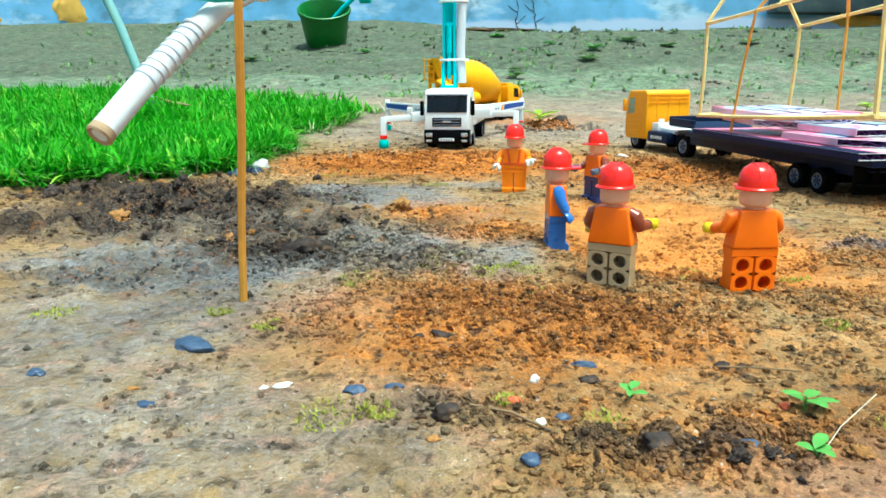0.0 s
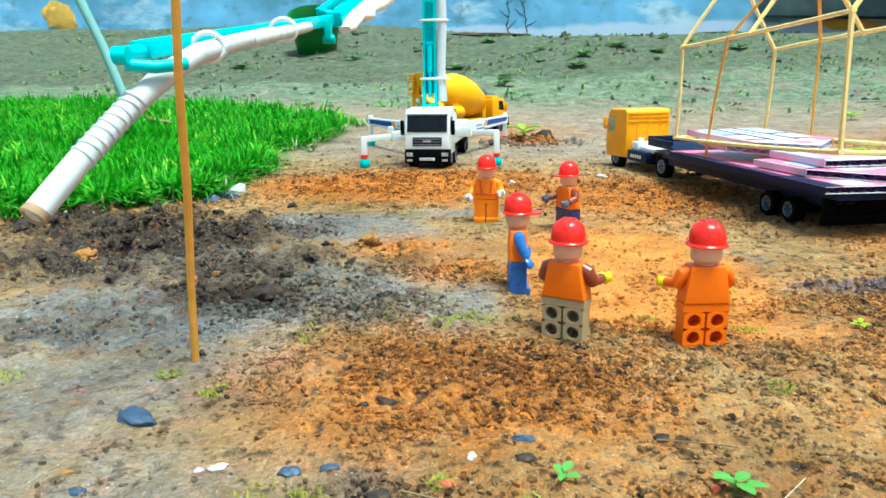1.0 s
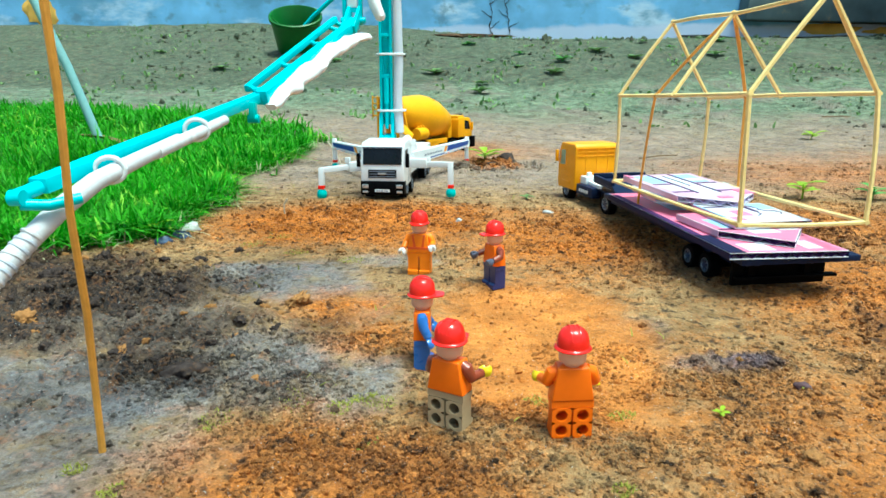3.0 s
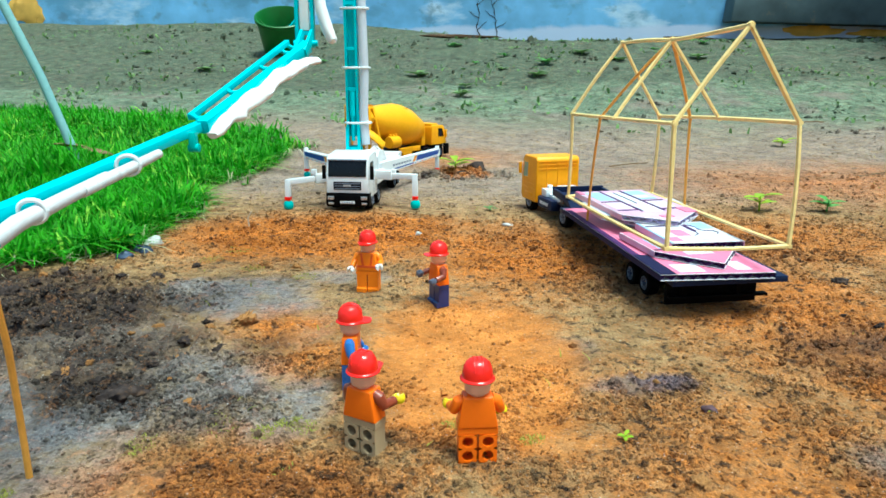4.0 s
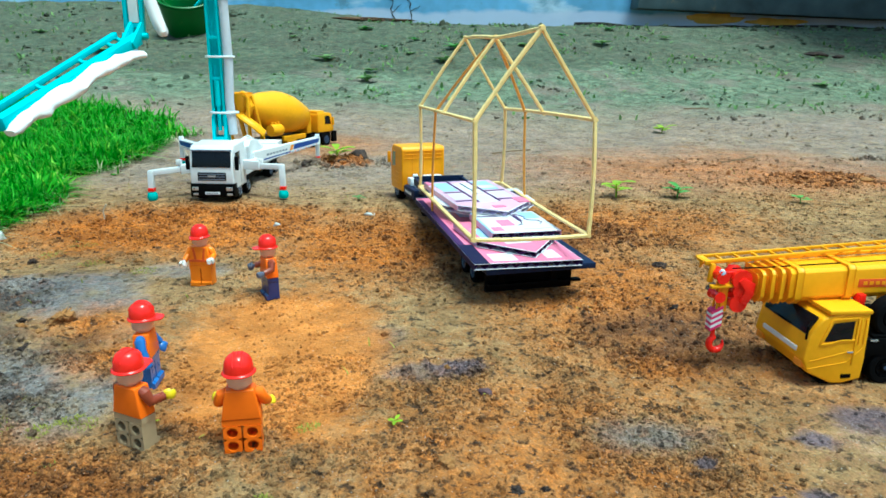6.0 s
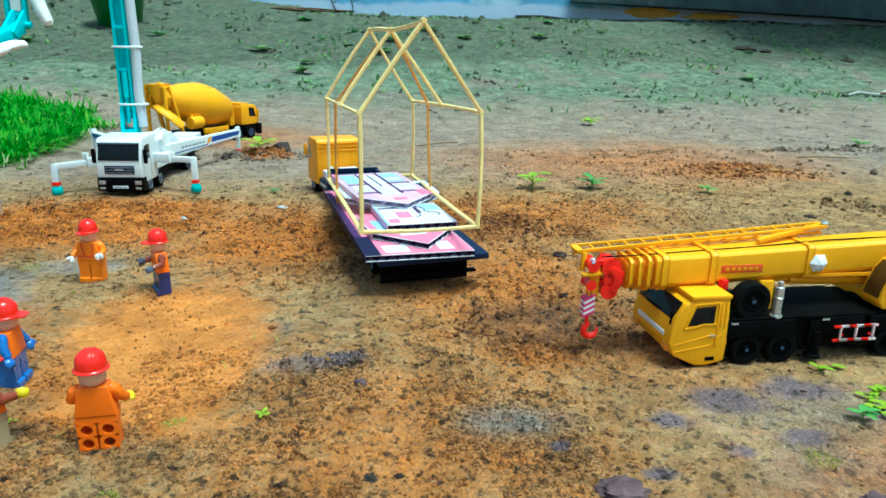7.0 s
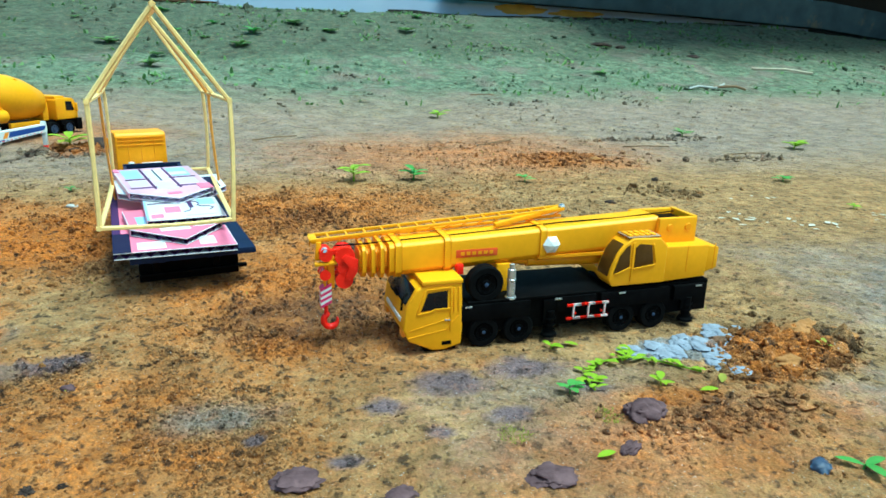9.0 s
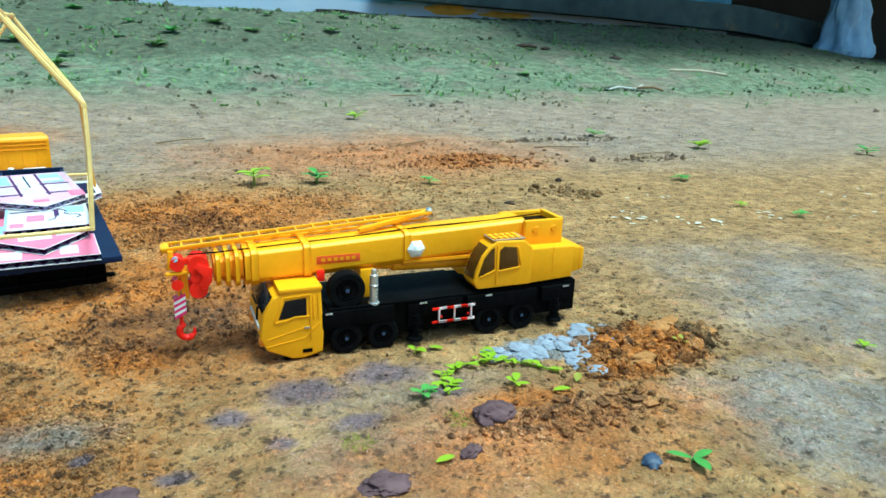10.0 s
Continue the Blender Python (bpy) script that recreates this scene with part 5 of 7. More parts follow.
# ---- concrete pump lorry with its long boom ----
def pump_lorry():
    g = gz(-2, 70)
    t = thing("toy_pump_lorry", "white toy concrete pump lorry with outriggers down and teal boom raised", "toy truck", (-2.7, 68.0, g), -95.0)
    W = 2.2
    fwd, side_way = Vector((math.cos(radians(-95)), math.sin(radians(-95)))), Vector((-math.sin(radians(-95)), math.cos(radians(-95))))

    def local(x, y):
        d = Vector((x + 2.7, y - 68.0))
        return d.dot(fwd), d.dot(side_way)
    bm = bmesh.new()
    prism(bm, [(-4.3, 1.3), (-0.1, 1.3), (0.05, 2.2), (0.0, 3.6), (-0.35, 5.3), (-0.75, 5.75), (-3.9, 5.9), (-4.3, 5.5)], -W, W)
    cab = part("cab", bm, WHITE, t, "white cab", 0.13, 3)
    bm = bmesh.new()
    prism(bm, [(-0.01, 3.6), (0.06, 3.6), (-0.31, 5.2), (-0.39, 5.2)], -W + 0.22, W - 0.22)
    part("windscreen", bm, GLASS, cab, "dark windscreen", 0.02)
    simple("sun_visor", (-0.5, -W + 0.15, 5.22), (-0.22, W - 0.15, 5.36), DECAL_GREY, cab, 0.03)
    simple("grille", (0.0, -1.45, 2.25), (0.10, 1.45, 3.1), BLACK, cab, 0.04)
    for k in range(3):
        simple("grille_slat", (0.08, -1.35, 2.36 + 0.26 * k), (0.14, 1.35, 2.44 + 0.26 * k), DECAL_GREY, cab, 0.01)
    simple("badge", (0.12, -0.4, 2.62), (0.17, 0.4, 2.80), SILVER, cab, 0.02)
    bm = bmesh.new()
    prism(bm, [(-0.9, 0.55), (0.15, 0.55), (0.22, 1.2), (0.1, 1.95), (-0.9, 1.9)], -W - 0.05, W + 0.05)
    bp = part("bumper", bm, BLACK, cab, "black bumper", 0.08)
    simple("number_plate", (0.18, -0.75, 0.85), (0.24, 0.75, 1.12), WHITE, bp, 0.01, "pale plate with illegible bars")
    bm = bmesh.new()
    for k in range(5):
        box(bm, (0.235, -0.6 + 0.25 * k, 0.91), (0.25, -0.44 + 0.25 * k, 1.06))
    part("plate_bar", bm, DECAL_GREY, bp)
    for s in (1, -1):
        simple("headlamp", (0.08, s * 1.75 - 0.32, 1.25), (0.24, s * 1.75 + 0.32, 1.62), SILVER, bp, 0.05)
        simple("fog_lamp", (0.12, s * 1.75 - 0.28, 0.75), (0.22, s * 1.75 + 0.28, 0.98), SILVER, bp, 0.04)
        bm = bmesh.new()
        prism(bm, [(-2.3, 3.6), (-0.75, 3.5), (-1.0, 4.95), (-2.3, 5.0)], s * W - 0.03, s * W + 0.03)
        part("side_window", bm, GLASS, cab, "", 0.01)
        simple("door_seam", (-2.5, s * W - 0.01, 1.6), (-2.44, s * W + 0.02, 5.0), DECAL_GREY, cab, 0.005)
        simple("mirror", (-0.5, s * (W + 0.12), 3.3), (-0.2, s * (W + 0.5), 4.7), BLACK, cab, 0.09)
        wheel(t, -1.9, s * (W - 0.42), 0.95, 0.95, 0.8, s)
        for x in (-4.9, -14.2, -16.6):
            wheel(t, x, s * (W - 0.42), 0.95, 0.95, 0.8, s)
    bm = bmesh.new()
    box(bm, (-19.5, -1.5, 1.1), (-0.6, 1.5, 1.9))
    part("chassis", bm, BLACK, t, "black chassis", 0.05)
    bm = bmesh.new()
    box(bm, (-12.0, -1.9, 1.9), (-4.5, 1.9, 3.1))
    box(bm, (-19.8, -1.9, 1.9), (-12.0, 1.9, 3.4))
    prism(bm, [(-13.5, 3.4), (-9.0, 3.1), (-8.4, 4.6), (-9.2, 5.2), (-12.0, 5.0)], -0.8, 1.4)
    box(bm, (-8.2, -1.2, 3.0), (-4.7, 1.2, 4.6))
    part("pump_body", bm, WHITE, t, "white pump body", 0.09)
    bm = bmesh.new()
    tube(bm, [(-16.5, 0.5, 3.4), (-13, 0.9, 4.3), (-9.8, 0.6, 5.3), (-7.5, 0.3, 4.8)], 0.28, 12)
    for x, z in ((-10.5, 5.2), (-11.5, 4.9), (-14.5, 3.9)):
        lathe(bm, [(0.34, -0.12), (0.42, -0.1), (0.42, 0.1), (0.34, 0.12)], 14, ((x, 0.7, z), (1, 0, 0.3)))
    part("pump_pipe", bm, WHITE, t)
    bm = bmesh.new()
    prism(bm, [(-22.0, 1.6), (-19.5, 1.6), (-19.2, 3.6), (-22.4, 3.6)], -1.6, 1.6)
    part("hopper", bm, WHITE, t, "white rear hopper", 0.08)
    # front outriggers: thick arm, thinner arm, leg, foot
    for s, spot, ez in ((1, (4.15, 69.5), 3.3), (-1, (-9.1, 68.8), 2.8)):
        fx, fy = local(*spot)
        mid = Vector((-4.2, s * 1.2, 3.3)).lerp(Vector((fx, fy, ez)), 0.55)
        bm = bmesh.new()
        beam(bm, (-4.2, s * 1.2, 3.3), (mid.x, mid.y, 3.2 + 0.2 * s), 0.9, 0.95)
        arm = part("front_outrigger", bm, WHITE, t, "white front outrigger arm", 0.07)
        bm = bmesh.new()
        beam(bm, mid.lerp(Vector((-4.2, s * 1.2, 3.3)), 0.1), (fx - 0.1, fy, ez + 0.1), 0.6, 0.55)
        part("outrigger_beam", bm, WHITE, arm, "", 0.05)
        bm = bmesh.new()
        beam(bm, (fx - 0.1, fy - 0.05 * s, ez + 0.35), (fx, fy, 0.95), 0.55, 0.55)
        part("outrigger_leg", bm, WHITE, arm, "", 0.05)
        simple("leg_band", (fx - 0.31, fy - 0.30, 1.0), (fx + 0.31, fy + 0.30, 1.38), RED, arm, 0.03, "red warning band")
        bm = bmesh.new()
        lathe(bm, [(0, 0.1), (0.42, 0.1), (0.52, 0.3), (0.52, 0.6), (0.42, 0.85), (0.2, 0.95), (0, 0.95)], 18, ((fx, fy, 0), (0, 0, 1)))
        part("outrigger_foot", bm, TEALFOOT, arm, "teal foot")
        simple("arm_bracket", (mid.x - 0.25, mid.y - 0.25, 3.5), (mid.x + 0.25, mid.y + 0.25, 4.05), WHITE, arm, 0.06)
    # rear outriggers: long deep boxes with blue, orange and grey decals
    for s, spot in ((1, (5.6, 89.5)), (-1, (-11.2, 87.0))):
        a, b = Vector((-9.5, s * 1.3, 3.0)), Vector((*local(*spot), 3.35))
        d = (b - a).normalized()
        side = Vector((-d.y, d.x, 0)).normalized() * 0.38
        bm = bmesh.new()
        quad = [a + Vector((0, 0, -0.55)), b + Vector((0, 0, -0.15)), b + Vector((0, 0, 0.65)), a + Vector((0, 0, 0.75))]
        va = [bm.verts.new(p + side) for p in quad]
        vb = [bm.verts.new(p - side) for p in quad]
        bm.faces.new(va), bm.faces.new(vb[::-1])
        for i in range(4):
            bm.faces.new((va[i], va[(i + 1) % 4], vb[(i + 1) % 4], vb[i]))
        arm = part("rear_outrigger", bm, WHITE, t, "long white outrigger with blue and orange decals", 0.05)

        def decal(name, f0, f1, lo, hi, mat, slant=0.0, gap=0.012):
            for sg in (1, -1):
                bm = bmesh.new()
                pts = []
                for f, top in ((f0, 0), (f1, 0), (f1 + slant, 1), (f0 + slant, 1)):
                    c = a.lerp(b, f)
                    zlo, zhi = -0.55 + 0.4 * f, 0.75 - 0.1 * f
                    pts.append(c + sg * side * (1 + gap) + Vector((0, 0, zlo + (zhi - zlo) * (hi if top else lo))))
                vs = [bm.verts.new(p) for p in pts] + [bm.verts.new(p - sg * side * 0.05) for p in pts]
                for f in ((0, 1, 2, 3), (7, 6, 5, 4), (0, 4, 5, 1), (1, 5, 6, 2), (2, 6, 7, 3), (3, 7, 4, 0)):
                    bm.faces.new([vs[i] for i in f])
                part(name, bm, mat, arm)
        decal("blue_decal", 0.56, 0.97, 0.28, 0.9, DECAL_BLUE, 0.02)
        decal("orange_decal", 0.50, 0.545, 0.28, 0.9, DECAL_ORANGE, 0.03)
        decal("blue_stripe", 0.08, 0.52, 0.08, 0.2, DECAL_BLUE)
        for k in range(7):
            decal("lettering_bar", 0.17 + 0.045 * k, 0.20 + 0.045 * k, 0.42, 0.62, DECAL_GREY)
        for k in range(12):
            decal("edge_tick", 0.45 + 0.043 * k, 0.47 + 0.043 * k, 0.0, 0.1, RED if k % 2 else DECAL_BLUE)
        drop = gz(6 if s > 0 else -10, 85) - g
        bm = bmesh.new()
        beam(bm, b + Vector((0.1, 0, 1.05)), Vector((b.x + 0.1, b.y, drop + 0.9)), 0.5, 0.5)
        part("outrigger_leg", bm, WHITE, arm, "", 0.05)
        bm = bmesh.new()
        lathe(bm, [(0, 0.05), (0.36, 0.05), (0.45, 0.3), (0.4, 0.7), (0, 0.85)], 16, ((b.x + 0.1, b.y, drop), (0, 0, 1)))
        part("outrigger_foot", bm, TEALFOOT, arm, "teal foot")
        simple("leg_band", (b.x - 0.18, b.y - 0.28, drop + 0.9), (b.x + 0.38, b.y + 0.28, drop + 1.2), RED, arm, 0.03)
    return t


PUMP = pump_lorry()


def pump_boom(host):
    """The boom in world centimetres, carried as parts of the pump lorry."""
    inv = host.matrix_world.inverted()

    def put(name, bm, mat, parent, label="", bev=0.0, sharp=38):
        bmesh.ops.transform(bm, matrix=Matrix.Diagonal((100, 100, 100, 1)) @ inv @ Matrix.Diagonal((0.01, 0.01, 0.01, 1)), verts=bm.verts)
        return part(name, bm, mat, parent, label, bev, 2, sharp)
    mx, my = -2.7, 73.2
    bm = bmesh.new()
    lathe(bm, [(1.2, 4.6), (1.25, 5.0), (1.0, 5.3), (0.9, 6.4)], 20, ((mx, my, 0), (0, 0, 1)))
    for s in (-1, 1):
        prism(bm, [(my - 1.1, 5.0), (my + 1.1, 5.0), (my + 0.5, 8.6), (my - 0.5, 8.6)], mx + s * 0.62 - 0.16, mx + s * 0.62 + 0.16, "x")
    base = put("boom_turret", bm, TEAL, host, "teal boom turret", 0.05)
    bm = bmesh.new()
    for s in (-1, 1):
        beam(bm, (mx + s * 0.55, my, 7.0), (mx + s * 0.5 + 0.1, my, 33.0), 0.26, 1.1)
    beam(bm, (mx, my + 0.35, 7.4), (mx + 0.1, my + 0.35, 33.0), 1.0, 0.3)
    for z in (12.4, 16.5, 21.0, 26.0, 31.0):
        beam(bm, (mx - 0.55, my - 0.3, z), (mx + 0.6, my - 0.3, z), 0.35, 0.35)
    mast = put("mast", bm, TEAL, host, "teal upright boom section", 0.04)
    bm = bmesh.new()
    tube(bm, [(mx, my - 0.35, 7.0), (mx, my - 0.35, 9.6)], 0.2, 12)
    tube(bm, [(mx, my - 0.35, 9.6), (mx + 0.02, my - 0.35, 12.2)], 0.32, 12)
    put("mast_cylinder", bm, TEAL, mast)
    bm = bmesh.new()
    tube(bm, [(mx + 1.3, my - 0.2, 6.6), (mx + 1.15, my - 0.2, 10), (mx + 1.35, my - 0.2, 14), (mx + 1.25, my - 0.2, 20), (mx + 1.3, my - 0.2, 33)], 0.48, 14)
    put("delivery_pipe", bm, HOSE, mast, "pale pipe strapped to the mast")
    for z in (8.9, 14.6, 20.5, 26):
        bm = bmesh.new()
        ring = [(mx + 0.5 + 1.45 * math.cos(radians(a)), my - 0.1 + 0.78 * math.sin(radians(a)), z) for a in range(0, 361, 20)]
        tube(bm, ring, 0.12, 6, caps=False)
        put("cable_tie", bm, TIE, mast)
    # over the top and down to the knee, above the view
    bm = bmesh.new()
    beam(bm, (mx, my, 32.5), (-1.6, 49.4, 33.0), 1.2, 1.0)
    put("top_boom", bm, TEAL, mast, "", 0.06)
    bm = bmesh.new()
    for s in (-1, 1):
        beam(bm, (-1.75 + s * 0.55, 49.3, 33.2), (-1.95 + s * 0.55, 48.9, 16.0), 0.24, 0.5)
    for z in (17.0, 19.2, 22, 25, 28, 31):
        beam(bm, (-2.5, 48.95, z), (-1.35, 48.95, z), 0.3, 0.3)
    drop = put("drop_boom", bm, TEAL, mast, "teal hanging boom section", 0.03)
    bm = bmesh.new()
    box(bm, (-2.25, 48.75, 17.2), (-1.6, 49.05, 23))
    put("boom_filler", bm, PAPER, drop, "white foam strip", 0.06)
    # white foam roll beside the knee
    bm = bmesh.new()
    tube(bm, [(-1.3, 49.0, 23), (-0.95, 48.9, 20.3), (-0.75, 48.85, 18.7), (-0.35, 48.8, 17.3), (0.0, 48.75, 16.5), (0.05, 48.75, 16.3)], [0.42, 0.45, 0.5, 0.52, 0.45, 0.25], 12, 0, 0.8)
    put("foam_roll", bm, PAPER, drop, "white foam roll")
    # ladder section from knee to bend
    k0, k1 = Vector((-1.9, 48.6, 16.1)), Vector((-4.55, 34.8, 11.65))
    d = (k1 - k0).normalized()
    sd = Vector((0, 0, 1)).cross(d).normalized()
    bm = bmesh.new()
    beam(bm, k0 - sd * 0.15 + Vector((0.3, 0, 0)), k1 - sd * 0.1 + Vector((0.25, 0, 0)), 0.62, 0.75)
    rail = put("boom_rail", bm, TEAL, host, "teal ladder-like boom section", 0.07)
    bm = bmesh.new()
    beam(bm, k0 + Vector((-1.05, -0.8, 0.25)), k1 + Vector((-0.85, 0.9, 0.45)), 0.34, 0.36)
    put("boom_rail", bm, TEAL, rail, "", 0.05)
    for f in (0.05, 0.13, 0.36, 0.66, 0.93):
        c = k0.lerp(k1, f)
        bm = bmesh.new()
        tube(bm, [c + Vector((-1.0, 0.05, 0.28)), c + Vector((-0.6, -0.25, 0.1)), c + Vector((0.2, 0.0, 0.05))], 0.15, 8)
        put("boom_rung", bm, TEAL, rail)
    bm = bmesh.new()
    for s in (-0.35, 0.35):
        beam(bm, (-1.75 + s, 48.9, 17.0), (-2.0 + s, 47.4, 15.6), 0.2, 0.7)
    tube(bm, [(-2.7, 48.6, 16.3), (-1.0, 48.6, 16.3)], 0.22, 12)
    put("knee_joint", bm, TEAL, rail, "teal knee joint", 0.03)
    # solid section from bend to tip
    tip = Vector((-6.85, 18.4, 9.5))
    bm = bmesh.new()
    beam(bm, k1 + Vector((-0.1, 1.0, 0.1)), tip.lerp(k1, 0.06) + Vector((0, 0, 0.05)), 0.62, 0.5)
    arm = put("boom_beam", bm, TEAL, host, "solid teal boom section", 0.08)
    bm = bmesh.new()
    tube(bm, [tip.lerp(k1, 0.12), tip], 0.22, 12)
    tube(bm, [tip + Vector((-0.08, 0.0, 0)), tip + Vector((0.30, 0, 0))], 0.24, 14)
    tube(bm, [tip + Vector((0.1, 0.1, -0.22)), tip + Vector((0.75, 0.45, -0.30)), tip + Vector((1.35, 1.1, -0.20))], 0.17, 10)
    put("boom_tip", bm, TEAL, arm, "teal forked boom tip", 0.0)
    bm = bmesh.new()
    box(bm, (-4.68, 33.4, 10.7), (-4.4, 34.0, 11.5))
    tube(bm, [(-4.8, 33.7, 10.7), (-4.25, 33.7, 10.7)], 0.22, 12)
    put("bend_bracket", bm, TEALFOOT, arm, "dark teal bracket", 0.04)
    # white wrapped foam over the ladder section
    bm = bmesh.new()
    spine = [Vector(q) for q in ((-4.0, 34.9, 11.25), (-3.8, 36.2, 11.75), (-3.35, 38.5, 12.6), (-2.85, 40.8, 13.35), (-2.3, 42.8, 14.1), (-1.6, 44.4, 14.75), (-0.9, 45.5, 15.1), (-0.35, 45.9, 15.15))]
    wide = [0.35, 0.62, 0.74, 0.64, 0.72, 0.56, 0.44, 0.36]
    rows, girth = [], []
    for (a, b), (ra, rb) in zip(zip(spine, spine[1:]), zip(wide, wide[1:])):
        for f in (0, 0.25, 0.5, 0.75):
            c = a.lerp(b, f)
            rows.append(c + 0.16 * Vector((noise.noise(c * 0.9), 0, noise.noise(c * 0.9 + Vector((5, 0, 0))))))
            girth.append((ra + (rb - ra) * f) * (1 + 0.30 * noise.noise(c * 1.7)))
    tube(bm, rows, girth, 18, 0, 0.62)
    for v in bm.verts:
        v.co += 0.10 * Vector((noise.noise(v.co * 2.6), noise.noise(v.co * 2.6 + Vector((9, 0, 0))), noise.noise(v.co * 2.6 + Vector((0, 9, 0)))))
    fw = put("foam_wrap", bm, PAPER, rail, "crumpled white foam wrap")
    for c in ((-0.85, 45.5, 15.25), (-2.1, 43.5, 14.3)):
        bm = bmesh.new()
        lathe(bm, [(0, 0), (0.14, 0.0), (0.12, 0.12), (0, 0.16)], 8, (c, (0.5, -0.6, 0.6)))
        put("tape_knot", bm, DECAL_GREY, fw)
    # bare rod and soiled white tube under the solid section
    bm = bmesh.new()
    tube(bm, [(-4.4, 29.3, 10.95), (-4.7, 27.0, 10.6), (-5.15, 24.0, 10.15)], [0.2, 0.24, 0.26], 10)
    put("pale_rod", bm, material("soiled_rod", (0.62, 0.62, 0.62), 0.6, var=0.2, dirt=0.25, dirt_col=(0.30, 0.26, 0.25)), arm, "soiled brownish rod")
    bm = bmesh.new()
    path = [(-4.95, 25.6, 10.45), (-5.4, 22.6, 9.95), (-5.75, 20.9, 9.6), (-6.2, 19.6, 9.0), (-6.8, 18.2, 8.0), (-7.4, 16.9, 6.9), (-7.95, 15.65, 5.75)]
    tube(bm, path, [0.24, 0.28, 0.31, 0.32, 0.32, 0.315, 0.315], 16)
    pt = put("end_tube", bm, PIPE, arm, "soiled white tube hanging from the tip")
    tape = material("blue_grey_tape", (0.50, 0.53, 0.60), 0.45, var=0.12, bump=0.2)
    for f in range(9):
        c = Vector(path[4]).lerp(Vector(path[5]), -0.30 + 0.15 * f)
        bm = bmesh.new()
        lathe(bm, [(0.31, -0.075), (0.345, -0.05), (0.352, 0.02), (0.318, 0.06)], 16, (c, Vector(path[5]) - Vector(path[4]) + Vector((0.25 * (f % 2), 0.2, 0.1 * (f % 3)))))
        put("tape_turn", bm, tape if f % 3 else PIPE, pt)
    bm = bmesh.new()
    e = Vector(path[6])
    dd = (Vector(path[6]) - Vector(path[5])).normalized()
    lathe(bm, [(0.32, -0.2), (0.33, 0.0), (0.29, 0.05), (0.2, 0.0), (0.18, -0.2), (0, -0.25)], 16, (e, dd))
    put("tube_mouth", bm, KRAFT, pt, "brown stained tube mouth")
    for y, z, x in ((21.7, 10.1, -5.85), (27.3, 10.95, -5.05)):
        bm = bmesh.new()
        ring = [(x + 0.16 + 0.46 * math.cos(radians(a)), y + 0.12 * math.cos(radians(a)), z - 0.26 + 0.42 * math.sin(radians(a))) for a in range(0, 361, 20)]
        tube(bm, ring, 0.09, 8, caps=False)
        put("cable_tie", bm, TIE, arm, "white band")


pump_boom(PUMP)


def support_stick():
    bm = bmesh.new()
    z = gz(-6.6, 20.6)
    pts = [(-6.66, 20.6, z - 0.3), (-6.40, 20.3, 2.6), (-5.95, 19.7, 5.5), (-5.37, 18.6, 9.0), (-4.85, 18.0, 12.5), (-4.5, 17.2, 20)]
    tube(bm, pts, [0.125, 0.12, 0.125, 0.115, 0.12, 0.11], 8)
    ob = part("bamboo_stick", bm, BAMBOO_DARK)
    tagged(ob, "thin orange-brown bamboo stick standing upright in the soil", "stick")


support_stick()


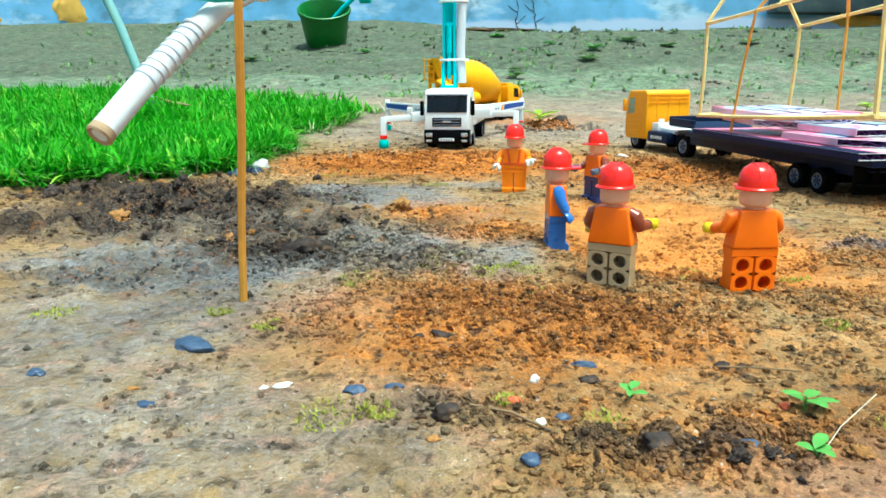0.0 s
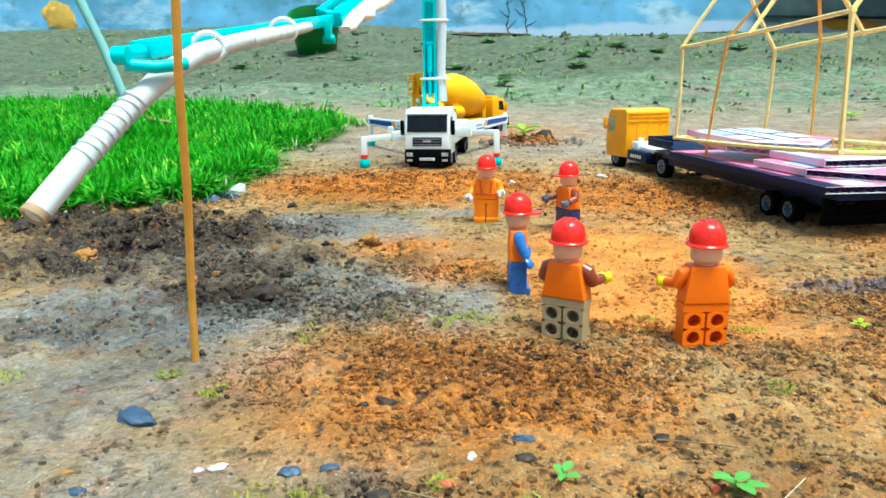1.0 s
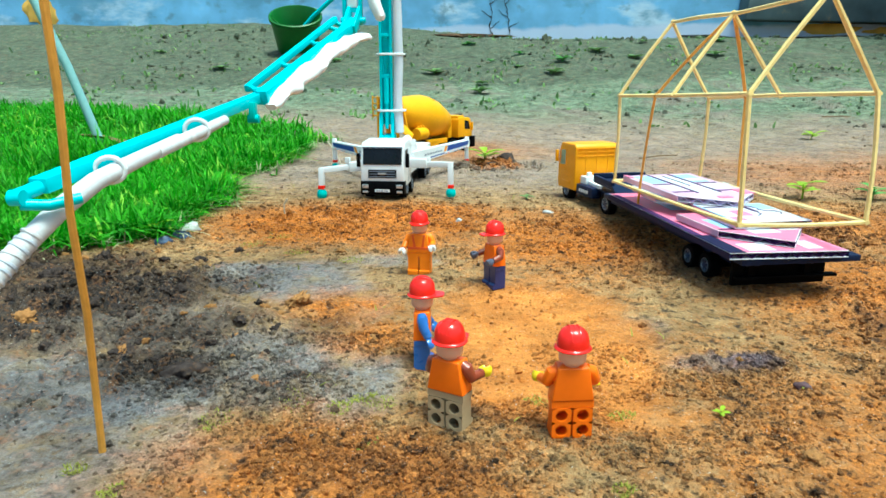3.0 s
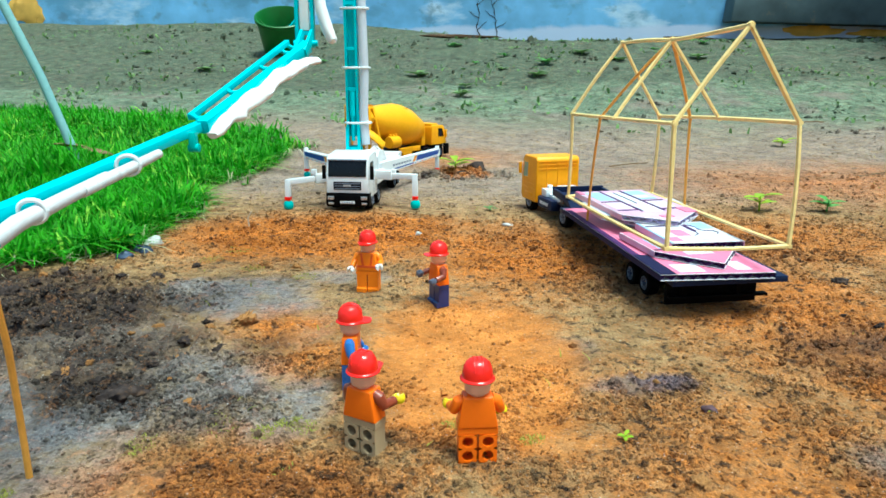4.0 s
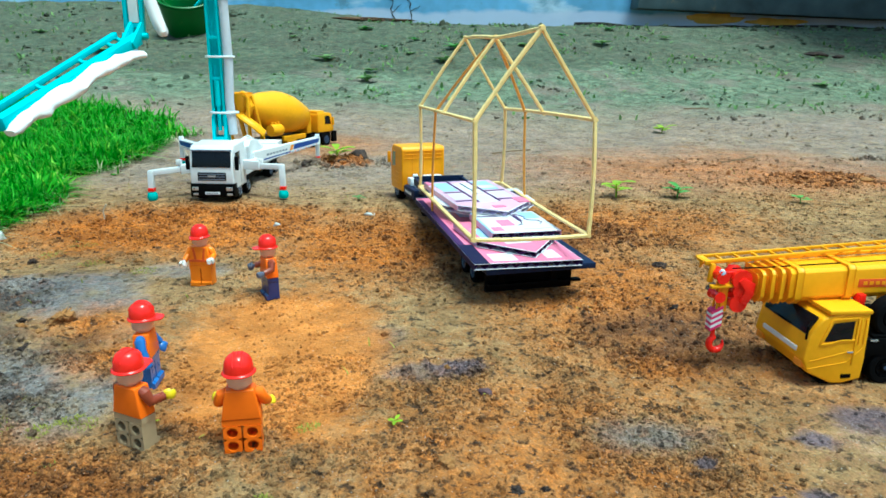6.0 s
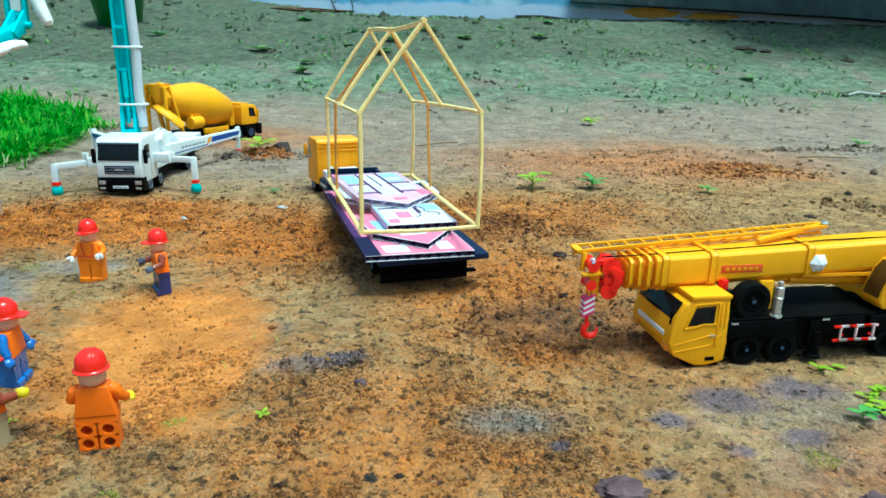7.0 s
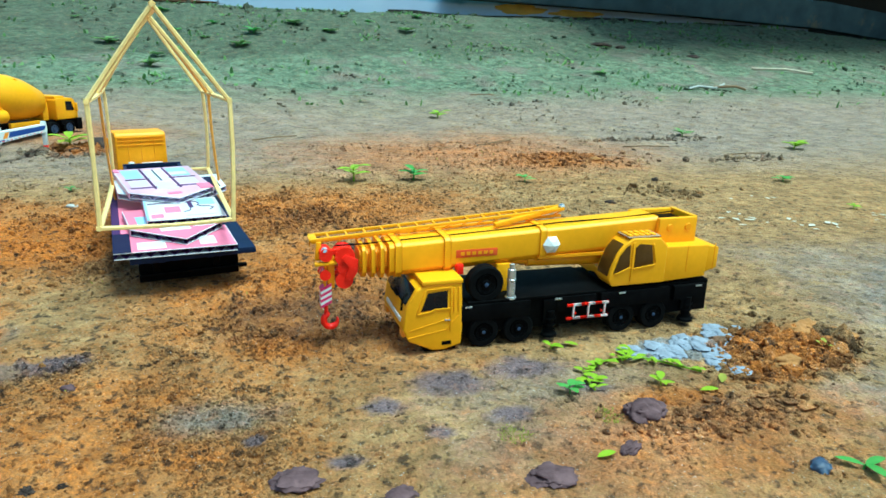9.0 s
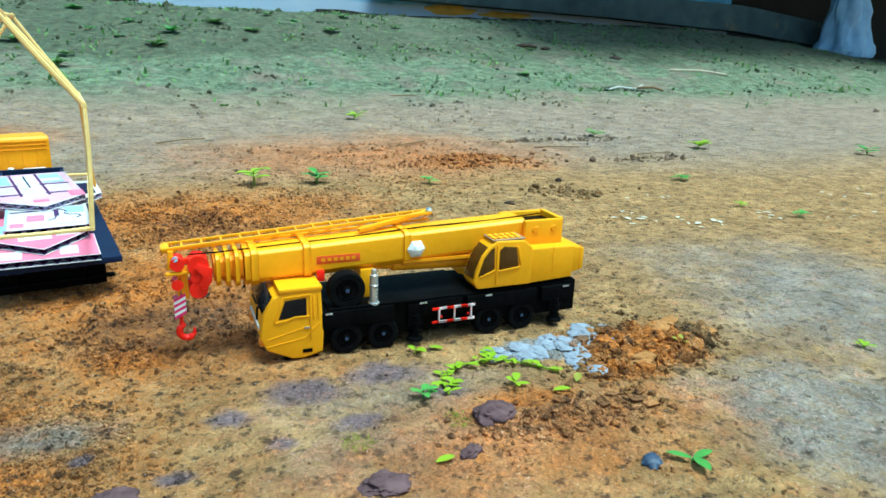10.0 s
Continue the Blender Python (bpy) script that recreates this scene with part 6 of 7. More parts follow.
# ---- concrete mixer ----
def mixer():
    t = thing("toy_mixer_lorry", "yellow toy concrete mixer lorry parked on soil", "toy truck", (4.4, 107.0, gz(1, 101)), 56.0)
    W = 2.25
    bm = bmesh.new()
    prism(bm, [(-3.6, 2.15), (0.0, 2.15), (0.05, 2.5), (0, 3.3), (-0.4, 4.7), (-0.8, 5.0), (-3.4, 5.1), (-3.6, 4.8)], -W, W)
    cab = part("cab", bm, YELLOW, t, "yellow cab", 0.12, 3)
    bm = bmesh.new()
    prism(bm, [(-0.02, 3.3), (0.05, 3.3), (-0.36, 4.6), (-0.44, 4.6)], -W + 0.2, W - 0.2)
    part("windscreen", bm, GLASS, cab, "", 0.01)
    for s in (1, -1):
        bm = bmesh.new()
        prism(bm, [(-2.0, 3.35), (-0.6, 3.25), (-0.95, 4.5), (-2.0, 4.6)], s * W - 0.03, s * W + 0.03)
        part("side_window", bm, GLASS, cab, "", 0.01)
        simple("mirror", (-0.5, s * (W + 0.1), 3.1), (-0.25, s * (W + 0.4), 4.3), YELLOW, cab, 0.06)
        for k in range(5):
            simple("side_vent", (-3.8, s * W - 0.02, 2.6 + 0.32 * k), (-2.6, s * W + 0.05, 2.72 + 0.32 * k), AMBER, cab, 0.02)
        simple("cab_skirt", (-0.75, s * W - 0.5, 0.6), (0.1, s * W + 0.03, 2.2), BLACK, cab, 0.06)
        simple("cab_step", (-3.5, s * W - 0.5, 1.5), (-2.7, s * W - 0.02, 2.2), BLACK, cab, 0.06)
        for x in (-1.7, -4.3, -12.4, -15.0):
            wheel(t, x, s * (W - 0.42), 0.98, 0.98, 0.8, s)
        simple("fender", (-11.0, s * (W - 0.4), 1.7), (-6.4, s * W, 2.4), YELLOW, t, 0.06)
        simple("side_tank", (-10.4, s * (W - 0.9), 1.2), (-8.4, s * W, 2.3), YELLOW, t, 0.15)
    bm = bmesh.new()
    box(bm, (-17.3, -1.4, 1.2), (-1, 1.4, 2.2))
    box(bm, (-3.4, -1.6, 0.8), (0.0, 1.6, 2.2))
    part("chassis", bm, BLACK, t, "", 0.05)
    bm = bmesh.new()
    lathe(bm, [(0, 0), (1.4, 0.0), (1.9, 0.4), (2.75, 3.2), (2.95, 5.2), (2.9, 6.4), (2.2, 9.2), (1.45, 11.2), (1.35, 11.8), (1.15, 11.8), (1.0, 11.0), (0, 10.6)], 36, ((-4.5, 0, 4.35), (-1, 0, 0.22)))
    drum = part("drum", bm, YELLOW, t, "yellow mixing drum")
    bm = bmesh.new()
    for k in range(5):
        box(bm, (-9.0 - 0.42 * k, -1.75, 7.3), (-8.75 - 0.42 * k, -1.3, 7.9))
    part("drum_marking", bm, AMBER, drum)
    bm = bmesh.new()
    for s in (-1, 1):
        beam(bm, (-14.5, s * 1.7, 2.2), (-16.2, s * 1.6, 8.3), 0.3, 0.6)
        beam(bm, (-16.9, s * 1.7, 2.2), (-16.9, s * 1.6, 8.3), 0.3, 0.4)
    beam(bm, (-16.6, -1.7, 8.25), (-16.6, 1.7, 8.25), 1.3, 0.3)
    beam(bm, (-16.9, -1.7, 5.6), (-16.9, 1.7, 5.6), 0.3, 0.4)
    part("drum_frame", bm, YELLOW, t, "yellow rear frame", 0.05)
    bm = bmesh.new()
    lathe(bm, [(1.35, -0.45), (1.85, -0.45), (1.95, -0.2), (1.95, 0.35), (1.75, 0.45), (1.45, 0.4), (1.35, 0.1), (1.35, -0.45)], 8, ((-16.3, 0, 6.9), (-1, 0, 0.22)))
    part("mouth_ring", bm, YELLOW, drum, "eight-sided ring round the drum mouth", 0.04)
    bm = bmesh.new()
    beam(bm, (-16.9, -1.5, 7.0), (-16.9, 1.5, 7.0), 0.16, 0.2)
    part("mouth_bar", bm, YELLOW, drum, "", 0.03)
    simple("cab_roof_box", (-3.5, -W + 0.2, 4.95), (-1.9, W - 0.2, 5.35), YELLOW, cab, 0.1)
    simple("drum_pedestal", (-5.3, -1.6, 2.2), (-4.4, 1.6, 4.6), YELLOW, t, 0.08)
    bm = bmesh.new()
    for z in (6.0, 6.8, 7.6, 8.4):
        beam(bm, (-17.3, 0.6, z), (-17.3, 2.3, z), 0.14, 0.14)
    for y in (0.6, 1.45, 2.3):
        beam(bm, (-17.3, y, 5.7), (-17.3, y, 8.6), 0.14, 0.14)
    part("rear_ladder", bm, YELLOW, t, "", 0.02)
    bm = bmesh.new()
    lathe(bm, [(1.5, 8.6), (1.1, 7.2), (0.6, 6.0), (0.5, 6.0), (1.0, 7.2), (1.4, 8.6)], 20, ((-16.3, 0, 0), (0, 0, 1)))
    part("feed_hopper", bm, YELLOW, t)
    bm = bmesh.new()
    ch = [(-16.9, -0.2, 5.7), (-17.2, -1.2, 5.3), (-16.8, -2.6, 4.4), (-15.8, -3.2, 3.3)]
    tube(bm, ch, [0.75, 0.75, 0.7, 0.6], 12, 0, 0.5)
    part("chute", bm, YELLOW, t, "yellow discharge chute")
    bm = bmesh.new()
    lathe(bm, [(0, -1.0), (0.8, -1.0), (0.85, -0.8), (0.85, 0.8), (0.8, 1.0), (0, 1.0)], 16, ((-12.6, -2.2, 3.4), (1, 0, 0)))
    for k in (-0.6, 0, 0.6):
        lathe(bm, [(0.2, 0.8), (0.2, 1.1), (0, 1.15)], 10, ((-12.6 + k, -2.2, 3.4), (0, 0, 1)))
    part("water_tank", bm, YELLOW, t)


mixer()


# ---- lawn ----
def leafy(name, dark, light, rough=0.5, trans=0.25):
    m = bpy.data.materials.new(name)
    m.use_nodes = True
    n, l = m.node_tree.nodes, m.node_tree.links
    b = n["Principled BSDF"]
    g = n.new("ShaderNodeNewGeometry")
    t = n.new("ShaderNodeTexNoise")
    t.inputs["Scale"].default_value, t.inputs["Detail"].default_value = 250, 4
    l.new(g.outputs["Position"], t.inputs["Vector"])
    t2 = n.new("ShaderNodeTexNoise")
    t2.inputs["Scale"].default_value = 9
    l.new(g.outputs["Position"], t2.inputs["Vector"])
    add = n.new("ShaderNodeMath")
    add.operation = "MULTIPLY_ADD"
    add.inputs[1].default_value, add.inputs[2].default_value = 0.5, -0.15
    l.new(g.outputs["Random Per Island"], add.inputs[0])
    s1 = n.new("ShaderNodeMath")
    s1.operation = "MULTIPLY_ADD"
    s1.inputs[1].default_value = 0.5
    l.new(t.outputs["Fac"], s1.inputs[0]), l.new(add.outputs[0], s1.inputs[2])
    s2 = n.new("ShaderNodeMath")
    s2.operation = "MULTIPLY_ADD"
    s2.inputs[1].default_value = 0.6
    l.new(t2.outputs["Fac"], s2.inputs[0]), l.new(s1.outputs[0], s2.inputs[2])
    mx = n.new("ShaderNodeMix")
    mx.data_type = "RGBA"
    mx.inputs["A"].default_value, mx.inputs["B"].default_value = (*dark, 1), (*light, 1)
    l.new(s2.outputs[0], mx.inputs["Factor"])
    l.new(mx.outputs["Result"], b.inputs["Base Color"])
    b.inputs["Roughness"].default_value = rough
    b.inputs["Specular IOR Level"].default_value = 0.2
    tr = n.new("ShaderNodeBsdfTranslucent")
    l.new(mx.outputs["Result"], tr.inputs["Color"])
    ms = n.new("ShaderNodeMixShader")
    ms.inputs["Fac"].default_value = trans
    l.new(b.outputs[0], ms.inputs[1]), l.new(tr.outputs[0], ms.inputs[2])
    l.new(ms.outputs[0], n["Material Output"].inputs["Surface"])
    return m


GRASS = leafy("grass_blade", (0.004, 0.045, 0.002), (0.115, 0.47, 0.010), 0.6, 0.3)
GRASS_PALE = leafy("pale_grass_blade", (0.05, 0.22, 0.004), (0.36, 0.66, 0.05), 0.55, 0.3)
DRY = leafy("dry_grass_blade", (0.22, 0.20, 0.09), (0.52, 0.50, 0.30), 0.7, 0.2)
LEAF = leafy("fresh_leaf", (0.03, 0.15, 0.02), (0.20, 0.46, 0.10), 0.4)
LIME = leafy("lime_leaf", (0.14, 0.30, 0.008), (0.40, 0.52, 0.03), 0.4)
WEED = leafy("dull_weed", (0.06, 0.13, 0.04), (0.24, 0.38, 0.12), 0.6)
MOSS = leafy("yellow_moss", (0.16, 0.18, 0.02), (0.42, 0.40, 0.07), 0.8)


def blades(name, label, px, py, length, width, mat, rng, lean=0.75, category="grass"):
    n = len(px)
    a = rng.uniform(0, 2 * np.pi, n)
    ln = length * rng.uniform(0.5, 1.25, n)
    w = width * rng.uniform(0.6, 1.3, n)
    bend = rng.uniform(0.15, lean, n) * ln
    ux, uy = np.cos(a), np.sin(a)
    z0 = ground_z(px, py)
    rows = []
    for f, wf in ((0.0, 0.9), (0.35, 1.0), (0.7, 0.75), (1.0, 0.06)):
        off = bend * f**1.8
        zz = z0 - 0.1 + ln * f * (1 - 0.42 * f * np.minimum(bend / ln, 2.0))
        cx, cy = px + ux * off, py + uy * off
        for s in (-1, 1):
            rows.append(np.stack([cx - uy * s * w * wf / 2, cy + ux * s * w * wf / 2, zz + 0.12 * w * abs(s)], -1))
    verts = np.stack(rows, 1)
    base = np.array([[0, 1, 3, 2], [2, 3, 5, 4], [4, 5, 7, 6]])
    faces = (base[None] + (np.arange(n) * 8)[:, None, None]).reshape(-1, 4)
    me = sheet(name, verts.reshape(-1, 3), faces, mat)
    return tagged(new(name, me), label, category, kind="stuff")


def lawn():
    rng = np.random.default_rng(11)
    px = np.concatenate([rng.uniform(-50, -10, 52000), rng.uniform(-190, -10, 90000)])
    py = np.concatenate([rng.uniform(44, 100, 52000), rng.uniform(44, 190, 90000)])
    keep = rng.random(len(px)) < grass_zone(px, py) * (0.55 + 0.6 * fbm(px / 7, py / 7, 95, 2))
    keep &= (px > -48 - 0.9 * (py - 40)) & (px < 5)
    px, py = px[keep], py[keep]
    blades("lawn_grass", "bright green short lawn grass at the edge of bare soil", px, py, (1.1 + 2.0 * fbm(px / 4, py / 4, 98, 2)) * (0.55 + 0.6 * step(0.3, 1.0, grass_zone(px, py))) + 0.006 * (py - 45), 0.20 + 0.0010 * (py - 45), GRASS, rng, 1.9)
    k = rng.random(len(px)) < 0.16 * step(0.35, 0.7, fbm(px / 6, py / 6, 99, 3))
    blades("broad_grass", "pale yellow-green broader grass blades arching over the lawn", px[k], py[k], 2.4 + 0.006 * (py[k] - 45), 0.30 + 0.001 * (py[k] - 45), GRASS_PALE, rng, 2.4)
    ex, ey = rng.uniform(-36, -8, 16000), rng.uniform(44, 112, 16000)
    z = grass_zone(ex, ey)
    k = (z > 0.02) & (z < 0.85) & (rng.random(16000) < 0.5)
    blades("dry_grass", "dry straw-coloured grass at the edge of the lawn", ex[k], ey[k], 1.6, 0.16, DRY, rng, 2.6)
    tx, ty = rng.normal(-40, 3.5, 420), rng.normal(80.5, 2.2, 420)
    blades("tall_grass_tuft", "taller tuft of bright green grass round a pole", tx, ty, 5.6, 0.22, GRASS, rng, 0.9)
    n = 2600
    bx, by = rng.uniform(-170, 330, n * 6), rng.uniform(135, 316, n * 6)
    k = rng.random(n * 6) < step(0.5, 0.72, fbm(bx / 14, by / 14, 96, 4)) * 0.6
    blades("bank_weeds", "sparse dull green weeds on a bare bank", bx[k], by[k], 1.6, 0.7, WEED, rng, 2.0, "weeds")
    gx, gy = rng.uniform(-20, 100, 5000), rng.uniform(9, 130, 5000)
    k = rng.random(5000) < step(0.62, 0.8, fbm(gx / 5, gy / 5, 97, 3)) * (1 - zones(gx, gy)[4]) * 0.5
    blades("stray_blades", "stray yellow-green grass wisps on soil", gx[k], gy[k], 0.55, 0.07, MOSS, rng, 1.2, "grass wisps")


lawn()


# ---- small plants ----
def leaf_mesh(bm, base, heading, length, width, rise, fold=0.25, mi=0):
    """One oval leaf with a folded midrib and drooping tip."""
    ux, uy = math.cos(heading), math.sin(heading)
    left, mid, right = [], [], []
    for f, w in ((0.0, 0.08), (0.2, 0.7), (0.45, 1.0), (0.7, 0.85), (0.88, 0.5), (1.0, 0.05)):
        c = Vector((base[0] + ux * length * f, base[1] + uy * length * f, base[2] + rise * length * (f - 0.55 * f * f)))
        s = Vector((-uy, ux, 0)) * width / 2 * w
        mid.append(bm.verts.new(c))
        left.append(bm.verts.new(c + s + Vector((0, 0, fold * width * w / 2))))
        right.append(bm.verts.new(c - s + Vector((0, 0, fold * width * w / 2))))
    for k in range(5):
        bm.faces.new((left[k], left[k + 1], mid[k + 1], mid[k])).material_index = mi
        bm.faces.new((mid[k], mid[k + 1], right[k + 1], right[k])).material_index = mi


def sprig(label, x, y, size, count, mat, seed, tall=0.6, group=""):
    """A small weed: stem and single leaves."""
    rng = random.Random(seed)
    t = thing("small_weed", label, "small plant", (x, y, gz(x, y)), 0, group)
    bm = bmesh.new()
    top = (rng.uniform(-0.1, 0.1) * size, rng.uniform(-0.1, 0.1) * size, tall * size)
    tube(bm, [(0, 0, -0.1), (top[0] * 0.4, top[1] * 0.4, top[2] * 0.5), top], [0.05 * size, 0.045 * size, 0.03 * size], 6)
    part("stem", bm, mat, t)
    for k in range(count):
        bm = bmesh.new()
        f = 0.35 + 0.65 * (k + 1) / count
        a = k * 2.4 + rng.uniform(-0.4, 0.4)
        leaf_mesh(bm, (top[0] * f, top[1] * f, top[2] * f), a, size * rng.uniform(0.7, 1.15), size * rng.uniform(0.38, 0.55), rng.uniform(0.1, 0.6))
        part("leaf", bm, mat, t, "", 0, 2, 80)
    return t


for k, (x, y, size, count, mat, tall) in enumerate([
        (4.5, 14.1, 0.45, 4, LEAF, 0.5), (8.2, 13.9, 0.6, 5, LEAF, 0.6), (16.0, 24.0, 0.45, 5, LIME, 0.5), (42.2, 20.9, 0.75, 6, LEAF, 0.6),
        (43.4, 25.6, 0.8, 3, LIME, 0.3), (46.9, 20.8, 0.8, 4, LIME, 0.4), (50.7, 12.9, 0.95, 3, LEAF, 0.25), (40.2, 70.5, 2.2, 6, LIME, 0.7),
        (46.9, 70.0, 2.0, 8, LEAF, 0.6), (59.2, 66.9, 1.3, 5, LEAF, 0.5), (8.0, 90.5, 2.6, 7, LIME, 0.5), (12.0, 69.8, 0.9, 6, WEED, 0.3),
        (63.4, 119, 2.2, 8, LIME, 0.4), (91.4, 63, 1.3, 6, LEAF, 0.4), (112, 84, 2.2, 9, LIME, 0.4), (100, 96, 2.0, 7, WEED, 0.4),
        (90.5, 44, 1.1, 5, LEAF, 0.4), (138, 74, 2.0, 7, LEAF, 0.5), (87.6, 49, 0.9, 5, LIME, 0.4), (7.6, 12.0, 0.5, 4, LEAF, 0.3),
        (-18.8, 52.2, 1.2, 4, LIME, 0.9), (5.6, 24.6, 0.3, 3, LIME, 0.4), (57.5, 22.0, 0.6, 4, MOSS, 0.3), (68, 19, 0.7, 4, LIME, 0.3)]):
    sprig("small green seedling with oval leaves growing from bare soil" if mat is LEAF else "small yellow-green weed with pale leaves on bare soil", x, y, size, count, mat, 40 + k, tall, "small weeds")

for k, (x, y) in enumerate([(12, 225), (9, 195), (8.5, 182), (34, 222), (44, 262), (66, 256), (-40, 235), (-75, 225), (-20, 250), (22, 240), (30, 205), (84, 232), (75, 252),
                            (110, 245), (-110, 260), (-60, 265), (150, 215), (130, 180), (5, 262), (48, 240), (20, 215), (95, 262), (58, 230), (-5, 210)]):
    sprig("low dark green weed on the bank", x, y, 2.0 + (k % 4) * 0.6, 9 + k % 4, WEED if k % 3 else LEAF, 90 + k, 0.25, "weeds on the bank")


def creeper():
    """The yellow-green trailing weed in front of the crane."""
    t = thing("trailing_weed", "yellow-green trailing weed with small leaves on soil", "small plant", (46.4, 23.4, gz(46.4, 23.4)))
    rng = random.Random(3)
    o = gz(46.4, 23.4)
    for k, pts in enumerate(([(-2.6, -0.9), (-1.6, -0.1), (-0.4, 0.3), (0.8, 0.0), (2.0, -0.8), (3.2, -2.0)], [(-2.6, -0.9), (-2.9, -1.8), (-3.0, -2.6)], [(0.4, 0.2), (0.9, 1.0)])):
        bm = bmesh.new()
        tube(bm, [(x, y, gz(46.4 + x, 23.4 + y) - o + 0.15 + 0.1 * math.sin(3 * x)) for x, y in pts], 0.06, 6)
        part("runner", bm, LIME, t)
        for (x0, y0), (x1, y1) in zip(pts, pts[1:]):
            for f in (0.0, 0.18, 0.36, 0.54, 0.72, 0.9):
                bm = bmesh.new()
                x, y = x0 + (x1 - x0) * f + rng.gauss(0, 0.18), y0 + (y1 - y0) * f + rng.gauss(0, 0.18)
                leaf_mesh(bm, (x, y, gz(46.4 + x, 23.4 + y) - o + 0.2), rng.uniform(0, 6.28), rng.uniform(0.3, 0.7), rng.uniform(0.2, 0.42), rng.uniform(0.1, 0.7))
                part("leaf", bm, LIME, t, "", 0, 2, 80)


creeper()

for k, (x, y, ln, a, mat) in enumerate([(41.4, 16.1, 0.85, 0.1, LIME), (48.7, 19.6, 0.9, -0.2, LIME), (44.6, 25.7, 0.8, 2.6, LIME), (50.2, 20.6, 0.9, 0.9, MOSS), (20.3, 26.5, 0.4, 1.0, MOSS), (55, 30, 0.8, 1.0, MOSS)]):
    bm = bmesh.new()
    leaf_mesh(bm, (-ln / 2 * math.cos(a), -ln / 2 * math.sin(a), 0.12), a, ln, ln * 0.45, 0.15)
    solid("fallen_leaf", bm, mat, "single yellow-green leaf lying on the soil", "leaf", (x, y, gz(x, y)), 0, "fallen leaves", sharp=80)

# moss tufts
for k, (x, y, r) in enumerate([(-2.1, 13.1, 0.75), (3.8, 13.0, 0.6), (-12.0, 19.0, 0.7), (-6.5, 47.5, 0.9), (38.5, 18.4, 0.7), (43.0, 18.9, 0.6), (2.6, 24.5, 0.7), (-0.5, 24.2, 0.8), (9, 25.3, 0.6), (-3.3, 22.5, 0.6), (-1.1, 13.2, 0.35), (1.7, 14.0, 0.3), (-7.0, 19.5, 0.4), (1.9, 24.7, 0.5), (-5.1, 18.2, 0.4), (2.7, 21.0, 0.4), (-2.1, 45.8, 1.0), (12.2, 24.1, 0.6), (1.2, 23.8, 0.5), (-9.3, 52.5, 1.2), (-10.5, 50.0, 1.0), (11.2, 18.8, 0.35), (9.8, 13.2, 0.4)]):
    rng = np.random.default_rng(200 + k)
    n = 240
    d, a = r * np.sqrt(rng.random(n)), rng.uniform(0, 6.28, n)
    blades("moss_tuft", "low yellow-green moss tuft on bare soil", x + d * np.cos(a), y + d * np.sin(a), 0.22, 0.05, MOSS, rng, 1.0, "moss")

# ---- stones, bits and twigs ----
SLATE = material("slate_pebble", (0.045, 0.066, 0.12), 0.42, var=0.35, scale=350, bump=0.35, bump_scale=1200)
PALE = material("pale_stone", (0.50, 0.48, 0.46), 0.7, var=0.2, scale=350, bump=0.4)
PLUM = material("plum_stone", (0.105, 0.060, 0.066), 0.85, var=0.5, scale=220, bump=0.9, bump_scale=700, dirt=0.3, dirt_col=(0.16, 0.10, 0.09), spec=0.15)
CLOD = material("dark_clod", (0.050, 0.036, 0.032), 0.95, var=0.6, scale=260, bump=1.0, bump_scale=700, dirt=0.45, dirt_col=(0.24, 0.12, 0.045), spec=0.1)
RUST = material("orange_clod", (0.34, 0.155, 0.045), 0.95, var=0.35, scale=260, bump=1.0, bump_scale=700, dirt=0.25, dirt_col=(0.12, 0.06, 0.03))
BRICKBIT = material("brick_chip", (0.62, 0.12, 0.05), 0.8, var=0.2, bump=0.4)
SHELL = material("white_chip", (0.78, 0.76, 0.72), 0.6, var=0.1, bump=0.2)
TWIG = material("dry_twig", (0.20, 0.12, 0.06), 0.8, var=0.3, bump=0.5)
STRAW = material("pale_straw", (0.55, 0.46, 0.34), 0.7, var=0.2, bump=0.3)

